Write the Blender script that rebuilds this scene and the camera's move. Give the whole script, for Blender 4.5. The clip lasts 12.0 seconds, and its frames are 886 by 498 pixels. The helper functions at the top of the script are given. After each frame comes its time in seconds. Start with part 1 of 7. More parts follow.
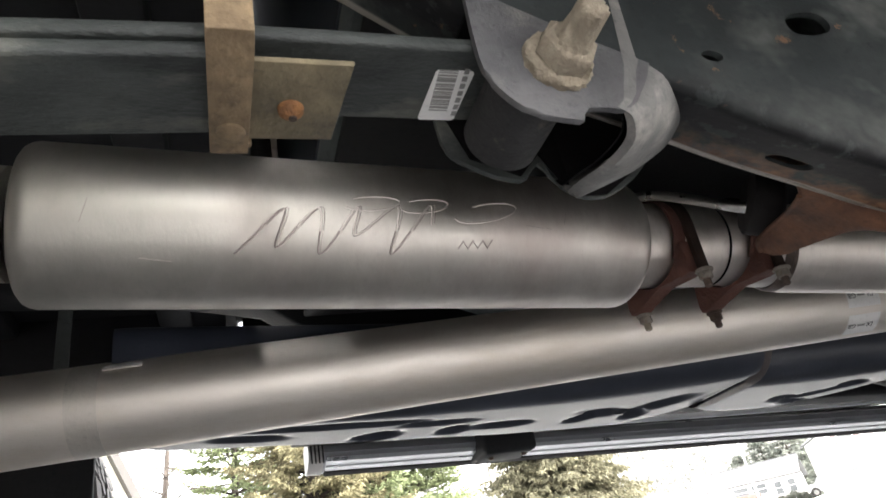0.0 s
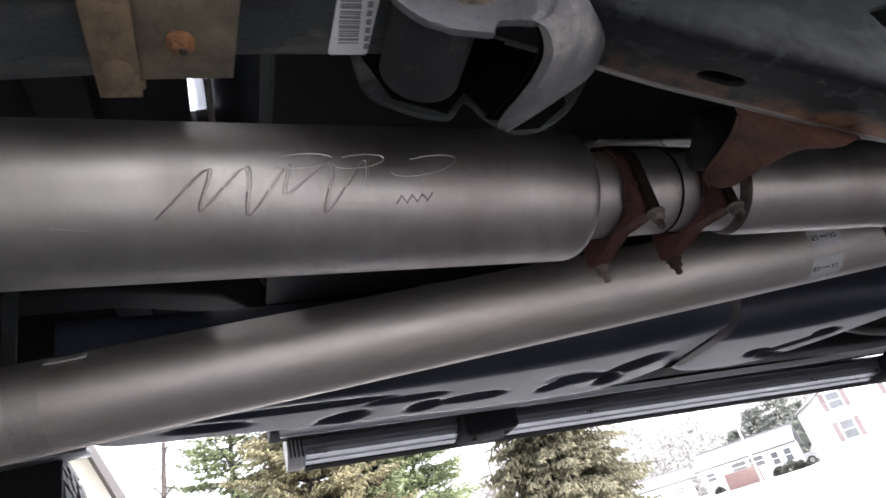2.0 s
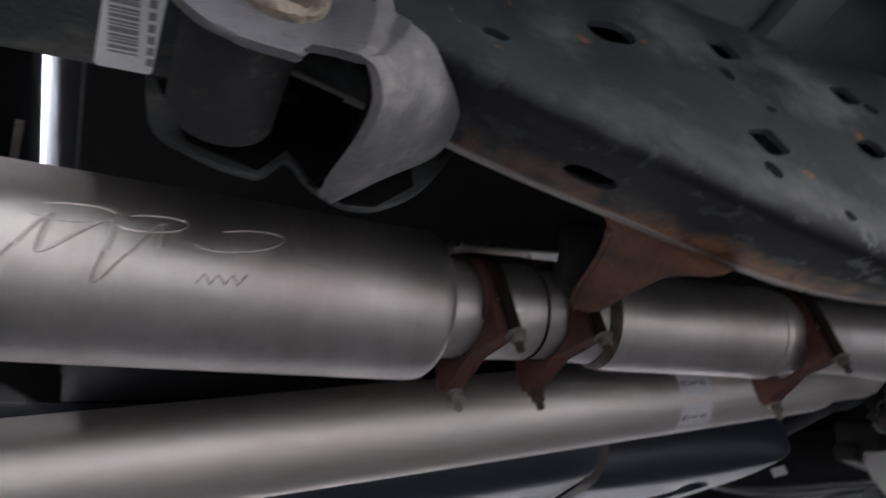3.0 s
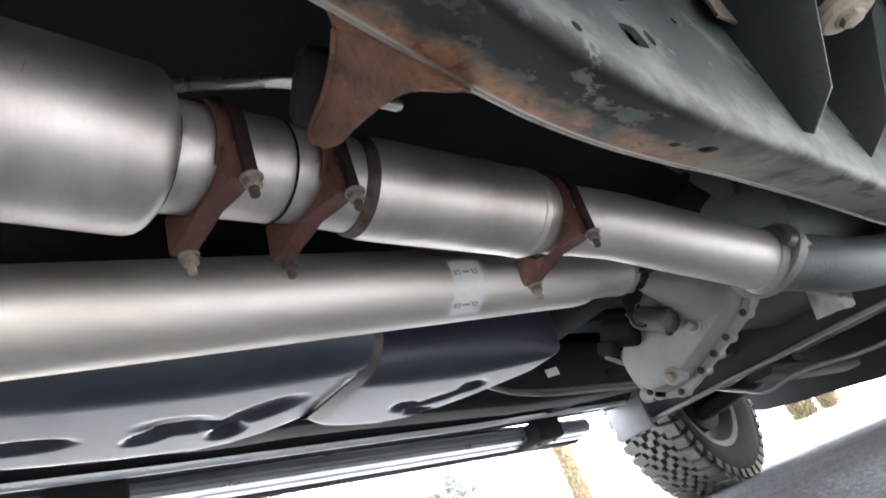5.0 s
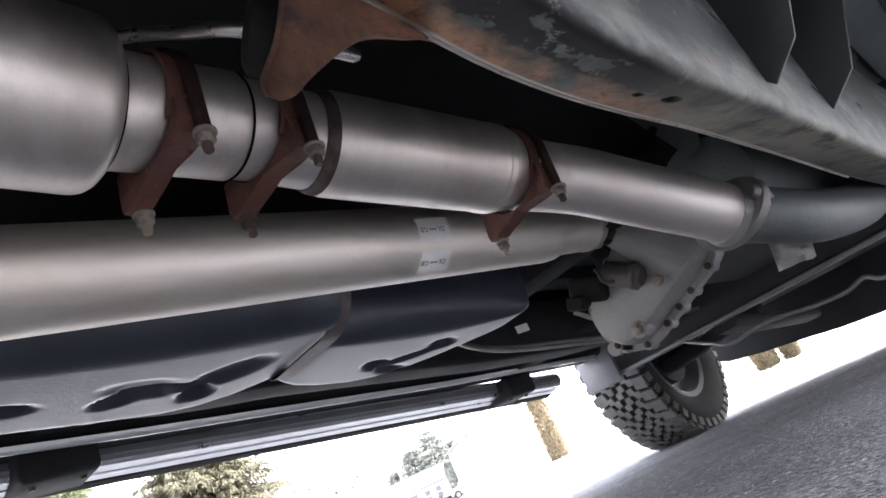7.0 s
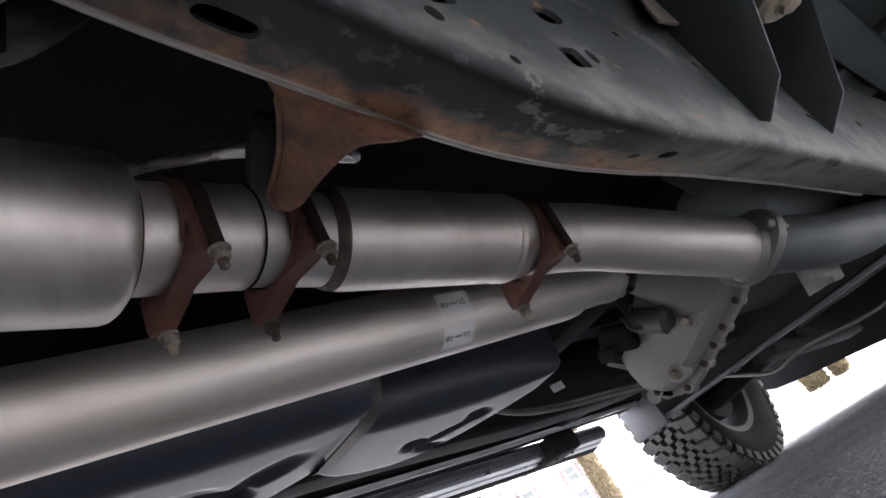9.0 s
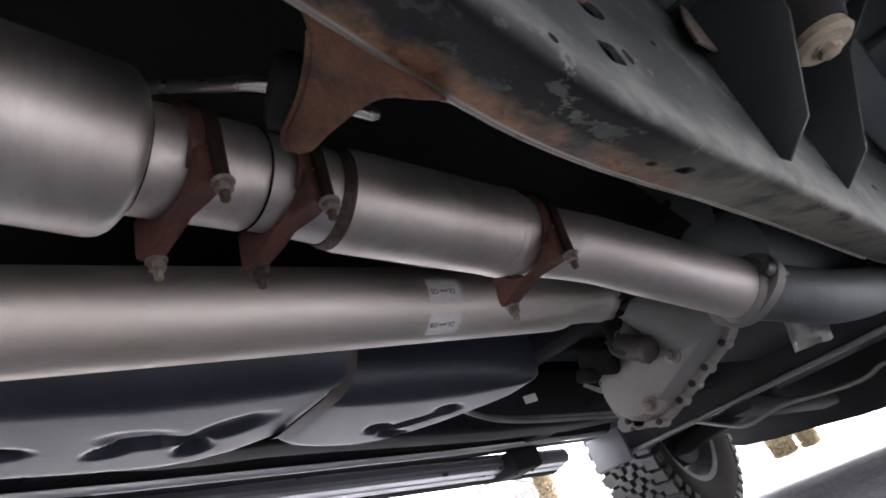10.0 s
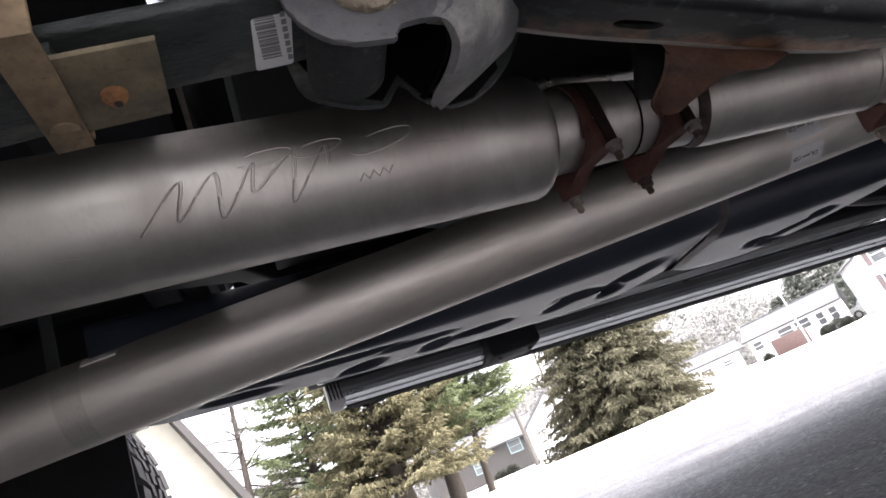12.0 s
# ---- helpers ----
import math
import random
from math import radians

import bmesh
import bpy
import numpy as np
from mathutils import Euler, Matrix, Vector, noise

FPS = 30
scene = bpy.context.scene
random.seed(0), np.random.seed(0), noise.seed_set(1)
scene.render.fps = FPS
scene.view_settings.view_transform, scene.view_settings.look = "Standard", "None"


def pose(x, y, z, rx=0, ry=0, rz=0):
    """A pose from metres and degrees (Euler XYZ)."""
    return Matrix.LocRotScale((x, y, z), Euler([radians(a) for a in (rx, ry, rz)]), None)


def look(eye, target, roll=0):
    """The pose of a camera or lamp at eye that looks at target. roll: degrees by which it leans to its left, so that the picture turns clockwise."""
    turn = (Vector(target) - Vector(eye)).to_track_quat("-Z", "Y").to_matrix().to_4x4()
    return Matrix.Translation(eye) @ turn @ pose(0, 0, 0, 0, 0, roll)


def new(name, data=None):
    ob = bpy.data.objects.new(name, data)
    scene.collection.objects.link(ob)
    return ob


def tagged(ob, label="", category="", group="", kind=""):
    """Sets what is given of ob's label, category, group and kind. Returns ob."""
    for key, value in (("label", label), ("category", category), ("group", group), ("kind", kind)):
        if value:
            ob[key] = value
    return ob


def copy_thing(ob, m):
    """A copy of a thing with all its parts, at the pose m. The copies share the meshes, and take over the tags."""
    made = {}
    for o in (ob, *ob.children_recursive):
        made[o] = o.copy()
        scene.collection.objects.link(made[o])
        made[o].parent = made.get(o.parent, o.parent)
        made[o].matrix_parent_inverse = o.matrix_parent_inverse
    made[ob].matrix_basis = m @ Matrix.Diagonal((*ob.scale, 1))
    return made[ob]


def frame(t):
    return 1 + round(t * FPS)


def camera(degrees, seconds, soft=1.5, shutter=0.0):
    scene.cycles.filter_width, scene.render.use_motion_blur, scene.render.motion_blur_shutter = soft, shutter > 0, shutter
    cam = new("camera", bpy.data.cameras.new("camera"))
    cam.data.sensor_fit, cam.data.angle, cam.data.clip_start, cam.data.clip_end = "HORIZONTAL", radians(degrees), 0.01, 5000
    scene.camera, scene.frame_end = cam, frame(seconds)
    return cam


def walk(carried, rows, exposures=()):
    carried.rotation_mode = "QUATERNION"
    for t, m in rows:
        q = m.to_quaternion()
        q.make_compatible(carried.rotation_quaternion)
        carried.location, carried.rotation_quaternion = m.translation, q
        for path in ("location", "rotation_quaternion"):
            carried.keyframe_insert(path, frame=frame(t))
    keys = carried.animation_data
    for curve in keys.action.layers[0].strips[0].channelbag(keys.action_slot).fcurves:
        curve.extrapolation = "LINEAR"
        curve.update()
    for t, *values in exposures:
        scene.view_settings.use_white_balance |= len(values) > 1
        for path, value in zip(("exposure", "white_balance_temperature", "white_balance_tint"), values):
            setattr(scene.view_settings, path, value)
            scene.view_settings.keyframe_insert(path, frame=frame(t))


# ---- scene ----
cam = camera(68.5, 12.0, soft=1.6, shutter=0.35)
PATH = [
    (0, (-0.482, -0.758, 0.209), (0.154, 0.905, 1.12), -12.1),
    (0.5, (-0.482, -0.747, 0.191), (0.164, 0.918, 1.09), -13.1),
    (1, (-0.482, -0.747, 0.196), (0.166, 0.906, 1.118), -14.3),
    (1.5, (-0.456, -0.744, 0.192), (0.201, 0.919, 1.087), -15.4),
    (2, (-0.437, -0.727, 0.174), (0.242, 0.927, 1.07), -16.9),
    (2.5, (-0.394, -0.69, 0.178), (0.407, 0.921, 1.051), -18.4),
    (3, (-0.343, -0.649, 0.202), (0.634, 0.692, 1.319), -17.2),
    (3.5, (-0.267, -0.63, 0.199), (0.861, 0.506, 1.397), -18.5),
    (3.7, (-0.261, -0.628, 0.206), (0.942, 0.461, 1.375), -21.9),
    (5.3, (-0.241, -0.594, 0.122), (1.201, 0.555, 0.897), -23.8),
    (5.5, (-0.238, -0.594, 0.124), (1.229, 0.544, 0.867), -24.4),
    (6, (-0.238, -0.594, 0.121), (1.24, 0.562, 0.814), -24.3),
    (6.5, (-0.238, -0.591, 0.122), (1.232, 0.578, 0.81), -24.5),
    (6.7, (-0.237, -0.592, 0.123), (1.23, 0.574, 0.821), -24.4),
    (8.3, (-0.232, -0.61, 0.13), (1.245, 0.466, 0.944), -31.3),
    (8.5, (-0.236, -0.608, 0.126), (1.196, 0.461, 1.023), -31.9),
    (9, (-0.235, -0.613, 0.137), (1.193, 0.476, 1.018), -32.7),
    (9.5, (-0.231, -0.607, 0.131), (1.232, 0.391, 1.061), -30.5),
    (10, (-0.232, -0.592, 0.119), (1.202, 0.482, 1.009), -22.7),
    (10.5, (-0.297, -0.66, 0.174), (0.882, 0.67, 1.09), -22.5),
    (11, (-0.36, -0.766, 0.221), (0.4, 0.878, 1.069), -22.4),
    (11.5, (-0.383, -0.797, 0.194), (0.203, 0.964, 0.939), -22.3),
    (12, (-0.388, -0.796, 0.18), (0.163, 0.995, 0.88), -23.7),
]
EXPOSURE = [(0, 4.19, 6750, 10), (0.5, 4.09, 6650, 12), (1.0, 3.79, 6550, 14), (1.5, 3.7, 6400, 16), (2.5, 3.37, 6250, 17), (3.5, 3.88, 6230, 16), (5.3, 5.08, 6250, 9), (5.7, 4.92, 6250, 10),
            (6.2, 4.61, 6250, 13), (6.7, 4.47, 6200, 16), (8.3, 3.64, 6320, 15), (9.5, 4.0, 6320, 17), (10, 4.02, 6370, 17), (10.5, 3.83, 6470, 17), (11, 3.51, 6450, 17), (12, 3.15, 6450, 17)]
walk(cam, [(t, look(eye, target, roll)) for t, eye, target, roll in PATH], EXPOSURE)

# ---- light: a bright hazy sky over the drive, weak soft sun ----
SUN_ELEVATION, SUN_AZIMUTH = radians(58), radians(326)
world = bpy.data.worlds.new("sky")
scene.world = world
world.use_nodes = True
wn = world.node_tree
sky = wn.nodes.new("ShaderNodeTexSky")
sky.sky_type, sky.sun_disc = "NISHITA", False
sky.sun_elevation, sky.sun_rotation = SUN_ELEVATION, radians(90) - SUN_AZIMUTH
sky.air_density, sky.dust_density, sky.ozone_density = 1.0, 6.0, 1.0
haze = wn.nodes.new("ShaderNodeHueSaturation")
haze.inputs["Saturation"].default_value = 0.25
wn.links.new(sky.outputs[0], haze.inputs["Color"])
wn.links.new(haze.outputs[0], wn.nodes["Background"].inputs[0])
wn.nodes["Background"].inputs[1].default_value = 0.14
lamp = bpy.data.lights.new("sun", "SUN")
lamp.energy, lamp.angle, lamp.color = 1.2, radians(30), (1.0, 0.97, 0.92)
sun = new("sun", lamp)
ce = math.cos(SUN_ELEVATION)
sun.matrix_world = look((ce * math.cos(SUN_AZIMUTH) * 40, ce * math.sin(SUN_AZIMUTH) * 40, math.sin(SUN_ELEVATION) * 40), (0, 0, 0))


# ---- materials ----
def material(name, c1, c2, scale=8.0, rough=0.6, metal=0.0, bump=0.2, fine=120.0, patch=None, patch_scale=6.0, patch_at=0.55,
             stretch=(1, 1, 1), rough_var=0.12, random_tint=0.0, bump_dist=0.002, patch_rough=0.85, patch_metal=0.0, island=0.0, gloss=0.5, speck=1.0, patch_soft=0.12, wave=0.0, patch_detail=8.0):
    """A surface with two tones in large blotches, fine grain as relief, and optional patches (rust, dirt) of a third colour."""
    m = bpy.data.materials.new(name)
    m.use_nodes = True
    nt = m.node_tree
    nd, ln = nt.nodes, nt.links
    bsdf = nd["Principled BSDF"]
    bsdf.inputs["Specular IOR Level"].default_value = gloss
    tc = nd.new("ShaderNodeTexCoord")
    mp = nd.new("ShaderNodeMapping")
    mp.inputs["Scale"].default_value = stretch
    ln.new(tc.outputs["Object"], mp.inputs[0])

    def noise_tex(sc, detail=6.0, ro=0.6):
        n = nd.new("ShaderNodeTexNoise")
        n.inputs["Scale"].default_value, n.inputs["Detail"].default_value, n.inputs["Roughness"].default_value = sc, detail, ro
        ln.new(mp.outputs[0], n.inputs["Vector"])
        return n.outputs["Fac"]

    def ramp(fac, a, b):
        r = nd.new("ShaderNodeMapRange")
        r.inputs["From Min"].default_value, r.inputs["From Max"].default_value = a, b
        ln.new(fac, r.inputs["Value"])
        return r.outputs[0]

    def mix(fac, a, b):
        x = nd.new("ShaderNodeMix")
        x.data_type = "RGBA"
        for sock, v in ((x.inputs[6], a), (x.inputs[7], b)):
            if isinstance(v, tuple):
                sock.default_value = (*v, 1)
            else:
                ln.new(v, sock)
        ln.new(fac, x.inputs[0])
        return x.outputs[2]

    big, small = noise_tex(scale), noise_tex(fine, 4.0)
    col = mix(ramp(big, 0.32, 0.68), c1, c2)
    dark = tuple(v * (1 - 0.28 * speck) for v in c1)
    col = mix(ramp(small, 0.55, 0.9), col, dark)
    rough_out = ramp(small, 0.2, 0.8)
    rr = nd.new("ShaderNodeMapRange")
    rr.inputs["To Min"].default_value, rr.inputs["To Max"].default_value = max(0.03, rough - rough_var), min(1, rough + rough_var)
    ln.new(big, rr.inputs["Value"])
    rsock = rr.outputs[0]
    if patch:
        pf = ramp(noise_tex(patch_scale, patch_detail, 0.7), patch_at, patch_at + patch_soft)
        col = mix(pf, col, patch)
        rm = nd.new("ShaderNodeMix")
        rm.inputs[3].default_value = patch_rough
        ln.new(pf, rm.inputs[0]), ln.new(rsock, rm.inputs[2])
        rsock = rm.outputs[0]
        mm = nd.new("ShaderNodeMix")
        mm.inputs[2].default_value, mm.inputs[3].default_value = metal, patch_metal
        ln.new(pf, mm.inputs[0]), ln.new(mm.outputs[0], bsdf.inputs["Metallic"])
    else:
        bsdf.inputs["Metallic"].default_value = metal
    if random_tint or island:
        src = nd.new("ShaderNodeNewGeometry").outputs["Random Per Island"] if island else nd.new("ShaderNodeObjectInfo").outputs["Random"]
        h = nd.new("ShaderNodeHueSaturation")
        k = island or random_tint
        vr = nd.new("ShaderNodeMapRange")
        vr.inputs["To Min"].default_value, vr.inputs["To Max"].default_value = 1 - k, 1 + k
        ln.new(src, vr.inputs["Value"]), ln.new(vr.outputs[0], h.inputs["Value"]), ln.new(col, h.inputs["Color"])
        col = h.outputs[0]
    ln.new(col, bsdf.inputs["Base Color"]), ln.new(rsock, bsdf.inputs["Roughness"])
    if bump:
        b = nd.new("ShaderNodeBump")
        b.inputs["Strength"].default_value, b.inputs["Distance"].default_value = bump, bump_dist
        ln.new(rough_out, b.inputs["Height"]), ln.new(b.outputs[0], bsdf.inputs["Normal"])
        if wave:
            # slight hand-made unevenness of rolled sheet and tube
            w = nd.new("ShaderNodeBump")
            w.inputs["Strength"].default_value, w.inputs["Distance"].default_value = 1.0, wave
            ln.new(noise_tex(24.0, 2.0), w.inputs["Height"]), ln.new(w.outputs[0], b.inputs["Normal"])
    return m


STEEL = material("brushed_stainless", (0.585, 0.541, 0.500), (0.75, 0.698, 0.648), 13, 0.47, 1.0, 0.16, 200, (0.47, 0.40, 0.37), 10, 0.45, (1.0, 0.5, 0.5), 0.16, 0, 0.0006, 0.58, 0.95, speck=0.15, patch_soft=0.30, wave=0.0004)
PIPE_STEEL = material("pipe_steel", (0.55, 0.52, 0.50), (0.67, 0.635, 0.61), 12, 0.54, 1.0, 0.12, 220, (0.52, 0.46, 0.41), 12, 0.47, (1, 1, 1), 0.15, 0, 0.0006, 0.55, 0.9, speck=0.5, patch_soft=0.26, wave=0.0009)
SHAFT = material("driveshaft_aluminium", (0.80, 0.745, 0.685), (0.88, 0.83, 0.775), 4, 0.55, 1.0, 0.10, 300, (0.66, 0.575, 0.47), 4, 0.46, (0.5, 2, 2), 0.10, 0, 0.0005, 0.62, 0.95, speck=0.4, patch_soft=0.30, wave=0.0007)
WELD = material("weld_heat_band", (0.68, 0.635, 0.58), (0.76, 0.715, 0.655), 20, 0.55, 0.9, 0.2, 200)
RUST = material("rusty_clamp_steel", (0.082, 0.034, 0.026), (0.150, 0.060, 0.042), 30, 0.75, 0.2, 0.7, 240, (0.21, 0.115, 0.08), 40, 0.62)
RUST_BROWN = material("rust_brown_bracket", (0.060, 0.028, 0.019), (0.175, 0.080, 0.044), 34, 0.85, 0.1, 0.7, 220, (0.22, 0.125, 0.08), 46, 0.60)
RUST_TAN = material("dusty_tan_rust", (0.145, 0.102, 0.060), (0.295, 0.212, 0.128), 30, 0.9, 0.05, 0.5, 200, (0.090, 0.070, 0.046), 20, 0.54, patch_soft=0.18, speck=1.2, bump_dist=0.002)
RUST_ORANGE = material("orange_rust", (0.33, 0.15, 0.055), (0.20, 0.095, 0.045), 120, 0.9, 0.05, 0.8, 300)
BLACK_FRAME = material("frame_wax_black", (0.050, 0.056, 0.058), (0.105, 0.115, 0.115), 5, 0.62, 0.0, 0.35, 160, (0.19, 0.19, 0.18), 5, 0.58, (1, 1, 1), 0.14)
SPRING = material("leaf_spring_grey", (0.012, 0.015, 0.015), (0.066, 0.074, 0.070), 16, 0.58, 0.05, 0.6, 200, (0.175, 0.175, 0.15), 13, 0.52, (0.6, 1.4, 1.4), patch_soft=0.22)
EYE_DIRT = material("spring_eye_dirt", (0.012, 0.012, 0.013), (0.034, 0.033, 0.034), 18, 0.8, 0.0, 0.5, 180, (0.125, 0.106, 0.082), 22, 0.56, patch_soft=0.16)
PAD_DIRT = material("pad_olive_rust", (0.095, 0.080, 0.052), (0.205, 0.165, 0.105), 26, 0.92, 0.0, 0.4, 200, (0.058, 0.054, 0.046), 19, 0.52, patch_soft=0.16)
HANGER = material("hanger_dusty_black", (0.050, 0.050, 0.055), (0.115, 0.113, 0.117), 15, 0.5, 0.0, 0.4, 200, (0.20, 0.187, 0.175), 17, 0.56, patch_soft=0.18)
# paler copy for the front wall: dust, plus its stronger light in the colour
HANGER_DUST_LIT = material("hanger_pale_dust", (0.100, 0.098, 0.098), (0.185, 0.180, 0.173), 18, 0.7, 0.0, 0.4, 200, (0.30, 0.288, 0.265), 22, 0.52, patch_soft=0.2)
BOLT_DIRT = material("bolt_mud", (0.22, 0.18, 0.135), (0.33, 0.285, 0.22), 60, 0.9, 0.1, 0.8, 300)
BOLT = material("zinc_bolt", (0.30, 0.27, 0.24), (0.20, 0.165, 0.14), 70, 0.5, 0.8, 0.5, 300)
NUT_PALE = material("corroded_pale_nut", (0.16, 0.138, 0.118), (0.30, 0.268, 0.235), 90, 0.65, 0.5, 0.6, 260, (0.17, 0.10, 0.07), 120, 0.56)
STRAP_DARK = material("strap_dark_rust", (0.016, 0.010, 0.008), (0.034, 0.020, 0.015), 40, 0.8, 0.1, 0.5, 240, gloss=0.2)
DARK_BOLT = material("dark_bolt", (0.05, 0.035, 0.03), (0.09, 0.06, 0.045), 70, 0.7, 0.4, 0.5, 300)
CHROME = material("bright_rod", (0.70, 0.69, 0.67), (0.60, 0.59, 0.57), 30, 0.28, 1.0, 0.2, 250)
TANK = material("tank_black_plastic", (0.020, 0.024, 0.036), (0.038, 0.044, 0.062), 5, 0.38, 0.0, 0.12, 180, rough_var=0.05, gloss=0.55, speck=0.3)
STRAP = material("tank_strap_steel", (0.075, 0.061, 0.060), (0.12, 0.099, 0.096), 14, 0.6, 0.2, 0.3, 200)
MOTOR = material("motor_brown_grey", (0.070, 0.063, 0.060), (0.115, 0.104, 0.098), 20, 0.6, 0.3, 0.3, 180)
CAST = material("cast_aluminium", (0.245, 0.238, 0.235), (0.325, 0.318, 0.314), 9, 0.66, 0.4, 0.3, 160, (0.16, 0.15, 0.142), 13, 0.56, speck=0.5, patch_soft=0.2)
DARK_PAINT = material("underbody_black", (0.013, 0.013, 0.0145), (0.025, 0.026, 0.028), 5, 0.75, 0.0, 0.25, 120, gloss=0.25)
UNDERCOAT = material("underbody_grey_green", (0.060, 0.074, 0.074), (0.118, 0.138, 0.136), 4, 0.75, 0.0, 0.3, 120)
GUSSET = material("mount_black", (0.005, 0.0085, 0.009), (0.011, 0.0165, 0.0175), 8, 0.62, 0.0, 0.2, 150)
BOARD = material("running_board_plastic", (0.085, 0.087, 0.095), (0.13, 0.132, 0.14), 8, 0.5, 0.0, 0.12, 160, gloss=0.8)
BRIGHT_PLATE = material("polished_plate", (0.80, 0.805, 0.81), (0.88, 0.885, 0.89), 6, 0.34, 0.9, 0.0, 160, speck=0.0, rough_var=0.02)
STEP = material("step_grey_aluminium", (0.30, 0.305, 0.32), (0.38, 0.385, 0.40), 6, 0.32, 0.55, 0.0, 160, gloss=0.7, speck=0.2, rough_var=0.03)
DULL_PIPE = material("dull_grey_pipe", (0.045, 0.052, 0.053), (0.085, 0.096, 0.097), 12, 0.6, 0.3, 0.3, 160)
SHIELD_DULL = material("dull_heat_shield", (0.105, 0.122, 0.122), (0.17, 0.192, 0.19), 9, 0.65, 0.15, 0.3, 160)
FLANGE = material("flange_grey", (0.17, 0.165, 0.16), (0.26, 0.25, 0.245), 20, 0.5, 0.6, 0.4, 160)
BEAD = material("weld_brown", (0.045, 0.032, 0.027), (0.14, 0.105, 0.09), 55, 0.55, 0.6, 0.6, 200)
BOARD_TRIM = material("board_trim_satin", (0.55, 0.56, 0.57), (0.66, 0.67, 0.68), 9, 0.30, 0.9, 0.1, 160)
RUBBER = material("tyre_rubber", (0.014, 0.0135, 0.0135), (0.025, 0.024, 0.0235), 10, 0.9, 0.0, 0.3, 160, (0.042, 0.040, 0.037), 14, 0.62, gloss=0.2)
RUBBER_BLACK = material("soft_rubber_black", (0.014, 0.013, 0.013), (0.024, 0.022, 0.022), 16, 0.85, 0.0, 0.2, 160, gloss=0.15)
TREAD = material("tread_dusty_rubber", (0.080, 0.077, 0.074), (0.130, 0.126, 0.120), 12, 0.85, 0.0, 0.4, 160, (0.15, 0.143, 0.13), 18, 0.60)
RIM = material("wheel_alloy", (0.12, 0.12, 0.123), (0.17, 0.17, 0.174), 9, 0.4, 0.8, 0.1, 160)
LABEL = material("label_paper", (0.82, 0.81, 0.79), (0.87, 0.86, 0.845), 20, 0.6, 0.0, 0.05, 200)
LABEL_GREY = material("label_smudged", (0.50, 0.48, 0.45), (0.58, 0.56, 0.53), 25, 0.6, 0.0, 0.05, 200)
INK = material("print_ink", (0.06, 0.06, 0.06), (0.10, 0.10, 0.10), 30, 0.6, 0.0, 0.0)
INK_GREY = material("print_ink_faded", (0.26, 0.25, 0.24), (0.33, 0.32, 0.31), 30, 0.6, 0.0, 0.0)
SCRATCH = material("scratched_scrawl", (0.74, 0.68, 0.64), (0.62, 0.57, 0.53), 60, 0.45, 0.9, 0.2, 300)
SCRATCH_DARK = material("scrawl_dark_stroke", (0.36, 0.31, 0.285), (0.46, 0.405, 0.375), 60, 0.5, 0.8, 0.2, 300)
SHIELD = material("heat_shield_foil", (0.40, 0.40, 0.39), (0.50, 0.50, 0.49), 25, 0.42, 0.9, 0.6, 60)
PAINT = material("truck_body_paint", (0.10, 0.11, 0.125), (0.12, 0.13, 0.145), 3, 0.16, 0.3, 0.02, 200)
GLASS_DARK = material("tinted_glass", (0.015, 0.018, 0.02), (0.02, 0.022, 0.025), 3, 0.08, 0.0, 0.0)

# near-black for the hanger's painted inner shade and for dark pipe joints
SHADE_JOINT_BLACK = material("hanger_inside_black", (0.006, 0.006, 0.007), (0.011, 0.010, 0.010), 10, 0.9, 0.0, 0.2, 160, gloss=0.05)


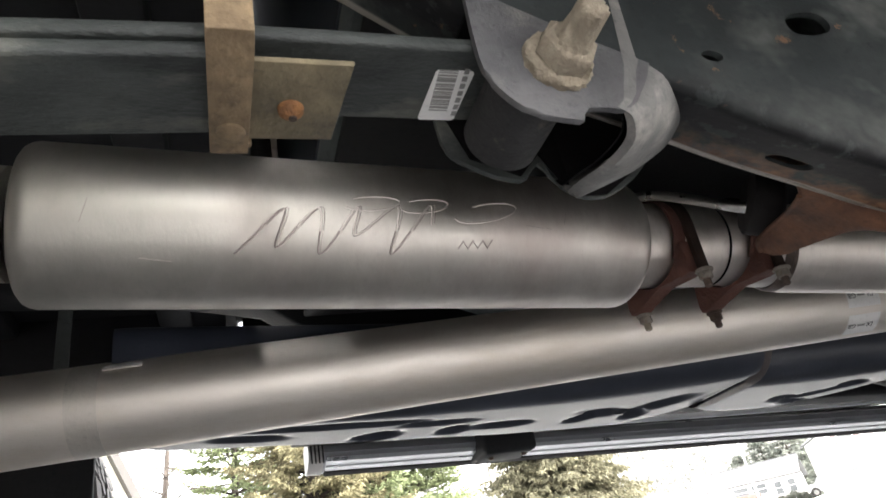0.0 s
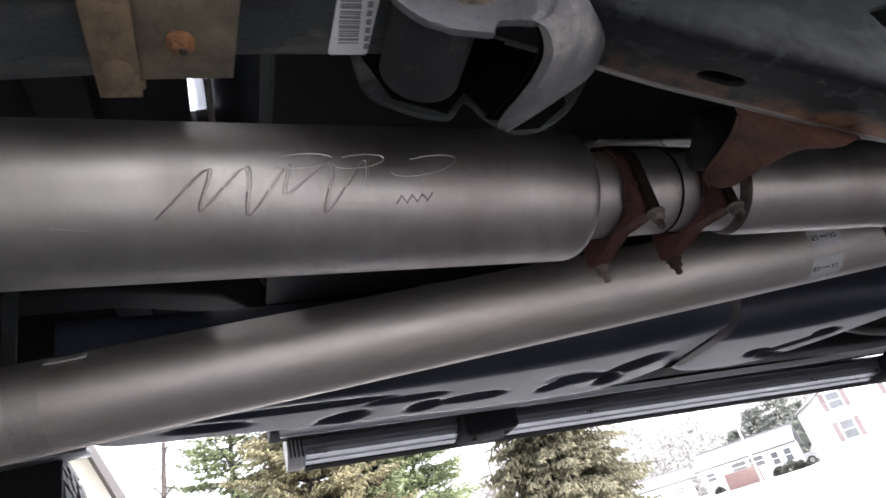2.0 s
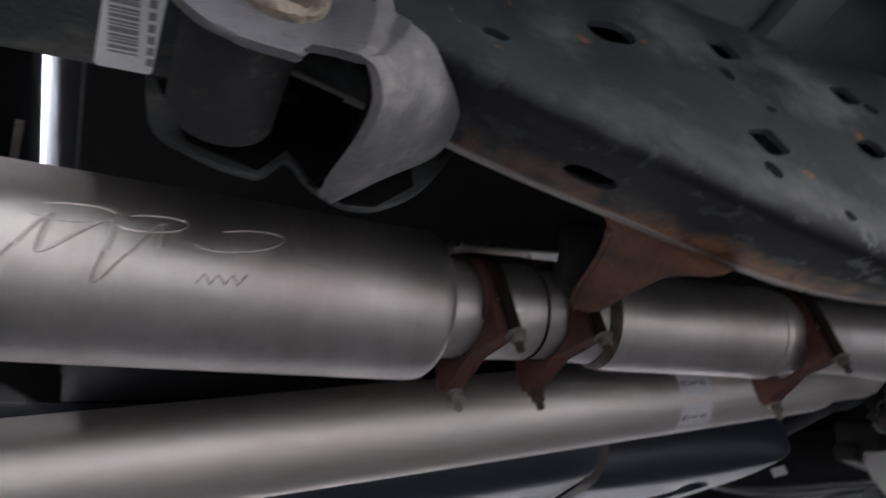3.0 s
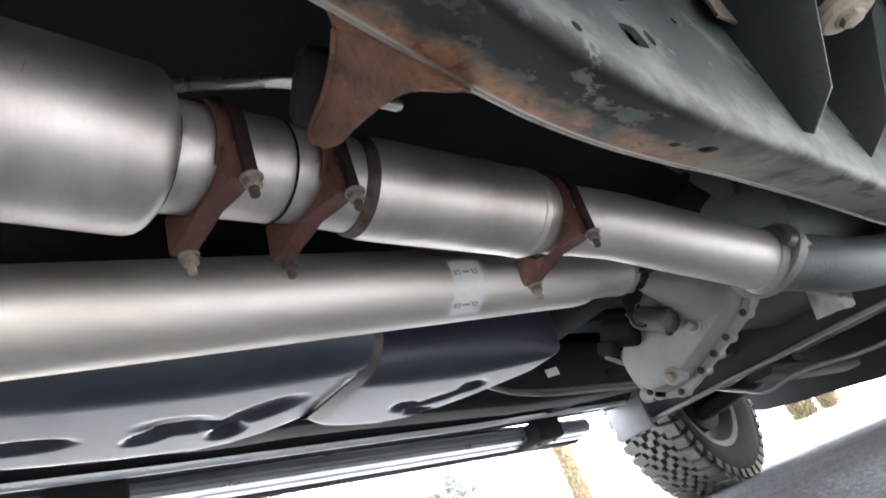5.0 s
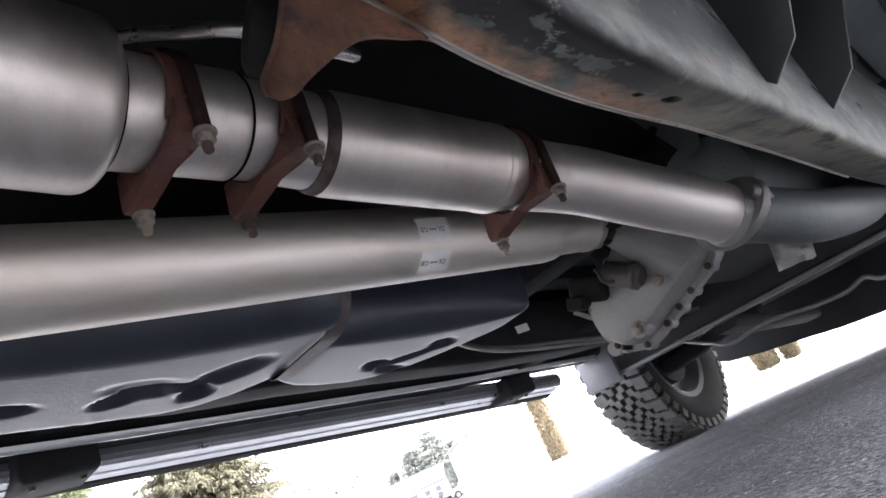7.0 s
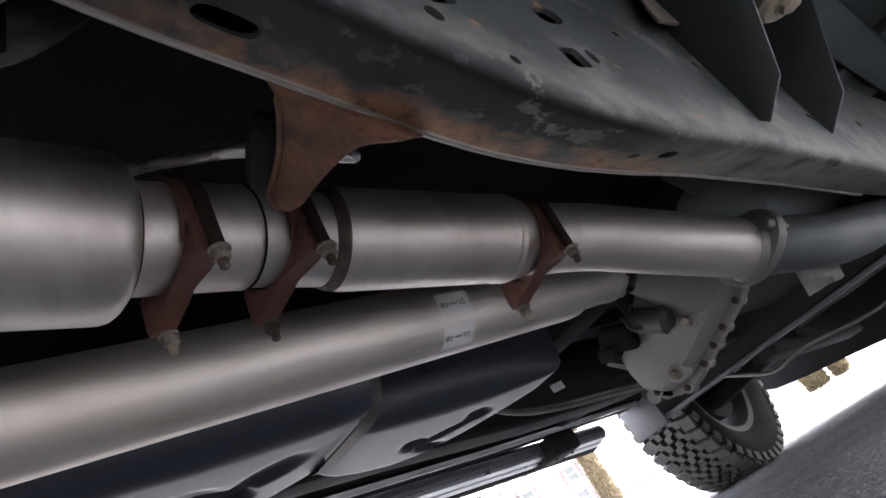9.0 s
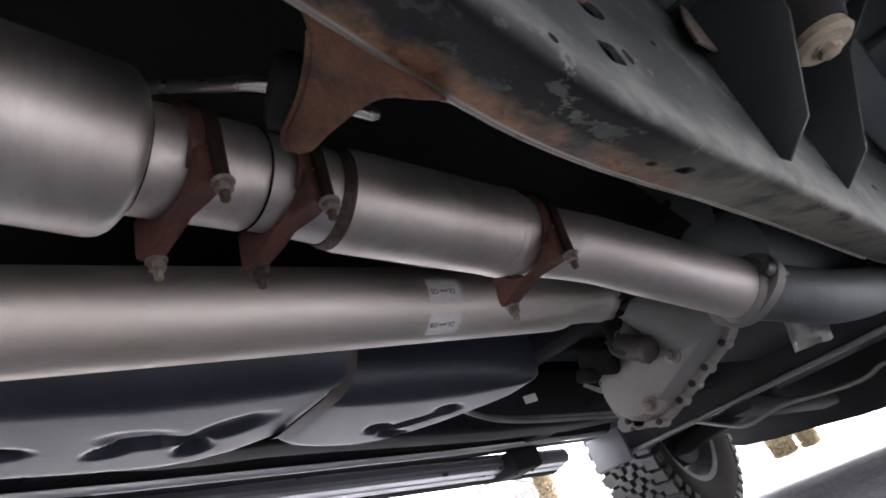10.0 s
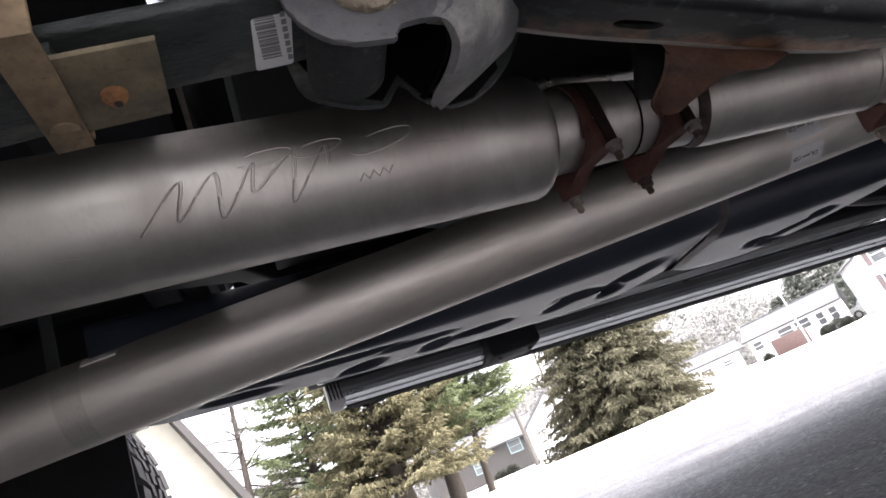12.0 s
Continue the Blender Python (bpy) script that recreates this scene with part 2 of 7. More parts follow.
def rail_material():
    """Frame rail: dusty web, a dark waxed band along the outer corner, flaking rust towards the inner edge. 'run' is the way round the section from that edge."""
    m = material("frame_rail_worn", (0.016, 0.0195, 0.0205), (0.042, 0.049, 0.049), 10, 0.70, 0.0, 0.16, 150, (0.135, 0.143, 0.134), 9, 0.50, (0.9, 1.1, 1.1), 0.10, patch_soft=0.22, patch_detail=4.0, gloss=0.22, speck=0.7)
    nt = m.node_tree
    nd, ln = nt.nodes, nt.links
    bsdf = nd["Principled BSDF"]
    col = bsdf.inputs["Base Color"].links[0].from_socket
    at = nd.new("ShaderNodeAttribute")
    at.attribute_name = "run"
    tc = nd.new("ShaderNodeTexCoord")

    def noise_tex(sc, detail=8.0):
        n = nd.new("ShaderNodeTexNoise")
        n.inputs["Scale"].default_value, n.inputs["Detail"].default_value, n.inputs["Roughness"].default_value = sc, detail, 0.65
        ln.new(tc.outputs["Object"], n.inputs["Vector"])
        return n.outputs["Fac"]

    def op(kind, a, b):
        n = nd.new("ShaderNodeMath")
        n.operation = kind
        for s, v in zip(n.inputs, (a, b)):
            if isinstance(v, (int, float)):
                s.default_value = v
            else:
                ln.new(v, s)
        return n.outputs[0]

    def step(v, a, b):
        r = nd.new("ShaderNodeMapRange")
        r.inputs["From Min"].default_value, r.inputs["From Max"].default_value = a, b
        ln.new(v, r.inputs["Value"])
        return r.outputs[0]

    def blend(fac, a, b):
        x = nd.new("ShaderNodeMix")
        x.data_type = "RGBA"
        ln.new(fac, x.inputs[0]), ln.new(a, x.inputs[6])
        x.inputs[7].default_value = (*b, 1)
        return x.outputs[2]

    wob = op("MULTIPLY", op("SUBTRACT", noise_tex(14), 0.5), 0.085)
    run = op("ADD", at.outputs["Fac"], wob)
    band = op("MULTIPLY", step(run, 0.030, 0.046), op("SUBTRACT", 1.0, step(run, 0.084, 0.110)))
    flake = step(noise_tex(38), 0.555, 0.595)
    band = op("MULTIPLY", band, op("SUBTRACT", 1.0, flake))
    sx = nd.new("ShaderNodeSeparateXYZ")
    ln.new(tc.outputs["Object"], sx.inputs[0])
    band = op("MULTIPLY", band, op("SUBTRACT", 1.0, step(sx.outputs["X"], 0.22, 0.36)))
    # the web is darker, in patches, towards its rear
    rear_dark = op("MULTIPLY", op("SUBTRACT", 1.0, step(sx.outputs["X"], -0.10, 0.26)), step(noise_tex(8), 0.30, 0.55))
    rear_dark = op("MULTIPLY", rear_dark, step(run, 0.085, 0.115))
    col = blend(op("MULTIPLY", rear_dark, 0.62), col, (0.016, 0.019, 0.020))
    # tan road dust on the lower face further forward, broken by dark blotches
    front = op("MULTIPLY", step(sx.outputs["X"], 0.20, 0.40), op("SUBTRACT", 1.0, step(run, 0.080, 0.100)))
    col = blend(op("MULTIPLY", front, step(noise_tex(11), 0.34, 0.54)), col, (0.150, 0.143, 0.122))
    blot = op("MULTIPLY", op("MULTIPLY", step(run, 0.030, 0.060), front), step(noise_tex(19), 0.52, 0.60))
    col = blend(op("MULTIPLY", blot, 0.8), col, (0.020, 0.020, 0.021))
    # pale dust with a painted highlight along the rounded corner, fading up the web
    dust_highlight = op("MULTIPLY", step(run, 0.075, 0.105), op("SUBTRACT", 1.0, step(run, 0.108, 0.150)))
    dust_highlight = op("MULTIPLY", op("MULTIPLY", dust_highlight, step(noise_tex(16), 0.34, 0.60)), step(sx.outputs["X"], -0.20, 0.15))
    col = blend(op("MULTIPLY", dust_highlight, 0.7), col, (0.120, 0.123, 0.116))
    col = blend(band, col, (0.012, 0.0115, 0.013))
    sep = nd.new("ShaderNodeSeparateXYZ")
    ln.new(tc.outputs["Object"], sep.inputs[0])
    px = op("ADD", sep.outputs["X"], op("MULTIPLY", op("SUBTRACT", noise_tex(9), 0.5), 0.12))
    worn = op("MULTIPLY", op("SUBTRACT", 1.0, step(px, 0.27, 0.40)), step(px, -0.17, -0.12))
    rust = op("MULTIPLY", op("MULTIPLY", op("SUBTRACT", 1.0, step(run, 0.022, 0.044)), step(noise_tex(13), 0.38, 0.52)), worn)
    col = blend(rust, col, (0.225, 0.118, 0.066))
    deep = op("MULTIPLY", rust, step(noise_tex(70), 0.50, 0.62))
    col = blend(deep, col, (0.085, 0.042, 0.028))
    spots = op("MULTIPLY", step(noise_tex(34), 0.64, 0.69), op("SUBTRACT", 1.0, band))
    col = blend(spots, col, (0.15, 0.085, 0.05))
    edge = op("SUBTRACT", 1.0, step(at.outputs["Fac"], 0.0095, 0.0125))
    col = blend(edge, col, (0.34, 0.315, 0.28))
    ln.new(col, bsdf.inputs["Base Color"])
    return m


def film_shade_steel():
    """The muffler's steel: a patchy dull road coat, and painted-in shade that thickens towards its rear end."""
    m = material("brushed_stainless_filmed", (0.60, 0.560, 0.516), (0.765, 0.718, 0.664), 13, 0.46, 1.0, 0.16, 200, (0.50, 0.43, 0.40), 10, 0.45, (1.0, 0.5, 0.5), 0.16, 0, 0.0006, 0.58, 0.95, speck=0.15, patch_soft=0.30, wave=0.0004)
    nt = m.node_tree
    nd, ln = nt.nodes, nt.links
    bsdf = nd["Principled BSDF"]
    tc = nd.new("ShaderNodeTexCoord")
    sx = nd.new("ShaderNodeSeparateXYZ")
    ln.new(tc.outputs["Object"], sx.inputs[0])
    nz = nd.new("ShaderNodeTexNoise")
    nz.inputs["Scale"].default_value, nz.inputs["Detail"].default_value, nz.inputs["Roughness"].default_value = 12.0, 6.0, 0.6
    ln.new(tc.outputs["Object"], nz.inputs["Vector"])
    shift = nd.new("ShaderNodeMath")
    shift.operation = "MULTIPLY_ADD"
    shift.inputs[1].default_value = 0.45
    ln.new(nz.outputs["Fac"], shift.inputs[0]), ln.new(sx.outputs["X"], shift.inputs[2])
    # rear shade is painted along x, broken up with the dirt's noise
    film_shade = nd.new("ShaderNodeMapRange")
    film_shade.inputs["From Min"].default_value, film_shade.inputs["From Max"].default_value = 0.02, -0.42
    film_shade.inputs["To Max"].default_value = 0.75
    ln.new(shift.outputs[0], film_shade.inputs["Value"])
    tone = nd.new("ShaderNodeMix")
    tone.data_type = "RGBA"
    tone.inputs[7].default_value = (0.36, 0.355, 0.315, 1)
    ln.new(film_shade.outputs[0], tone.inputs[0]), ln.new(bsdf.inputs["Base Color"].links[0].from_socket, tone.inputs[6])
    ln.new(tone.outputs[2], bsdf.inputs["Base Color"])
    return m


MUFFLER_STEEL = film_shade_steel()
EDGE_WORN = material("scuffed_edge", (0.20, 0.175, 0.15), (0.40, 0.375, 0.345), 9, 0.6, 0.2, 0.4, 200, (0.10, 0.062, 0.045), 26, 0.54)
TAB = material("dusty_brown_tab", (0.060, 0.046, 0.040), (0.105, 0.082, 0.070), 26, 0.9, 0.0, 0.6, 220, (0.155, 0.125, 0.105), 18, 0.55)
RAIL = rail_material()

# ---- building helpers ----


def ob_from(name, bm, mat, smooth=40.0):
    bmesh.ops.recalc_face_normals(bm, faces=bm.faces)
    me = bpy.data.meshes.new(name)
    bm.to_mesh(me)
    bm.free()
    me.materials.append(mat)
    if smooth:
        me.polygons.foreach_set("use_smooth", [True] * len(me.polygons))
        me.set_sharp_from_angle(angle=radians(smooth))
    return new(name, me)


def part(name, bm, mat, parent, label="", smooth=40.0):
    """Link a bmesh as one mesh object under a thing or a part."""
    ob = ob_from(name, bm, mat, smooth)
    ob.parent = parent
    if label:
        tagged(ob, label)
    return ob


def thing(name, at=(0, 0, 0)):
    ob = new(name)
    ob.location = at
    ob.empty_display_size = 0.1
    bpy.context.view_layer.update()
    return ob


def frames_along(pts):
    """Parallel frames (tangent, side, up) along a line of points."""
    pts = [Vector(p) for p in pts]
    tang = []
    for i in range(len(pts)):
        a, b = pts[max(i - 1, 0)], pts[min(i + 1, len(pts) - 1)]
        d = b - a
        tang.append(d.normalized() if d.length > 1e-9 else (tang[-1] if tang else Vector((1, 0, 0))))
    side = tang[0].cross(Vector((0, 0, 1)))
    side = side.normalized() if side.length > 1e-3 else Vector((0, 1, 0))
    out = []
    for t in tang:
        side = (side - t * side.dot(t)).normalized()
        out.append((t, side, side.cross(t).normalized()))
    return pts, out


def tube(bm, pts, radii, seg=40, caps=True, closed=False):
    """A round bar or pipe along points, one radius for each."""
    if not isinstance(radii, (list, tuple)):
        radii = [radii] * len(pts)
    pts, fr = frames_along(pts)
    rings = []
    for p, (t, s, u), r in zip(pts, fr, radii):
        rings.append([bm.verts.new(p + (s * math.cos(a) + u * math.sin(a)) * r) for a in (2 * math.pi * k / seg for k in range(seg))])
    for a, b in zip(rings, rings[1:]):
        for k in range(seg):
            bm.faces.new((a[k], a[(k + 1) % seg], b[(k + 1) % seg], b[k]))
    if caps:
        bm.faces.new(rings[0]), bm.faces.new(list(reversed(rings[-1])))
    return rings


def curve_pts(pts, n=8):
    """Catmull-Rom points through pts."""
    p = [Vector(v) for v in pts]
    p = [p[0] * 2 - p[1]] + p + [p[-1] * 2 - p[-2]]
    out = []
    for i in range(1, len(p) - 2):
        for k in range(n):
            t = k / n
            a, b, c, d = p[i - 1], p[i], p[i + 1], p[i + 2]
            out.append(0.5 * (2 * b + (c - a) * t + (2 * a - 5 * b + 4 * c - d) * t * t + (3 * b - a - 3 * c + d) * t ** 3))
    out.append(p[-2])
    return out


def box(bm, size, m, bevel=0.0, seg=2):
    """A box of that size, its middle at the pose m, with rounded edges."""
    made = bmesh.ops.create_cube(bm, size=1.0, matrix=m @ Matrix.Diagonal((*size, 1)))
    if bevel:
        edges = {e for v in made["verts"] for e in v.link_edges}
        bmesh.ops.bevel(bm, geom=list(edges), offset=bevel, segments=seg, affect="EDGES", profile=0.5)


def slab(bm, outline, thick, m, bevel=0.0):
    """A flat plate: an outline in the plane of m's x and y, thick along its z, middle at z = 0."""
    low = [bm.verts.new(m @ Vector((u, v, -thick / 2))) for u, v in outline]
    top = [bm.verts.new(m @ Vector((u, v, thick / 2))) for u, v in outline]
    n = len(outline)
    fs = [bm.faces.new(list(reversed(low))), bm.faces.new(top)]
    fs += [bm.faces.new((low[i], low[(i + 1) % n], top[(i + 1) % n], top[i])) for i in range(n)]
    if bevel:
        rim = [e for f in fs[:2] for e in f.edges]
        bmesh.ops.bevel(bm, geom=rim, offset=bevel, segments=2, affect="EDGES", profile=0.5)


def sweep(bm, section, places, close=True):
    """A section (u sideways, v up) carried through matrices."""
    rings = [[bm.verts.new(m @ Vector((0, u, v))) for u, v in section] for m in places]
    n = len(section)
    for a, b in zip(rings, rings[1:]):
        for k in range(n if close else n - 1):
            bm.faces.new((a[k], a[(k + 1) % n], b[(k + 1) % n], b[k]))
    if close:
        bm.faces.new(rings[0]), bm.faces.new(list(reversed(rings[-1])))
    return rings


def bolt(bm, at, axis, r=0.008, length=0.012, shank=0.0, flange=True):
    """A hexagon head on a washer, pointing along axis, with an optional thread end."""
    at, d = Vector(at), Vector(axis).normalized()
    if flange:
        tube(bm, [at, at + d * length * 0.25, at + d * length * 0.3], [r * 1.35, r * 1.3, r * 1.1], 16)
    tube(bm, [at + d * length * 0.25, at + d * length * 0.9, at + d * length], [r, r, r * 0.85], 6)
    if shank:
        tube(bm, [at + d * length * 0.9, at + d * (length + shank)], [r * 0.55, r * 0.5], 12)


def cut(ob, cutters):
    """Take solids away from a mesh for good."""
    for c in cutters:
        mod = ob.modifiers.new("cut", "BOOLEAN")
        mod.object, mod.operation, mod.solver = c, "DIFFERENCE", "EXACT"
    bpy.context.view_layer.update()
    dg = bpy.context.evaluated_depsgraph_get()
    me = bpy.data.meshes.new_from_object(ob.evaluated_get(dg))
    ob.modifiers.clear()
    old, ob.data = ob.data, me
    me.name = ob.name
    bpy.data.meshes.remove(old)
    for c in cutters:
        bpy.data.objects.remove(c)


def cutter(bm):
    bmesh.ops.recalc_face_normals(bm, faces=bm.faces)
    me = bpy.data.meshes.new("cutter")
    bm.to_mesh(me)
    bm.free()
    return new("cutter", me)


def lerp(a, b, t):
    return a + (b - a) * t


def along(table, x):
    """A value read off a table of (x, value), in straight lines."""
    if x <= table[0][0]:
        return table[0][1]
    for (xa, va), (xb, vb) in zip(table, table[1:]):
        if x <= xb:
            return lerp(va, vb, (x - xa) / (xb - xa))
    return table[-1][1]

# ---- the pickup truck, seen from below; x runs to its nose, y to its left side ----
truck = tagged(thing("pickup_truck"), "raised pickup truck with stainless exhaust parked on asphalt drive", "truck")

RAIL_Z = [(-2.2, 0.72), (-1.0, 0.72), (-0.6, 0.70), (-0.42, 0.665), (-0.31, 0.580), (-0.22, 0.538), (-0.14, 0.507), (-0.066, 0.474), (-0.007, 0.451), (0.062, 0.421), (0.12, 0.400), (0.17, 0.389),
          (0.24, 0.381), (0.33, 0.378), (0.45, 0.378), (0.7, 0.367), (1.0, 0.346), (1.5, 0.335), (2.7, 0.36)]
RAIL_H, RAIL_W = 0.25, 0.084


def rail_y(x):
    return -0.397 - 0.044 * max(x, -0.1)


def rail_places(sign):
    xs = [-2.2, -1.6, -1.0, -0.8, -0.6, -0.5, -0.42] + [-0.35 + 0.03 * i for i in range(30)] + [0.6, 0.8, 1.1, 1.5, 2.0, 2.7]
    low = lambda x: along(RAIL_Z, x)  # noqa: E731
    return [Matrix.Translation((x, sign * (abs(rail_y(x)) + RAIL_W / 2), low(x))) @ Matrix.Diagonal((1, 1, min(1, (0.734 - low(x)) / RAIL_H) if x > -0.5 else 0.6, 1)) for x in xs]


def rounded_rect(w, h, r, n=5, z0=0.0):
    pts = []
    for cx, cz, a0 in ((w / 2 - r, r, -90), (w / 2 - r, h - r, 0), (-w / 2 + r, h - r, 90), (-w / 2 + r, r, 180)):
        for k in range(n + 1):
            a = radians(a0 + 90 * k / n)
            pts.append((cx + r * math.cos(a), z0 + cz + r * math.sin(a)))
    return pts


RAIL_DROP = 0.039


def rail_section(sign, inset=0.0):
    """The box section of the rail; its lower side slopes down towards the outside."""
    w, h = RAIL_W - 2 * inset, RAIL_H - 2 * inset
    sec = rounded_rect(w, h, 0.014 - inset * 0.8, 5, inset)
    return [(u, v - RAIL_DROP * (u * sign + RAIL_W / 2) / RAIL_W * (1 - v / RAIL_H)) for u, v in sec]


def frame_rail(sign, label, holes):
    bm = bmesh.new()
    if not holes:
        # the far rail rides higher, clear of the tank's underside
        sweep(bm, rounded_rect(RAIL_W, 0.17, 0.014), [Matrix.Translation((0, 0, 0.075)) @ m for m in rail_places(sign)])
    else:
        sweep(bm, rail_section(sign), rail_places(sign))
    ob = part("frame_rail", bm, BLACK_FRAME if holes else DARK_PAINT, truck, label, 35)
    if not holes:
        return ob
    cutters = []
    bm = bmesh.new()
    sweep(bm, rail_section(sign, 0.005), rail_places(sign))
    cutters.append(cutter(bm))
    yo = lambda x: rail_y(x) - RAIL_W  # noqa: E731
    # holes in the web: x, z, length, height, corner share, tilt
    for x, z, w, h, rr, tilt in holes:
        bm = bmesh.new()
        n = 20
        ring = []
        for k in range(n):
            a = 2 * math.pi * k / n
            p = rr
            cu = math.copysign(abs(math.cos(a)) ** p, math.cos(a)) * w / 2
            cv = math.copysign(abs(math.sin(a)) ** p, math.sin(a)) * h / 2
            ring.append((cu, cv))
        slab(bm, ring, 0.06, Matrix.Translation((x, yo(x), z)) @ pose(0, 0, 0, 90, 0, 0) @ pose(0, 0, 0, 0, 0, tilt))
        cutters.append(cutter(bm))
    # slots in the lower flange: x, distance from the inner edge, length, width
    for x, dy, w, h in ((-0.056, 0.040, 0.036, 0.016), (0.317, 0.048, 0.022, 0.014), (0.275, 0.040, 0.012, 0.008)):
        bm = bmesh.new()
        ring = [(math.copysign(abs(math.cos(a)) ** 0.6, math.cos(a)) * w / 2, math.copysign(abs(math.sin(a)) ** 0.8, math.sin(a)) * h / 2) for a in (2 * math.pi * k / 20 for k in range(20))]
        slab(bm, ring, 0.05, Matrix.Translation((x, rail_y(x) - dy, along(RAIL_Z, x) - RAIL_DROP * dy / RAIL_W)))
        cutters.append(cutter(bm))
    cut(ob, cutters)
    me = ob.data
    me.materials.clear()
    me.materials.append(RAIL)
    run = me.attributes.new("run", "FLOAT", "POINT")
    for v in me.vertices:
        dy = rail_y(v.co.x) - v.co.y
        dz = v.co.z - along(RAIL_Z, v.co.x) + RAIL_DROP * max(0, min(1, dy / RAIL_W))
        run.data[v.index].value = max(0.0, dy) if dz < 0.004 or (dz < 0.018 and dy < 0.02) else (RAIL_W + dz if dy > RAIL_W * 0.55 else 0.30)
    me.polygons.foreach_set("use_smooth", [True] * len(me.polygons))
    me.set_sharp_from_angle(angle=radians(35))
    return ob


frame_rail(-1, "waxed black frame rail with rust along its lower edge", [
    (-0.018, 0.560, 0.046, 0.026, 0.8, 10), (0.113, 0.580, 0.034, 0.026, 0.35, 14), (0.092, 0.543, 0.015, 0.016, 1, 0), (0.079, 0.464, 0.033, 0.026, 0.35, 14), (0.060, 0.434, 0.015, 0.016, 1, 0),
    (0.116, 0.507, 0.013, 0.006, 1, 0), (0.221, 0.481, 0.040, 0.022, 0.8, 14), (0.201, 0.421, 0.030, 0.024, 0.35, 10), (0.232, 0.429, 0.013, 0.018, 1, 0), (0.257, 0.556, 0.034, 0.024, 0.35, 12),
    (0.286, 0.544, 0.018, 0.012, 1, -20), (0.110, 0.398, 0.010, 0.010, 1, 0), (0.330, 0.486, 0.010, 0.007, 1, 0), (-0.131, 0.519, 0.020, 0.011, 1, 0), (0.033, 0.643, 0.016, 0.007, 1, 0),
    (0.480, 0.467, 0.026, 0.010, 0.9, -24), (0.735, 0.414, 0.026, 0.010, 0.9, -22), (0.85, 0.45, 0.025, 0.012, 0.9, -20), (1.0, 0.43, 0.02, 0.012, 0.9, -20)])
frame_rail(1, "", [])

# scuffed pale edge of the rail's lower face
bm = bmesh.new()
tube(bm, [(x, rail_y(x) - 0.0055, along(RAIL_Z, x) - 0.0002) for x in (-0.20 + 0.03 * i for i in range(42))], 0.0021, 10)
part("flange_edge", bm, EDGE_WORN, truck, "pale scuffed edge along the frame rail")

# a rusty tab left on the web above the cab mount
bm = bmesh.new()
slab(bm, [(0.505, 0.628), (0.425, 0.535), (0.412, 0.505), (0.47, 0.522), (0.66, 0.575), (0.70, 0.610), (0.70, 0.628)], 0.004, Matrix.Translation((0, -0.5165, 0)) @ pose(0, 0, 0, 90), 0.0012)
part("web_tab", bm, TAB, truck, "flat tab of flaking tan rust on the rail")

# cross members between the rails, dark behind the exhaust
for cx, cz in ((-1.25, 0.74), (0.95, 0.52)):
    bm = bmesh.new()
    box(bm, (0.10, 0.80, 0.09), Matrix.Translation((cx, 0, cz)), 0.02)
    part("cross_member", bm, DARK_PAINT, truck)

# bracket plate with a hole, dark behind the front pipe
bm = bmesh.new()
slab(bm, [(-0.236, 0.700), (-0.236, 0.640), (-0.262, 0.570), (-0.300, 0.480), (-0.325, 0.480), (-0.345, 0.540), (-0.345, 0.700)], 0.006, Matrix.Translation((0.85, 0, 0)) @ Matrix(((0, 0, 1, 0), (1, 0, 0, 0), (0, 1, 0, 0), (0, 0, 0, 1))), 0.002)
frame_plate = part("frame_plate", bm, BLACK_FRAME, truck, "dark drilled plate under the floor")
bm = bmesh.new()
tube(bm, [(0.80, -0.272, 0.556), (0.90, -0.272, 0.556)], 0.0095, 20)
cut(frame_plate, [cutter(bm)])

# ---- exhaust ----
MUF_A, MUF_B, MUF_R = Vector((-0.6500, -0.1872, 0.5625)), Vector((-0.0270, -0.1584, 0.5328)), 0.0756
exhaust_dir = (MUF_B - MUF_A).normalized()
bm = bmesh.new()
L = (MUF_B - MUF_A).length
rear_end = [(0.0, 0.0620), (0.001, 0.0680), (0.004, 0.0722), (0.008, 0.0745), (0.013, MUF_R), (0.018, MUF_R)]
front_end = [(0.0, 0.0535), (0.001, 0.0580), (0.0035, 0.0650), (0.0075, 0.0705), (0.012, 0.0738), (0.017, 0.0752), (0.022, MUF_R), (0.031, MUF_R)]
prof = rear_end + [(L * k / 12, MUF_R) for k in range(1, 12)] + [(L - a, r) for a, r in reversed(front_end)]
tube(bm, [MUF_A + exhaust_dir * s for s, _ in prof], [r for _, r in prof], 96)
muffler = part("muffler", bm, MUFFLER_STEEL, truck, "long round brushed stainless muffler with a scratched scrawl", 30)


def on_muffler(s, deg, lift=0.0):
    """A point on the muffler: s metres from its rear end, deg round it from the bottom to the outer side."""
    side = exhaust_dir.cross(Vector((0, 0, 1))).normalized()
    up = side.cross(exhaust_dir).normalized()
    a = radians(deg)
    return MUF_A + exhaust_dir * s + (side * math.sin(a) - up * math.cos(a)) * (MUF_R + lift)


# a marker scrawl: slanted strokes and loops, dark low down, scratched bright higher up
def scrawl(points, r, mat):
    bm = bmesh.new()
    tube(bm, [on_muffler(a, b, 0.0001) for a, b in points], r, 6)
    part("scrawl_stroke", bm, mat, muffler)


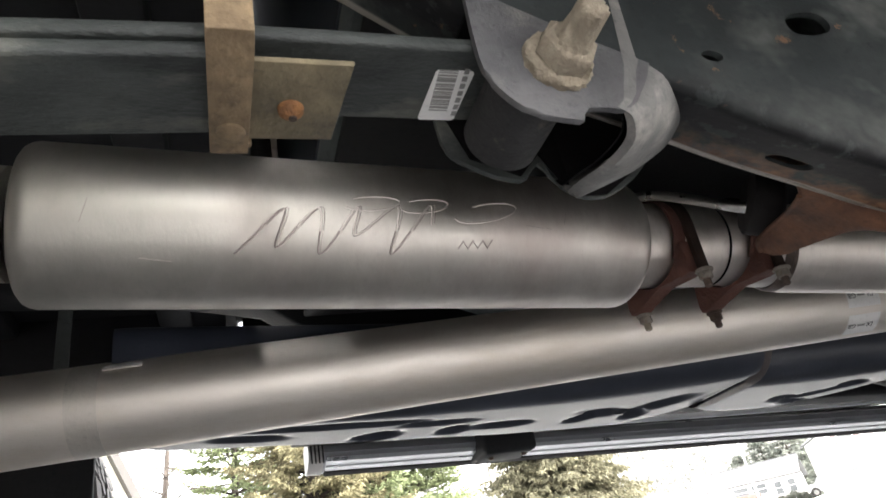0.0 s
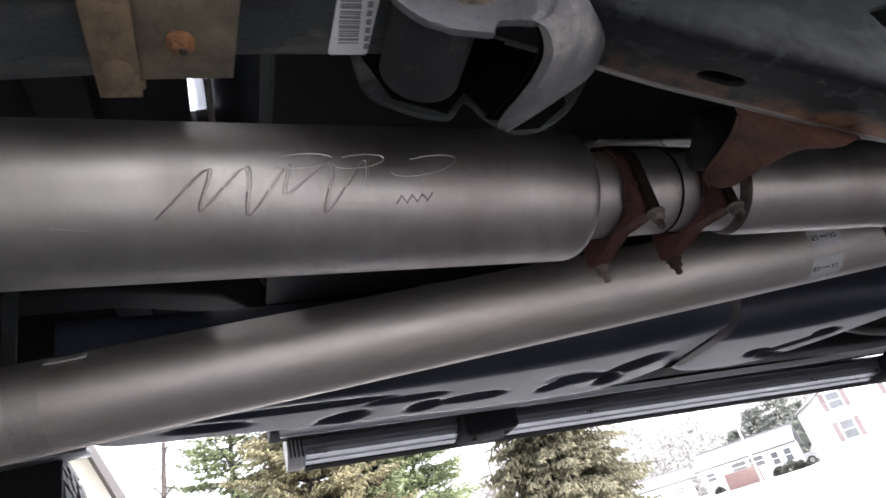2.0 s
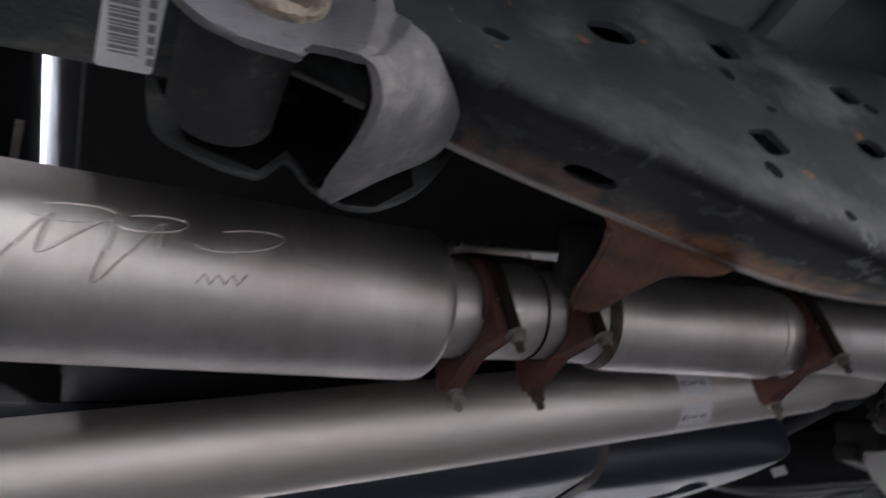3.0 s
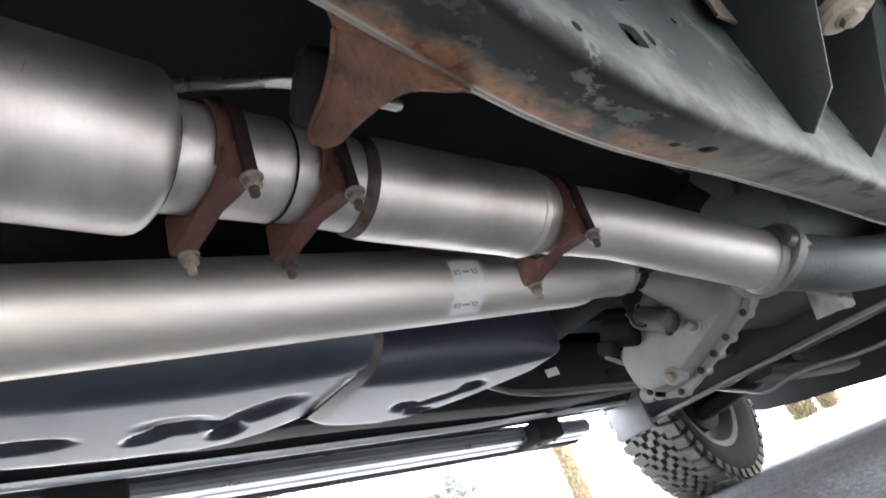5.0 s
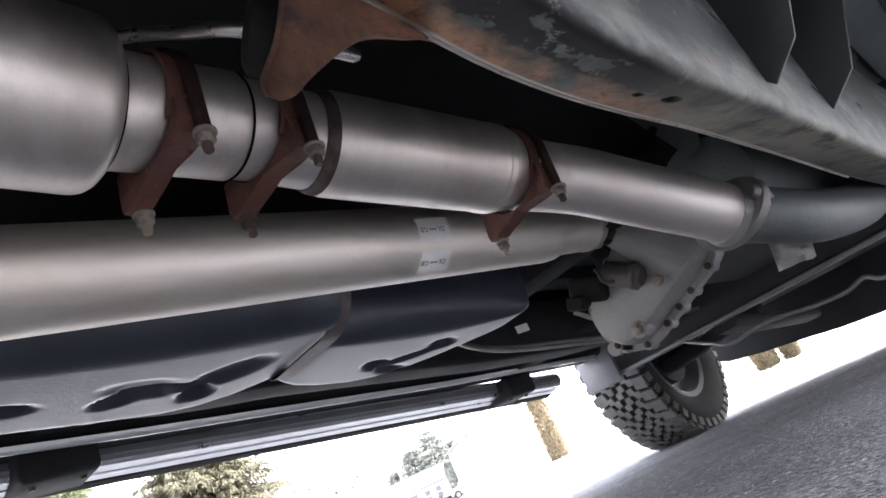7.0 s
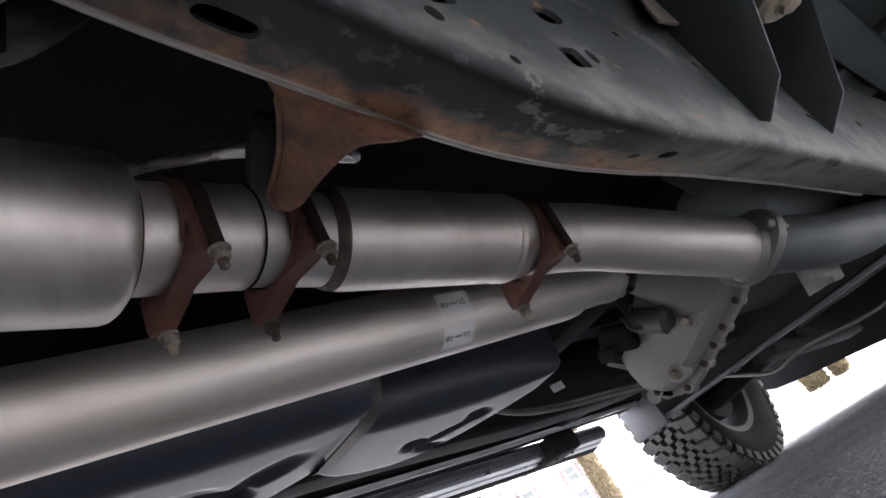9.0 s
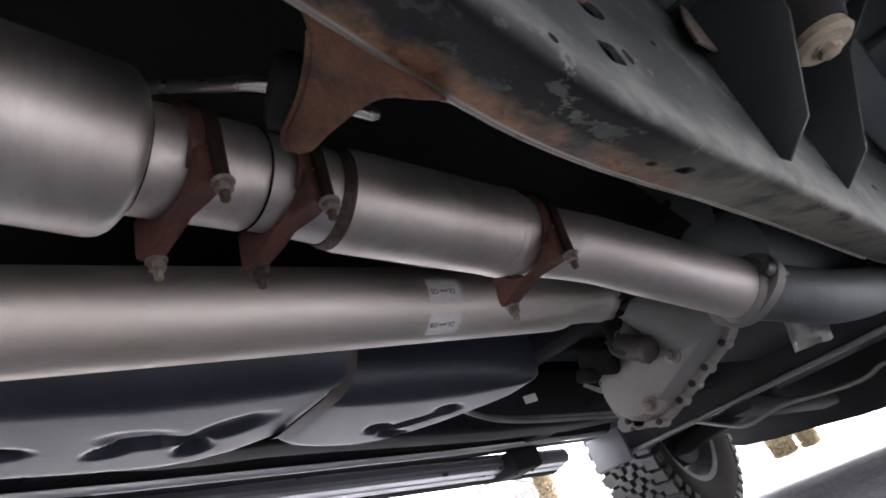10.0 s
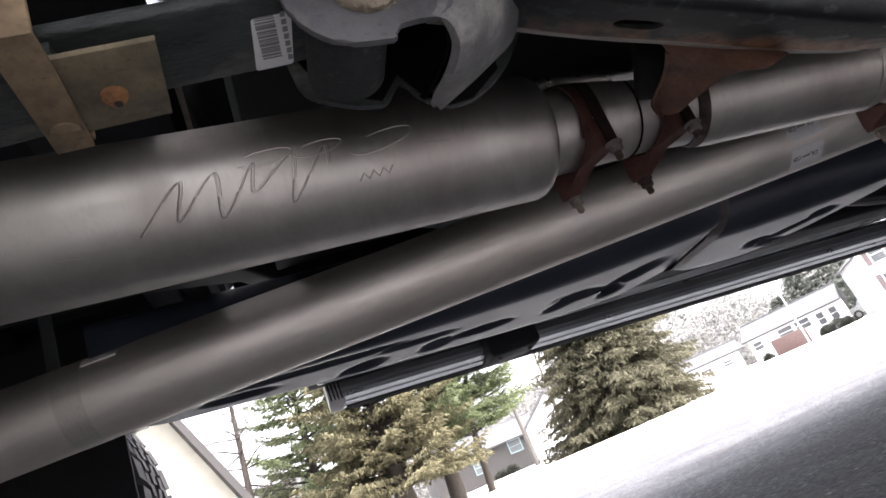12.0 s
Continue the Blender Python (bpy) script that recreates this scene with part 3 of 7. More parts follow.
# a run of slanting zigzag strokes, dark low down and scratched bright above
zig = [(p.x, p.y) for p in curve_pts([(0.176 + 0.0178 * i + (0.020 if i % 2 else 0.0) + (0.004 if i % 3 == 1 else 0.0), (76 + 0.9 * i) if i % 2 else (44.5 + (5 if i % 4 == 2 else 0.6) * i * 0.5), 0) for i in range(11)], 8)]
for i in range(0, len(zig) - 4, 4):
    line = zig[i:i + 5]
    high = line[2][1] > 62
    scrawl(line, 0.0010, SCRATCH if high and line[2][0] > 0.22 else SCRATCH_DARK)
    # companion stroke paints the highlight and shadow side of each scratch
    scrawl([(a + 0.0030, b + 0.8) for a, b in line], 0.0005, SCRATCH_DARK if high else SCRATCH)
# flat open loops scratched across its top
for s0, b0, w, h, lean in ((0.300, 84, 0.052, 6, 0.018), (0.352, 84, 0.046, 6, 0.020), (0.417, 81, 0.056, 9, 0.040)):
    scrawl([(s0 + w * 0.5 * math.cos(a) + lean * 0.5 * math.sin(a), b0 + h * math.sin(a)) for a in (2.6 - 0.42 * i for i in range(13))], 0.0008, SCRATCH)
# a small dark scribble below the loops
scrawl([(0.386 + 0.0052 * i, 54.5 + (3.2 if i % 2 else -2.4) + 0.3 * i) for i in range(8)], 0.0010, SCRATCH_DARK)
for s0, b0, s1, b1 in ((0.055, 62, 0.060, 78), (0.505, 74, 0.508, 84), (0.10, 40, 0.125, 38), (0.46, 72, 0.49, 70)):
    scrawl([(lerp(s0, s1, t), lerp(b0, b1, t)) for t in (0, 0.5, 1)], 0.0004, SCRATCH_DARK)

# weld beads where the end cones meet the pipes
for base, sgn in ((MUF_A, -1), (MUF_B, 1)):
    bm = bmesh.new()
    tube(bm, [base - exhaust_dir * 0.0006 * sgn, base + exhaust_dir * 0.0014 * sgn, base + exhaust_dir * 0.0042 * sgn], [0.0572, 0.0562, 0.0530], 64)
    part("weld_bead", bm, SHADE_JOINT_BLACK, muffler)

bm = bmesh.new()
tube(bm, [MUF_A + Vector((-0.60, -0.06, 0.10)), MUF_A + Vector((-0.3, -0.02, 0.03)), MUF_A - exhaust_dir * 0.10, MUF_A - exhaust_dir * 0.012], 0.052, 48)
part("tail_pipe", bm, STEEL, truck, "stainless tail pipe behind the muffler")

# sleeve, resonator and front pipe
SLEEVE = [Vector((-0.028, -0.1615, 0.5300)), Vector((0.079, -0.1700, 0.5218)), Vector((0.168, -0.1753, 0.5115))]
bm = bmesh.new()
tube(bm, [SLEEVE[0], lerp(SLEEVE[0], SLEEVE[1], 0.9), SLEEVE[1], SLEEVE[1] + Vector((0.001, 0, 0))], [0.0516, 0.0516, 0.0518, 0.050], 64)
sleeve = part("outlet_sleeve", bm, STEEL, truck, "stainless slip joint between two rusty clamps")
bm = bmesh.new()
tube(bm, [SLEEVE[1], lerp(SLEEVE[1], SLEEVE[2], 0.5), SLEEVE[2]], [0.0495, 0.0495, 0.0505], 64)
part("inner_pipe", bm, PIPE_STEEL, sleeve)
bm = bmesh.new()
tube(bm, [SLEEVE[1] + Vector((0.0002, 0, 0)), SLEEVE[1] + Vector((0.0018, 0, 0))], [0.0522, 0.0520], 64)
part("joint_gap", bm, SHADE_JOINT_BLACK, sleeve)
RES_A, RES_B = Vector((0.166, -0.1753, 0.5115)), Vector((0.437, -0.2065, 0.4775))
rd = (RES_B - RES_A).normalized()
RL = (RES_B - RES_A).length
bm = bmesh.new()
rp = [(0, 0.0505), (0.004, 0.0530), (0.012, 0.0552), (0.02, 0.0564), (0.05, 0.0566), (RL * 0.5, 0.0566), (RL - 0.045, 0.0565), (RL - 0.037, 0.0577), (RL - 0.032, 0.0556), (RL - 0.026, 0.0577), (RL - 0.018, 0.0556), (RL - 0.006, 0.053), (RL, 0.0500)]
tube(bm, [RES_A + rd * s for s, _ in rp], [r for _, r in rp], 72)
resonator = part("resonator", bm, STEEL, truck, "short stainless resonator with rolled seams at its ends", 30)
bm = bmesh.new()
tube(bm, [RES_A - rd * 0.003, RES_A + rd * 0.002, RES_A + rd * 0.005, RES_A + rd * 0.0065, RES_A + rd * 0.010], [0.0515, 0.0538, 0.0548, 0.0540, 0.0554], 64)
part("weld_bead", bm, BEAD, resonator)
FRONT = [RES_B - rd * 0.01, RES_B + rd * 0.05, Vector((0.525, -0.2150, 0.4690)), Vector((0.58, -0.233, 0.4525)), Vector((0.66, -0.260, 0.418)), Vector((0.74, -0.287, 0.3845)), Vector((0.778, -0.2995, 0.3685)), Vector((0.808, -0.3095, 0.3555))]
fp = curve_pts(FRONT, 6)
bm = bmesh.new()
tube(bm, fp, [0.0492 - 0.0030 * i / len(fp) for i in range(len(fp))], 56)
front_pipe = part("front_pipe", bm, PIPE_STEEL, truck, "bent stainless front pipe leading to a ball flange")
END = FRONT[-1]
fd = (FRONT[-1] - FRONT[-2]).normalized()
side = fd.cross(Vector((0, 0, 1))).normalized()
upv = side.cross(fd).normalized()
plate = Matrix((side, upv, fd)).transposed().to_4x4()
plate.translation = END + fd * 0.010
oval = [(math.copysign(abs(math.cos(a)) ** 1.15, math.cos(a)) * 0.074, math.sin(a) * 0.053) for a in (2 * math.pi * k / 48 for k in range(48))]
bm = bmesh.new()
slab(bm, oval, 0.015, plate, 0.003)
tube(bm, [END - fd * 0.008, END - fd * 0.002, END + fd * 0.004], [0.0475, 0.0515, 0.0530], 48)
flange = part("ball_flange", bm, FLANGE, front_pipe, "cast oval flange with two bolts")
for sg in (1, -1):
    c = END + fd * 0.0165 + side * 0.060 * sg
    bm = bmesh.new()
    bolt(bm, c, fd, 0.008, 0.011, 0.008)
    part("flange_bolt", bm, BOLT, front_pipe)
    bm = bmesh.new()
    tube(bm, [c - fd * 0.014, c - fd * 0.0165, c - fd * 0.024], [0.0115, 0.0110, 0.0080], 18)
    part("flange_bolt", bm, FLANGE, front_pipe)
bm = bmesh.new()
tube(bm, curve_pts([END + fd * 0.01, END + fd * 0.05 + Vector((0.01, -0.005, 0.006)), Vector((1.02, -0.375, 0.315)), Vector((1.35, -0.40, 0.34)), Vector((1.8, -0.38, 0.42))], 6), 0.046, 40)
part("down_pipe", bm, DULL_PIPE, truck, "dull dark pipe ahead of the flange")
bm = bmesh.new()
cat = [Vector((0.86, -0.290, 0.430)), Vector((0.88, -0.292, 0.432)), Vector((0.96, -0.296, 0.436)), Vector((1.35, -0.32, 0.46)), Vector((1.5, -0.33, 0.47))]
tube(bm, cat, [0.04, 0.078, 0.086, 0.086, 0.05], 40)
part("converter_shield", bm, SHIELD_DULL, truck, "dull grey pressed shield above the pipe")


def clamp(at, axis, r, label, nut_mat):
    """A rusty U-bolt clamp: a flat dark bar bent over the pipe, a wide pressed saddle below it, two nuts and stud ends under the saddle."""
    at, d = Vector(at), Vector(axis).normalized()
    s = d.cross(Vector((0, 0, 1))).normalized() * -1
    u = d.cross(s).normalized()
    base = Matrix.Translation(at) @ Matrix(((*d, 0), (*s, 0), (*u, 0), (0, 0, 0, 1))).transposed()
    holder = new("exhaust_clamp")
    holder.parent = truck
    tagged(holder, label)
    k = r + 0.0060
    turned = Matrix(((0, 0, 1, 0), (1, 0, 0, 0), (0, 1, 0, 0), (0, 0, 0, 1)))

    def ring(radius, a0, a1, step):
        return [(radius * math.cos(radians(a)), radius * math.sin(radians(a))) for a in range(a0, a1, step)]
    # flat bar over the pipe, its legs running straight down to the nuts
    bm = bmesh.new()
    outer = [(k + 0.0035, -r - 0.008)] + ring(r + 0.0095, 0, 181, 10) + [(-k - 0.0035, -r - 0.008)]
    inner = [(-k + 0.0030, -r - 0.008)] + ring(r + 0.0030, 180, -1, -10) + [(k - 0.0030, -r - 0.008)]
    slab(bm, outer + inner, 0.0125, base @ Matrix.Translation((0.0170, 0, 0)) @ turned, 0.0008)
    part("u_strap", bm, STRAP_DARK, holder)
    # band beside it that hugs the pipe
    bm = bmesh.new()
    slab(bm, ring(r + 0.0042, 60, 226, 7) + ring(r + 0.0010, 225, 59, -7), 0.0150, base @ Matrix.Translation((0.0050, 0, 0)) @ turned, 0.0012)
    part("band", bm, RUST, holder)
    # saddle: a pressed channel whose floor drops to a nut at each end
    cradle = ring(r + 0.0012, 205, 336, 8)
    outer = [(r + 0.0105, -r * 0.45), (r + 0.0130, -r - 0.004), (r + 0.0110, -r - 0.0125), (r - 0.006, -r - 0.0140), (r * 0.45, -r - 0.0060), (0.0, -r - 0.0040), (-r * 0.55, -r - 0.0055), (-r + 0.014, -r - 0.0105), (-r - 0.0020, -r - 0.0110), (-r - 0.0030, -r * 0.85), (-r - 0.0015, -r * 0.45)]
    bm = bmesh.new()
    slab(bm, outer + cradle, 0.0210, base @ Matrix.Translation((0.0115, 0, 0)) @ turned, 0.0026)
    part("saddle", bm, RUST, holder, "pressed saddle, flaking red-brown rust")
    for sg, drop in ((1, 0.0130), (-1, 0.0100)):
        stud = new("stud")
        stud.parent = holder
        top = base @ Vector((0.0170, k * sg, -r - drop))
        down = base.to_3x3() @ Vector((0.04 * sg, 0, -1))
        bm = bmesh.new()
        tube(bm, [top, top + down * 0.0015, top + down * 0.0030], [0.0098, 0.0100, 0.0084], 20)
        tube(bm, [top + down * 0.0025, top + down * 0.0035, top + down * 0.0105, top + down * 0.0118], [0.0070, 0.0079, 0.0079, 0.0062], 6)
        part("nut", bm, NUT_PALE if sg < 0 else nut_mat, stud)
        bm = bmesh.new()
        pts = [top + down * (0.0110 + 0.0011 * i) for i in range(10)]
        tube(bm, pts, [0.0046 if i % 2 else 0.0040 for i in range(9)] + [0.0030], 12)
        part("thread", bm, DARK_BOLT if nut_mat == DARK_BOLT or sg < 0 else BOLT_DIRT, stud)
    return holder


clamp((0.001, -0.1670, 0.5255), (1, 0.075, -0.05), 0.0518, "rusty U-bolt clamp tight behind the muffler outlet", NUT_PALE)
clamp((0.101, -0.1745, 0.5183), (1, 0.09, -0.07), 0.0512, "rusty U-bolt clamp on the slip joint", DARK_BOLT)
clamp((0.440, -0.2030, 0.4775), (1, -0.15, -0.12), 0.0540, "rust-brown U-bolt clamp ahead of the resonator", BOLT)

# ---- drive shaft ----
SH_A, SH_B = Vector((-1.02, 0.1686, 0.4795)), Vector((0.905, -0.0550, 0.4978))
sd = (SH_B - SH_A).normalized()
SL = (SH_B - SH_A).length
bm = bmesh.new()
SR = 0.0562
sp = [(0, 0.040), (0.02, 0.044), (0.12, 0.044), (0.16, SR)] + [(0.2 + (SL - 0.40) * k / 10, SR) for k in range(11)] + [(SL - 0.165, SR), (SL - 0.145, SR - 0.002), (SL - 0.12, 0.0465), (SL - 0.07, 0.0455), (SL - 0.035, 0.0455), (SL - 0.032, 0.047), (SL - 0.026, 0.047), (SL - 0.02, 0.044), (SL, 0.040)]
tube(bm, [SH_A + sd * s for s, _ in sp], [r for _, r in sp], 80)
drive_shaft = part("drive_shaft", bm, SHAFT, truck, "matt aluminium drive shaft with two white paper labels", 30)

# slip yoke: two ears with bearing holes, and the dark joint cross between them
joint_side = sd.cross(Vector((0.2, 0.5, 0.85))).normalized()
joint_up = joint_side.cross(sd).normalized()
for sg in (1, -1):
    ear = Matrix((sd, joint_up, joint_side)).transposed().to_4x4()
    ear.translation = SH_B + joint_side * 0.031 * sg
    ring_in = [(0.026 + 0.010 * math.cos(a), 0.010 * math.sin(a)) for a in (2 * math.pi * k / 20 for k in range(20))]
    bm = bmesh.new()
    slab(bm, [(-0.012, -0.026), (0.022, -0.022)] + [(0.026 + 0.021 * math.cos(radians(a)), 0.021 * math.sin(radians(a))) for a in range(-80, 81, 16)] + [(0.022, 0.022), (-0.012, 0.026)], 0.013, ear, 0.003)
    part("yoke_ear", bm, SHAFT, drive_shaft)
    bm = bmesh.new()
    slab(bm, ring_in, 0.0145, ear)
    part("bearing_cap", bm, DARK_BOLT, drive_shaft)
bm = bmesh.new()
c = SH_B + sd * 0.026
tube(bm, [c - joint_side * 0.03, c + joint_side * 0.03], 0.011, 16)
tube(bm, [c - joint_up * 0.036, c + joint_up * 0.036], 0.011, 16)
tube(bm, [c, c + sd * 0.03], 0.02, 16)
part("joint_cross", bm, DARK_BOLT, drive_shaft)


def shaft_patch(bm, s0, s1, a0, a1, lift, n=10):
    """A thin curved sheet on the shaft between two lengths and two angles (0 at the bottom, positive to the right side of the truck)."""
    side = sd.cross(Vector((0, 0, 1))).normalized()
    up = side.cross(sd).normalized()
    rows = []
    for k in range(n + 1):
        a = radians(lerp(a0, a1, k / n))
        d = side * math.sin(a) - up * math.cos(a)
        rows.append([SH_A + sd * s + d * (SR + q) for s, q in ((s0, 0.0), (s1, 0.0), (s1, lift), (s0, lift))])
    v = [[bm.verts.new(p) for p in r] for r in rows]
    for a, b in zip(v, v[1:]):
        for k in range(4):
            bm.faces.new((a[k], a[(k + 1) % 4], b[(k + 1) % 4], b[k]))
    bm.faces.new(v[0]), bm.faces.new(list(reversed(v[-1])))


def shaft_s(x):
    return (x - SH_A.x) / sd.x


def shaft_text(body, s, ang, size, m, turn):
    """Printed characters laid on the label, flat strokes bent to the shaft by being short."""
    cu = bpy.data.curves.new("print", "FONT")
    cu.body, cu.size, cu.align_x, cu.align_y, cu.extrude = body, size, "CENTER", "CENTER", 0.0002
    tmp = new("print", cu)
    dg = bpy.context.evaluated_depsgraph_get()
    me = bpy.data.meshes.new_from_object(tmp.evaluated_get(dg))
    bpy.data.objects.remove(tmp)
    side = sd.cross(Vector((0, 0, 1))).normalized()
    up = side.cross(sd).normalized()
    for v in me.vertices:
        x, y, z = v.co
        if turn:
            x, y = -x, -y
        a = radians(ang) + y / SR
        d = side * math.sin(a) - up * math.cos(a)
        v.co = SH_A + sd * (s + x) + d * (SR + 0.0008 + z)
    me.materials.clear()
    me.materials.append(m)
    ob = new("print", me)
    return ob


S0, S1 = shaft_s(0.424), shaft_s(0.482)
for a0, a1 in ((100, 62), (50, 12)):
    bm = bmesh.new()
    shaft_patch(bm, S0, S1, a0, a1, 0.0006)
    lab = part("label", bm, LABEL, drive_shaft, "white printed paper label")
    for text, dx, size in (("DL", 0.012, 0.011), ("GB", -0.020, 0.011)):
        ob = shaft_text(text, (S0 + S1) / 2 + dx, (a0 + a1) / 2, size, INK, True)
        ob.parent = lab
    bm = bmesh.new()
    mid = (a0 + a1) / 2
    shaft_patch(bm, (S0 + S1) / 2 - 0.010, (S0 + S1) / 2 + 0.004, mid - 1.6, mid + 1.6, 0.0010, 2)
    part("print_bar", bm, INK_GREY, lab)
bm = bmesh.new()
shaft_patch(bm, shaft_s(-0.622), shaft_s(-0.578), 134, 126, 0.0020)
part("balance_label", bm, LABEL_GREY, drive_shaft, "small pale sticker")
bm = bmesh.new()
shaft_patch(bm, shaft_s(-0.66), shaft_s(-0.625), 0, 359, 0.0003, 60)
part("weld_band", bm, WELD, drive_shaft, "heat-darkened weld band")
# yoke, joint and output housing at the front end
side = sd.cross(Vector((0, 0, 1))).normalized()
for sg in (1, -1):
    bm = bmesh.new()
    c = SH_B + side * 0.030 * sg
    slab(bm, [(-0.012, -0.024), (0.03, -0.02), (0.042, 0.0), (0.03, 0.02), (-0.012, 0.024)], 0.014, Matrix.Translation(c) @ Matrix(((*sd, 0), (*(side.cross(sd) * -1), 0), (*side, 0), (0, 0, 0, 1))).transposed(), 0.003)
    part("yoke_arm", bm, DARK_BOLT, drive_shaft)
bm = bmesh.new()
tube(bm, [SH_B + sd * 0.005, SH_B + sd * 0.05, SH_B + sd * 0.055, SH_B + sd * 0.10], [0.016, 0.018, 0.040, 0.038], 24)
part("joint", bm, DARK_PAINT, drive_shaft)

# ---- leaf spring and its front hanger ----
leaf_spring = new("leaf_spring")
leaf_spring.parent = truck
leaf_spring.location = (0.0065, 0.002, 0.003)
tagged(leaf_spring, "dirty dark-grey leaf spring with a rusty tan clip")
LEAF_Y = -0.434


def leaf(x0, x1, z_under, thick, width, bow, name="leaf"):
    bm = bmesh.new()
    xs = [lerp(x0, x1, k / 24) for k in range(25)]
    sec = rounded_rect(width, thick, thick * 0.3, 3)
    sweep(bm, sec, [Matrix.Translation((x, LEAF_Y + 0.05 * max(0, -0.47 - x), z_under + bow * (x + 0.35) ** 2 - 0.02 * max(0, -0.47 - x))) for x in xs])
    return part(name, bm, SPRING, leaf_spring, "", 35)


leaf(-1.95, -0.285, 0.5145, 0.012, 0.072, 0.035)
leaf(-1.75, -0.468, 0.4985, 0.0125, 0.072, 0.035)
# rolled eye and bush
bm = bmesh.new()
tube(bm, [(-0.285, LEAF_Y - 0.036, 0.498), (-0.285, LEAF_Y + 0.036, 0.498)], [0.0295, 0.0295], 40)
part("spring_eye", bm, EYE_DIRT, leaf_spring, "dusty rolled eye with rubber bush")
# clip: a strap folded over the leaves, and the pad riveted below them
bm = bmesh.new()
slab(bm, [(-0.0085, -0.048), (0.0160, -0.048), (0.0185, 0.040), (0.0185, 0.060), (-0.0075, 0.060), (-0.0075, 0.040)], 0.0045, Matrix.Translation((-0.487, LEAF_Y - 0.003, 0.4905)) @ pose(0, 0, 0, 180), 0.0016)
box(bm, (0.026, 0.0045, 0.055), Matrix.Translation((-0.4815, LEAF_Y - 0.0625, 0.516)), 0.0015)
box(bm, (0.026, 0.0045, 0.045), Matrix.Translation((-0.4815, LEAF_Y + 0.040, 0.514)), 0.0015)
clip = part("spring_clip", bm, RUST_TAN, leaf_spring, "strap clip covered in tan rust")
bm = bmesh.new()
slab(bm, [(-0.040, -0.036), (0.034, -0.036), (0.040, 0.036), (-0.040, 0.036)], 0.005, Matrix.Translation((-0.449, LEAF_Y - 0.001, 0.4960)) @ pose(0, 0, 0, 180), 0.0016)
pad = part("clip_pad", bm, PAD_DIRT, leaf_spring, "tan rusted pad plate under the spring")
bm = bmesh.new()
tube(bm, [(-0.445, LEAF_Y + 0.003, 0.494), (-0.445, LEAF_Y + 0.003, 0.490), (-0.445, LEAF_Y + 0.003, 0.487)], [0.0085, 0.008, 0.004], 20)
part("rivet", bm, RUST_ORANGE, pad, "bright orange rusty rivet")
bm = bmesh.new()
tube(bm, [(-0.444, LEAF_Y + 0.005, 0.4875), (-0.444, LEAF_Y + 0.005, 0.4862)], [0.0030, 0.0026], 12)
part("rivet_hole", bm, DARK_BOLT, pad)
bm = bmesh.new()
tube(bm, [(-0.482, LEAF_Y + 0.022, 0.489), (-0.482, LEAF_Y + 0.022, 0.4865), (-0.482, LEAF_Y + 0.022, 0.485)], [0.0095, 0.009, 0.005], 20)
part("rivet", bm, RUST_TAN, clip)
# barcode label on the main leaf
bm = bmesh.new()
slab(bm, [(-0.0145, -0.0245), (-0.0130, -0.0265), (0.0120, -0.0265), (0.0137, -0.0245), (0.0152, 0.0225), (0.0138, 0.0245), (-0.0110, 0.0245), (-0.0127, 0.0225)], 0.0008, Matrix.Translation((-0.335, -0.427, 0.5138)) @ pose(0, 0, 0, 180), 0)
lab = part("barcode_label", bm, LABEL, leaf_spring, "white barcode label on the spring leaf")
random.seed(4)
y = -0.024
while y < 0.018:
    w = random.choice((0.0007, 0.0012, 0.0018))
    bm = bmesh.new()
    box(bm, (0.014, w, 0.0006), Matrix.Translation((-0.3375 + y * 0.06, -0.428 + y, 0.5130)))
    part("code_bar", bm, INK_GREY, lab)
    y += w + random.choice((0.0008, 0.0013, 0.002))
for k in range(7):
    bm = bmesh.new()
    box(bm, (0.0035, 0.0045, 0.0006), Matrix.Translation((-0.3245 + (-0.024 + 0.0072 * k) * 0.06, -0.452 + 0.0072 * k, 0.5130)))
    part("print_bar", bm, INK_GREY, lab)

# hanger: outer plate, inner plate and a bent front wall, open below
spring_hanger = new("spring_hanger")
spring_hanger.parent = truck
spring_hanger.location = (0.006, 0.001, 0.002)
tagged(spring_hanger, "dusty black pressed spring hanger bolted through the spring eye")
OUTER = [(-0.326, 0.560), (-0.328, 0.500), (-0.320, 0.475), (-0.301, 0.457), (-0.272, 0.4515), (-0.2655, 0.4525), (-0.2635, 0.4605), (-0.246, 0.4625), (-0.228, 0.4620), (-0.214, 0.478), (-0.200, 0.500), (-0.192, 0.530), (-0.190, 0.640), (-0.31, 0.640)]
bm = bmesh.new()
slab(bm, [(p.x, p.y) for p in curve_pts([(a, b, 0) for a, b in OUTER], 4)], 0.005, Matrix.Translation((0, -0.475, 0)) @ pose(0, 0, 0, 90), 0.0018)
part("outer_plate", bm, HANGER, spring_hanger)
INNER = [(-0.318, 0.62), (-0.318, 0.524), (-0.300, 0.501), (-0.257, 0.484), (-0.237, 0.505), (-0.225, 0.484), (-0.206, 0.470), (-0.183, 0.469), (-0.145, 0.490), (-0.110, 0.528), (-0.09, 0.56), (-0.09, 0.62)]
bm = bmesh.new()
slab(bm, [(p.x, p.y) for p in curve_pts([(a, b, 0) for a, b in INNER], 4)], 0.005, Matrix.Translation((0, -0.360, 0)) @ pose(0, 0, 0, 90), 0.0018)
part("inner_plate", bm, SPRING, spring_hanger)
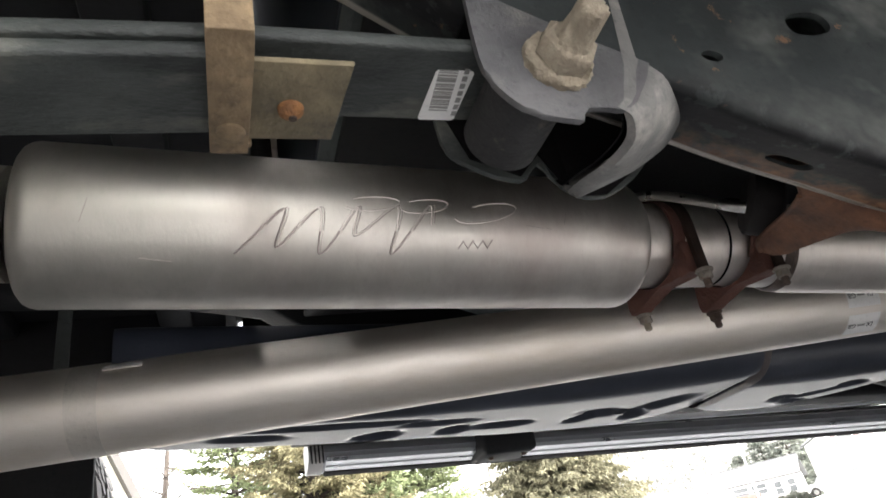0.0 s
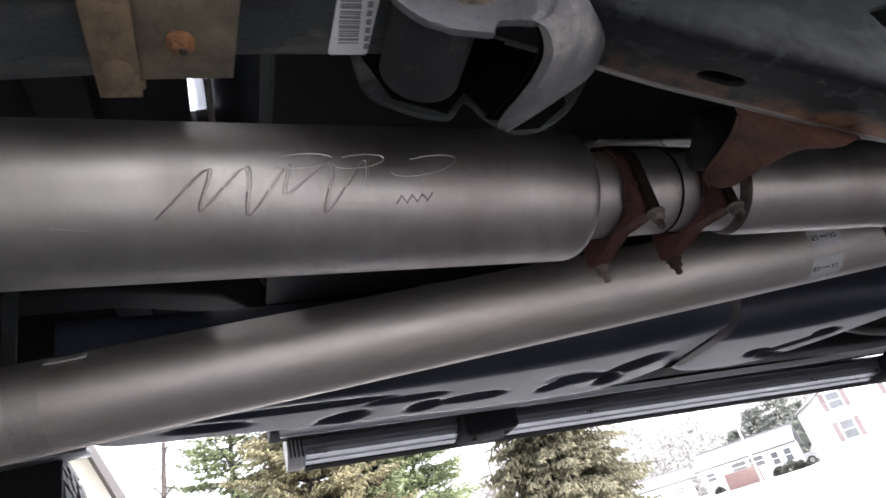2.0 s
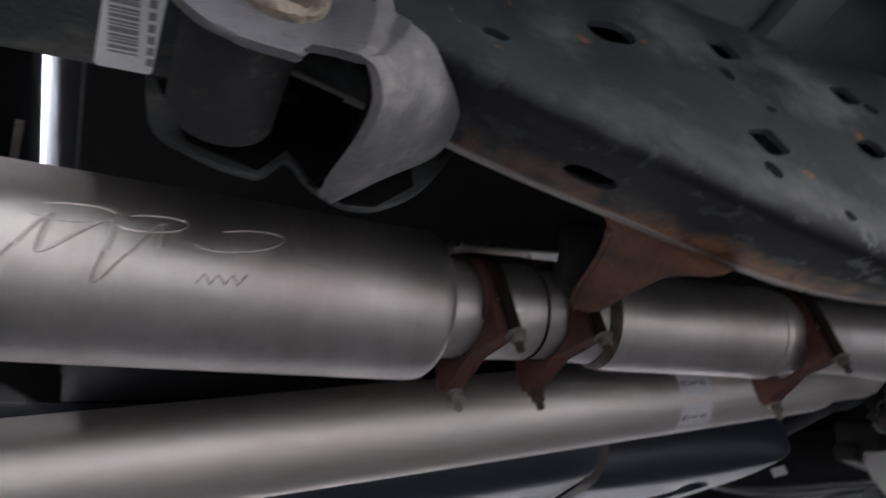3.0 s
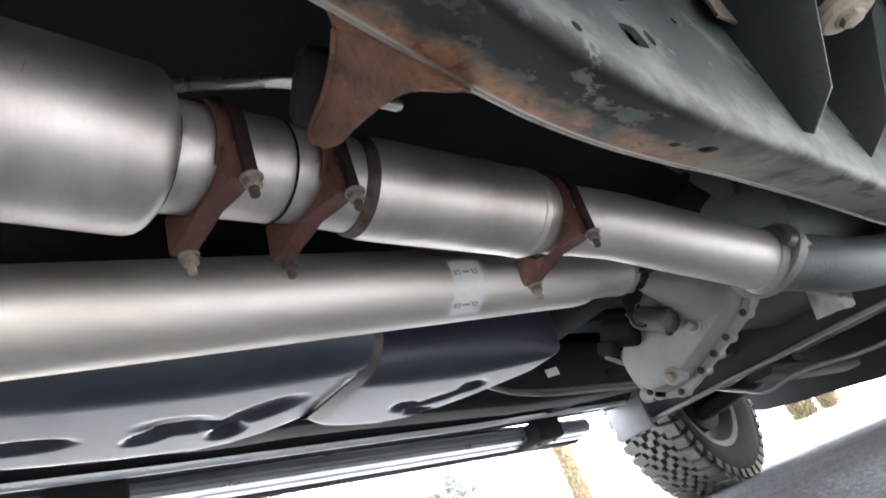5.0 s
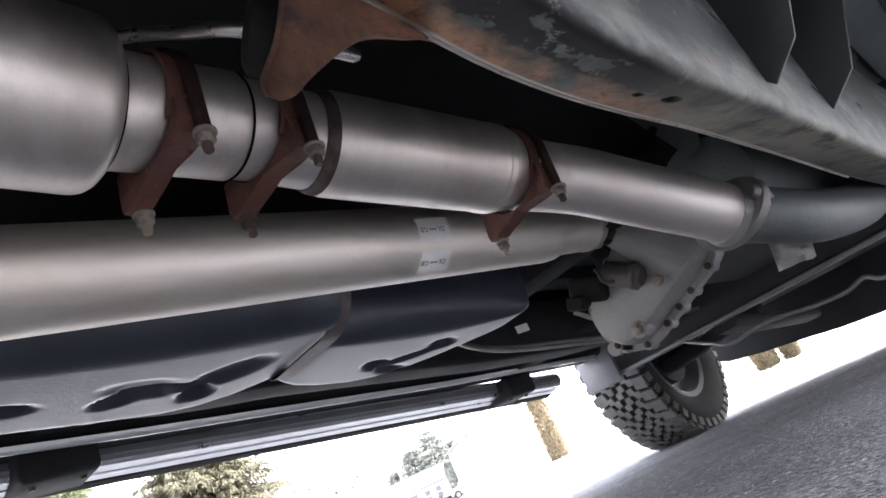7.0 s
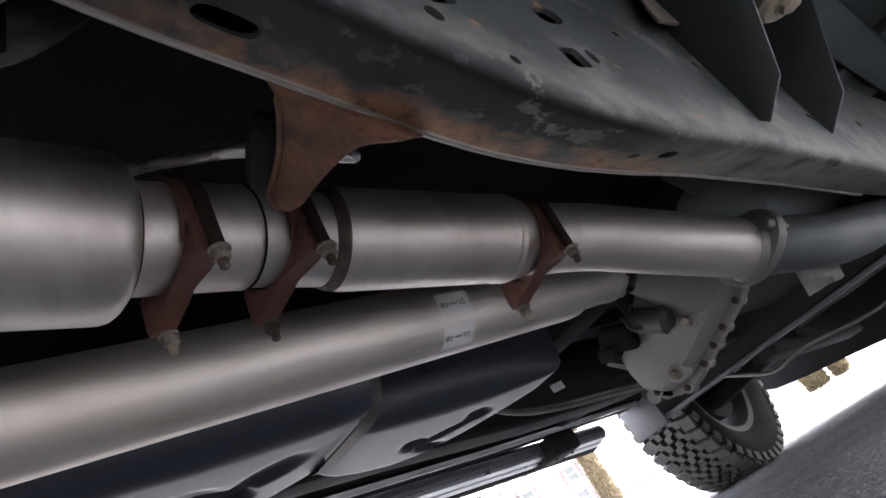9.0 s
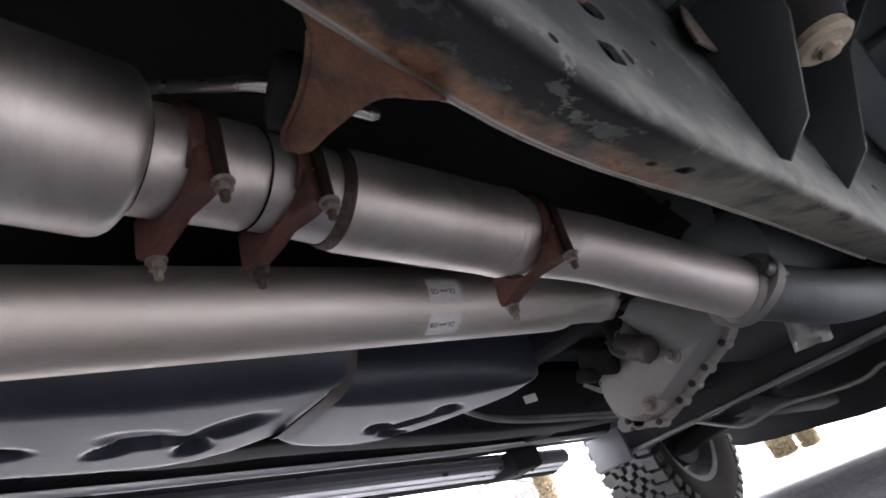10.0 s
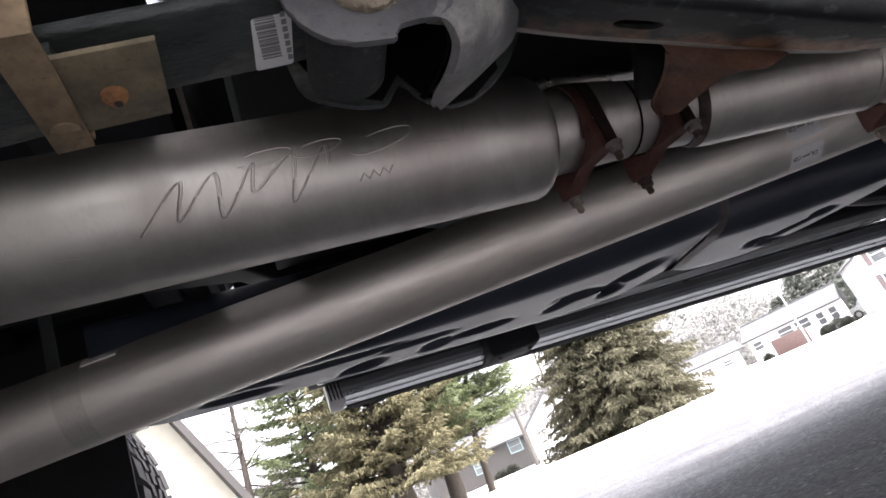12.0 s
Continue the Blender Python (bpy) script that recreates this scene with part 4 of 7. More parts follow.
# front wall: a bowl bent from the outer plate round to the inner one, curled under to the lip of the opening
LIP = curve_pts([(-0.2370, -0.4781, 0.4620), (-0.2270, -0.4745, 0.4570), (-0.2205, -0.4610, 0.4490), (-0.2195, -0.4400, 0.4490), (-0.2200, -0.4190, 0.4525), (-0.2205, -0.3940, 0.4590), (-0.2180, -0.3710, 0.4655)], 5)
BULGE = curve_pts([(-0.216, -0.4781, 0.500), (-0.176, -0.4735, 0.500), (-0.150, -0.448, 0.4960), (-0.144, -0.425, 0.4900), (-0.150, -0.405, 0.4840), (-0.175, -0.387, 0.4790), (-0.2135, -0.3655, 0.4735)], 5)
bm = bmesh.new()
rows = []
for a, b in zip(LIP, BULGE):
    m1 = a.lerp(b, 0.55) + Vector((0, 0, -0.007))
    top = Vector((b.x + 0.012, b.y, 0.600))
    line = [a, a.lerp(m1, 0.5) + Vector((0, 0, -0.002)), m1, b + Vector((-0.004, 0, -0.003)), b + Vector((0.002, 0, 0.008)), top]
    back = [p + Vector((-0.004, 0.002, 0.005)) for p in reversed(line)]
    rows.append([bm.verts.new(p) for p in line + back])
n = len(rows[0])
for a, b in zip(rows, rows[1:]):
    for k in range(n):
        bm.faces.new((a[k], a[(k + 1) % n], b[(k + 1) % n], b[k]))
bm.faces.new(rows[0]), bm.faces.new(list(reversed(rows[-1])))
wall = part("front_wall", bm, HANGER_DUST_LIT, spring_hanger, "", 60)
# dark disc in place of an open hole, its shade in the colour
bm = bmesh.new()
tube(bm, [(-0.1700, -0.4540, 0.5035), (-0.1600, -0.4660, 0.5015), (-0.1592, -0.4669, 0.5013)], [0.0078, 0.0078, 0.0070], 20)
part("drain_grommet", bm, RUBBER_BLACK, wall, "black disc put in for the wall's drain hole")
# black sheets added inside the hanger; its shade is put into their colour
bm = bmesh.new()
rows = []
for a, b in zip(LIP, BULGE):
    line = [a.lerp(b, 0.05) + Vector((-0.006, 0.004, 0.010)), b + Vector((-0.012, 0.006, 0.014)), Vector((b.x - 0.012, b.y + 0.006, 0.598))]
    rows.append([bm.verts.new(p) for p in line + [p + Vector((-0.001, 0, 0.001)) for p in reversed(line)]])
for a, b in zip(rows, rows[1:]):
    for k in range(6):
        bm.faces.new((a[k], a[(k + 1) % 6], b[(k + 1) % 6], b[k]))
part("liner", bm, SHADE_JOINT_BLACK, spring_hanger, "black sheet added for the shade inside the hanger")
# black top added to keep the hanger's inside dark
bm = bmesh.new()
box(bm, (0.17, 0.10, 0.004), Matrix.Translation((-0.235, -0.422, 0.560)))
part("hanger_top", bm, SHADE_JOINT_BLACK, spring_hanger)
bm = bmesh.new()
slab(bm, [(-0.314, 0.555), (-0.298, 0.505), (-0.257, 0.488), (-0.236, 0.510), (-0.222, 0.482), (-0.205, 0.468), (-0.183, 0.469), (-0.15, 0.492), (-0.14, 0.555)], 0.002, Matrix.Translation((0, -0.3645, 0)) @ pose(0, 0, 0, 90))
part("liner", bm, SHADE_JOINT_BLACK, spring_hanger)
bm = bmesh.new()
tube(bm, [(-0.272, -0.4770, 0.500), (-0.272, -0.4815, 0.500), (-0.2718, -0.4830, 0.500)], [0.0255, 0.0250, 0.0215], 28)
tube(bm, [(-0.2715, -0.4825, 0.500), (-0.2712, -0.4840, 0.500), (-0.2702, -0.4965, 0.500), (-0.2700, -0.4985, 0.500)], [0.0195, 0.0208, 0.0200, 0.0160], 6)
tube(bm, [(-0.2700, -0.4975, 0.500), (-0.2695, -0.5030, 0.500), (-0.2680, -0.5240, 0.5005), (-0.2678, -0.5270, 0.5005)], [0.0145, 0.0118, 0.0105, 0.0080], 14)
bmesh.ops.subdivide_edges(bm, edges=bm.edges, cuts=1, use_grid_fill=True)
rng = random.Random(6)
for v in bm.verts:
    v.co += Vector((rng.gauss(0, 0.0007), rng.gauss(0, 0.0006), rng.gauss(0, 0.0007)))
part("eye_bolt", bm, BOLT_DIRT, spring_hanger, "bolt and nut caked in pale mud", 70)

# ---- rubber exhaust hanger: rusty arm from the rail, rubber bush, bright rods ----
exhaust_hanger = new("exhaust_hanger")
exhaust_hanger.parent = truck
tagged(exhaust_hanger, "rust-brown hanger arm with a black rubber bush")
EDGE_REAR = curve_pts([(-0.016, -0.402, 0.452), (-0.004, -0.390, 0.449), (0.012, -0.362, 0.452), (0.026, -0.332, 0.457), (0.033, -0.308, 0.459), (0.036, -0.292, 0.457), (0.041, -0.286, 0.449)], 6)
EDGE_FRONT = curve_pts([(0.118, -0.404, 0.412), (0.088, -0.392, 0.423), (0.058, -0.378, 0.431), (0.048, -0.355, 0.434), (0.047, -0.325, 0.438), (0.049, -0.303, 0.441), (0.047, -0.290, 0.445)], 6)
bm = bmesh.new()
rows = []
for i, (a, b) in enumerate(zip(EDGE_REAR, EDGE_FRONT)):
    q = i / (len(EDGE_REAR) - 1)
    across = b - a
    out = Vector((0.10, -0.50, -0.85)) * (0.50 * across.length if q > 0.25 else lerp(0.004, 0.50 * across.length, q / 0.25))
    shell_row = [a + across * f + out * math.sin(math.pi * f ** 1.9) for f in (0, 0.12, 0.25, 0.38, 0.5, 0.6, 0.68, 0.76, 0.84, 0.92, 1)]
    back = [p + Vector((0, 0.0022, 0.0032)) for p in reversed(shell_row)]
    rows.append([bm.verts.new(p) for p in shell_row + back])
n = len(rows[0])
for a, b in zip(rows, rows[1:]):
    for k in range(n):
        bm.faces.new((a[k], a[(k + 1) % n], b[(k + 1) % n], b[k]))
bm.faces.new(rows[0]), bm.faces.new(list(reversed(rows[-1])))
part("arm", bm, RUST_BROWN, exhaust_hanger)
bm = bmesh.new()
tube(bm, [p + Vector((-0.001, 0, 0.001)) for p in EDGE_REAR[6:]], 0.0026, 12)
part("rolled_edge", bm, RUST_BROWN, exhaust_hanger)
bm = bmesh.new()
tube(bm, [(0.030, -0.300, 0.500), (0.034, -0.302, 0.498), (0.056, -0.312, 0.487), (0.060, -0.314, 0.485)], [0.026, 0.032, 0.032, 0.026], 32)
part("rubber_bush", bm, RUBBER_BLACK, exhaust_hanger)
bm = bmesh.new()
tube(bm, curve_pts([(-0.040, -0.190, 0.575), (-0.008, -0.222, 0.562), (0.006, -0.262, 0.530), (0.011, -0.296, 0.501), (0.021, -0.311, 0.4875), (0.040, -0.317, 0.480)], 6), 0.0058, 16)
part("hanger_rod", bm, CHROME, exhaust_hanger, "bright bent steel rod")
bm = bmesh.new()
tube(bm, [(0.056, -0.320, 0.478), (0.109, -0.324, 0.476), (0.113, -0.3245, 0.476)], [0.0058, 0.0058, 0.004], 16)
part("rod_end", bm, CHROME, exhaust_hanger)

# ---- cab mount on the outside of the rail ----
cab_mount = new("cab_mount")
cab_mount.parent = truck
tagged(cab_mount, "black gusseted cab mount bracket on the frame rail")
for gx, pts in ((0.50, [(-0.500, 0.385), (-0.509, 0.372), (-0.548, 0.402), (-0.596, 0.512), (-0.600, 0.545), (-0.585, 0.600), (-0.500, 0.60)]), (0.75, [(-0.505, 0.395), (-0.515, 0.382), (-0.560, 0.414), (-0.618, 0.543), (-0.690, 0.600), (-0.512, 0.60)])):
    bm = bmesh.new()
    slab(bm, pts, 0.005, Matrix.Translation((gx, 0, 0)) @ Matrix(((0, 0, 1, 0), (1, 0, 0, 0), (0, 1, 0, 0), (0, 0, 0, 1))), 0.0015)
    part("gusset", bm, GUSSET, cab_mount)
bm = bmesh.new()
box(bm, (0.30, 0.16, 0.006), Matrix.Translation((0.625, -0.575, 0.602)), 0.002)
part("top_plate", bm, GUSSET, cab_mount)
bm = bmesh.new()
tube(bm, [(0.60, -0.600, 0.598), (0.60, -0.600, 0.540), (0.60, -0.600, 0.515)], [0.044, 0.046, 0.036], 28)
part("cushion", bm, RUBBER_BLACK, cab_mount)
bm = bmesh.new()
tube(bm, [(0.60, -0.600, 0.515), (0.60, -0.600, 0.503), (0.60, -0.600, 0.497), (0.60, -0.600, 0.496)], [0.034, 0.036, 0.030, 0.018], 24)
bolt(bm, (0.60, -0.600, 0.498), (0, 0, -1), 0.014, 0.012)
part("mount_bolt", bm, BOLT_DIRT, cab_mount, "mud-caked mount bolt and washer")

# ---- fuel tank ----
TANK_Z = [(-0.60, 0.445), (-0.25, 0.432), (0.3, 0.424), (0.80, 0.412), (1.0, 0.412)]
# plan of the two mouldings: inner wall and outer wall
REAR_IN = [(-0.62, 0.085), (-0.20, 0.105), (-0.03, 0.112), (0.10, 0.106), (0.20, 0.090), (0.356, 0.070)]
REAR_OUT = [(-0.62, 0.215), (-0.45, 0.252), (-0.31, 0.284), (-0.2, 0.305), (-0.02, 0.358), (0.10, 0.382), (0.20, 0.396), (0.25, 0.388), (0.295, 0.362), (0.335, 0.322), (0.356, 0.300)]
FRONT_IN = [(0.372, 0.150), (0.48, 0.145), (0.65, 0.132), (0.86, 0.110)]
FRONT_OUT = [(0.372, 0.330), (0.42, 0.362), (0.48, 0.384), (0.56, 0.398), (0.62, 0.392), (0.68, 0.362), (0.73, 0.318), (0.78, 0.258), (0.82, 0.205), (0.86, 0.170)]


def tank_section(w, h, r_in, r_out, n=8, flat=1):
    pts = []
    for cx, cz, a0, r in ((w / 2 - r_out, r_out, -90, r_out), (w / 2 - 0.03, h - 0.03, 0, 0.03), (-w / 2 + 0.03, h - 0.03, 90, 0.03), (-w / 2 + r_in, r_in, 180, r_in)):
        for k in range(n + 1):
            a = radians(a0 + 90 * k / n)
            pts.append((cx + r * math.cos(a), cz + r * math.sin(a)))
    a, b = pts[-1][0], pts[0][0]
    return pts + [(lerp(a, b, k / flat), 0.0) for k in range(1, flat)]


# pressed pockets in the underside: x, y, half length, half width, depth, turn
POCKETS = [(-0.055, 0.258, 0.052, 0.018, 0.024, 6), (0.104, 0.280, 0.030, 0.019, 0.028, -34), (0.160, 0.270, 0.052, 0.015, 0.024, 0), (0.222, 0.305, 0.024, 0.024, 0.026, 20), (0.248, 0.238, 0.058, 0.030, 0.012, -38), (0.125, 0.245, 0.05, 0.02, 0.006, 8),
           (-0.273, 0.244, 0.036, 0.022, 0.024, -25), (-0.335, 0.163, 0.118, 0.013, 0.016, 5), (-0.142, 0.256, 0.026, 0.022, 0.024, -25), (-0.18, 0.199, 0.06, 0.013, 0.010, 4), (-0.46, 0.19, 0.05, 0.016, 0.010, 10),
           (0.572, 0.305, 0.032, 0.021, 0.024, 22), (0.632, 0.338, 0.036, 0.014, 0.020, 8), (0.640, 0.285, 0.060, 0.016, 0.012, -30), (0.692, 0.238, 0.032, 0.021, 0.022, 16)]


def dent(x, y):
    best = 0.0
    for px, py, a, b, depth, turn in POCKETS:
        c, s = math.cos(radians(turn)), math.sin(radians(turn))
        u, v = ((x - px) * c + (y - py) * s) / a, (-(x - px) * s + (y - py) * c) / b
        q = math.sqrt(u * u + v * v)
        k = max(0.0, min(1.0, (1.30 - q) / 0.85))
        best = max(best, depth * k * k * (3 - 2 * k))
    return best


def tank_shell(x0, x1, wall_in, wall_out, round_end, q0, q1):
    """A moulded shell: rounded corners, ends drawn in, pockets pressed into the underside, a seam line along its side."""
    bm = bmesh.new()
    N = int((x1 - x0) / 0.007)
    rings = []
    w, h = 0.28, 0.135
    sec = tank_section(w, h, 0.060, 0.030, 9, 36)
    for k in range(N + 1):
        x = lerp(x0, x1, k / N)
        e = min(k / N, 1 - k / N) * (x1 - x0)
        q = 1 - max(0, 1 - e / round_end) ** 2.4
        q_end = q0 if k / N < 0.5 else q1
        q = q_end + (1 - q_end) * math.sqrt(max(q, 0.0))
        ring = []
        for u, v in sec:
            y0, y1 = along(wall_in, x), along(wall_out, x)
            y = (y0 + y1) / 2 + u / w * (y1 - y0) * lerp(1, q, 0.4)
            z = along(TANK_Z, x) + (v - h) * q + h
            if v < 0.05:
                z += dent(x, y) * (1 - v / 0.05)
            ring.append(bm.verts.new((x, y, z)))
        rings.append(ring)
    n = len(rings[0])
    for a, b in zip(rings, rings[1:]):
        for k in range(n):
            bm.faces.new((a[k], a[(k + 1) % n], b[(k + 1) % n], b[k]))
    bm.faces.new(rings[0]), bm.faces.new(list(reversed(rings[-1])))
    return bm


fuel_tank = part("fuel_tank", tank_shell(-0.62, 0.356, REAR_IN, REAR_OUT, 0.07, 0.85, 0.975), TANK, truck, "black moulded plastic fuel tank with pressed pockets", 50)
front = part("tank_front", tank_shell(0.372, 0.86, FRONT_IN, FRONT_OUT, 0.05, 0.97, 0.80), TANK, fuel_tank, "", 50)
bm = bmesh.new()
sec = tank_section(0.255, 0.150, 0.085, 0.040)
rows = [[bm.verts.new((x, 0.196 + u * k, along(TANK_Z, 0.37) - 0.004 + v)) for u, v in sec] for x, k in ((0.346, 0.97), (0.348, 0.985), (0.378, 0.985), (0.380, 0.97))]
for a, b in zip(rows, rows[1:]):
    for k in range(len(sec)):
        bm.faces.new((a[k], a[(k + 1) % len(sec)], b[(k + 1) % len(sec)], b[k]))
part("tank_strap", bm, STRAP, fuel_tank, "brownish steel tank strap")
# filler block added so the gap between the mouldings stays dark
bm = bmesh.new()
box(bm, (0.10, 0.18, 0.10), Matrix.Translation((0.364, 0.220, 0.495)), 0.02)
part("tank_core", bm, DARK_PAINT, fuel_tank)
bm = bmesh.new()
slab(bm, [(-0.016, -0.009), (0.016, -0.009), (0.016, 0.009), (-0.016, 0.009)], 0.002, Matrix.Translation((0.985, 0.255, 0.424)) @ pose(0, 0, 0, 90, 0, -25))
part("tank_label", bm, LABEL, truck, "small white printed tag")

# ---- transfer case ----
TC_X = 1.06


def hull(circles, n=40):
    pts = sorted((cy + r * math.cos(2 * math.pi * k / n), cz + r * math.sin(2 * math.pi * k / n)) for cy, cz, r in circles for k in range(n))

    def half(seq):
        out = []
        for p in seq:
            while len(out) > 1 and (out[-1][0] - out[-2][0]) * (p[1] - out[-2][1]) - (out[-1][1] - out[-2][1]) * (p[0] - out[-2][0]) <= 0:
                out.pop()
            out.append(p)
        return out[:-1]
    return half(pts) + half(list(reversed(pts)))


def loft(bm, rings):
    v = [[bm.verts.new(p) for p in r] for r in rings]
    n = len(v[0])
    for a, b in zip(v, v[1:]):
        for k in range(n):
            bm.faces.new((a[k], a[(k + 1) % n], b[(k + 1) % n], b[k]))
    bm.faces.new(v[0]), bm.faces.new(list(reversed(v[-1])))


C1, C2 = (0.035, 0.350, 0.085), (-0.105, 0.425, 0.100)


def case_ring(x, grow):
    h = hull([(C1[0], C1[1], C1[2] + grow), (C2[0], C2[1], C2[2] + grow)], 64)
    cy, cz = (C1[0] + C2[0]) / 2, (C1[1] + C2[1]) / 2
    out = []
    for k in range(72):
        a = 2 * math.pi * k / 72
        d = Vector((math.cos(a), math.sin(a)))
        best = 0.02
        for (ya, za), (yb, zb) in zip(h, h[1:] + h[:1]):
            ea, eb = (ya - cy) * d.y - (za - cz) * d.x, (yb - cy) * d.y - (zb - cz) * d.x
            if ea * eb <= 0 and ea != eb:
                f = ea / (ea - eb)
                best = max(best, (lerp(ya, yb, f) - cy) * d.x + (lerp(za, zb, f) - cz) * d.y)
        out.append((x, cy + d.x * best, cz + d.y * best))
    return out


bm = bmesh.new()
loft(bm, [case_ring(TC_X - 0.055, -0.035), case_ring(TC_X - 0.05, -0.022), case_ring(TC_X - 0.02, -0.010), case_ring(TC_X, -0.008)])
transfer_case = part("transfer_case", bm, CAST, truck, "dull cast-aluminium transfer case with a bolted rim", 35)
bm = bmesh.new()
loft(bm, [case_ring(TC_X, 0.004), case_ring(TC_X + 0.002, 0.006), case_ring(TC_X + 0.022, 0.006), case_ring(TC_X + 0.024, 0.004)])
part("case_rim", bm, CAST, transfer_case)
bm = bmesh.new()
loft(bm, [case_ring(TC_X + 0.024, -0.01), case_ring(TC_X + 0.12, -0.02), case_ring(TC_X + 0.16, -0.05)])
part("case_front", bm, CAST, transfer_case)
ring = case_ring(TC_X, -0.001)
for k in range(0, 70, 5):
    p = Vector(ring[k])
    bm = bmesh.new()
    tube(bm, [p + Vector((-0.004, 0, 0)), p + Vector((0.026, 0, 0))], [0.0120, 0.0130], 16)
    part("rim_boss", bm, CAST, transfer_case)
    bm = bmesh.new()
    bolt(bm, p + Vector((-0.004, 0, 0)), (-1, 0, 0), 0.0055, 0.006)
    part("rim_bolt", bm, DARK_BOLT, transfer_case)
for y, z in ((0.010, 0.294), (-0.081, 0.359)):
    bm = bmesh.new()
    tube(bm, [(TC_X - 0.025, y, z), (TC_X - 0.058, y, z), (TC_X - 0.060, y, z)], [0.020, 0.018, 0.012], 24)
    part("plug_boss", bm, CAST, transfer_case)
    bm = bmesh.new()
    bolt(bm, (TC_X - 0.060, y, z), (-1, 0, 0), 0.009, 0.012)
    part("drain_plug", bm, BOLT, transfer_case)
for y, z in ((0.112, 0.292), (0.082, 0.285)):
    bm = bmesh.new()
    tube(bm, [(TC_X, y, z), (TC_X + 0.02, y, z)], [0.016, 0.016], 20)
    part("case_ear", bm, CAST, transfer_case)
bm = bmesh.new()
tube(bm, [(0.955, -0.060, 0.490), (0.965, -0.066, 0.485), (1.000, -0.095, 0.458), (1.030, -0.108, 0.440), (1.050, -0.112, 0.432)], [0.032, 0.036, 0.058, 0.082, 0.090], 40)
part("output_housing", bm, CAST, transfer_case, "flared cast output housing at the rear of the case")
bm = bmesh.new()
tube(bm, [(0.935, -0.058, 0.494), (0.948, -0.060, 0.492), (0.960, -0.062, 0.489)], [0.026, 0.033, 0.033], 32)
part("seal", bm, RUBBER_BLACK, transfer_case)
# shift motor: a short drum across the case, its gear head, plug and looped cable
shift_motor = new("shift_motor")
shift_motor.parent = transfer_case
bm = bmesh.new()
tube(bm, [(0.985, 0.006, 0.425), (0.985, -0.004, 0.418), (0.985, -0.044, 0.391), (0.985, -0.046, 0.3895), (0.985, -0.054, 0.384), (0.985, -0.056, 0.3825), (0.985, -0.062, 0.378)], [0.020, 0.026, 0.026, 0.0285, 0.0285, 0.024, 0.019], 32)
part("drum", bm, MOTOR, shift_motor)
bm = bmesh.new()
box(bm, (0.060, 0.085, 0.060), Matrix.Translation((1.005, 0.062, 0.420)) @ pose(0, 0, 0, 24), 0.014, 3)
box(bm, (0.034, 0.040, 0.030), Matrix.Translation((0.975, 0.092, 0.400)) @ pose(0, 0, 0, 24), 0.007)
part("gear_head", bm, RUBBER_BLACK, shift_motor)
bm = bmesh.new()
tube(bm, curve_pts([(0.975, 0.018, 0.440), (0.958, 0.006, 0.428), (0.955, 0.004, 0.408), (0.960, -0.010, 0.396), (0.975, -0.020, 0.412), (1.0, -0.01, 0.44)], 6), 0.0042, 10)
part("cable", bm, DULL_PIPE, shift_motor)
bm = bmesh.new()
slab(bm, [(0.100, 0.352), (0.122, 0.372), (0.150, 0.400), (0.144, 0.406), (0.098, 0.366)], 0.004, Matrix.Translation((1.04, 0, 0)) @ Matrix(((0, 0, 1, 0), (1, 0, 0, 0), (0, 1, 0, 0), (0, 0, 0, 1))), 0.001)
part("bracket", bm, CAST, shift_motor)
bm = bmesh.new()
# a crumpled sheet with one edge folded back
random.seed(9)
TL, TR, BR, BL = Vector((1.22, -0.246, 0.378)), Vector((1.24, -0.312, 0.336)), Vector((1.23, -0.297, 0.277)), Vector((1.22, -0.232, 0.284))
sheet = []
for i in range(7):
    row = []
    for j in range(7):
        p = TL.lerp(TR, i / 6).lerp(BL.lerp(BR, i / 6), j / 6) + Vector((random.uniform(-0.006, 0.006), random.uniform(-0.002, 0.002), random.uniform(-0.002, 0.002)))
        row.append(p)
    sheet.append(row)
sheet.insert(0, [p + Vector((0.004, 0.009, 0.001)) for p in sheet[0]])
sheet.insert(0, [p + Vector((0.016, 0.002, 0.001)) for p in sheet[0]])
near = [[bm.verts.new(p) for p in row] for row in sheet]
far = [[bm.verts.new(p + Vector((0.002, 0, 0.001))) for p in row] for row in sheet]
for grid in (near, far):
    for a, b in zip(grid, grid[1:]):
        for k in range(6):
            bm.faces.new((a[k], a[k + 1], b[k + 1], b[k]))
rim_near = near[0] + [r[-1] for r in near[1:]] + near[-1][-2::-1] + [r[0] for r in near[-2:0:-1]]
rim_far = far[0] + [r[-1] for r in far[1:]] + far[-1][-2::-1] + [r[0] for r in far[-2:0:-1]]
for k in range(len(rim_near)):
    q = (k + 1) % len(rim_near)
    bm.faces.new((rim_near[k], rim_near[q], rim_far[q], rim_far[k]))
part("heat_shield", bm, SHIELD, truck, "crumpled bright foil heat shield")
bm = bmesh.new()
box(bm, (0.9, 0.36, 0.22), Matrix.Translation((1.66, -0.02, 0.52)), 0.08, 4)
part("gearbox", bm, DARK_PAINT, truck)
bm = bmesh.new()
box(bm, (0.5, 0.30, 0.28), Matrix.Translation((2.6, 0.05, 0.50)), 0.10, 4)
part("front_axle_housing", bm, DARK_PAINT, truck)
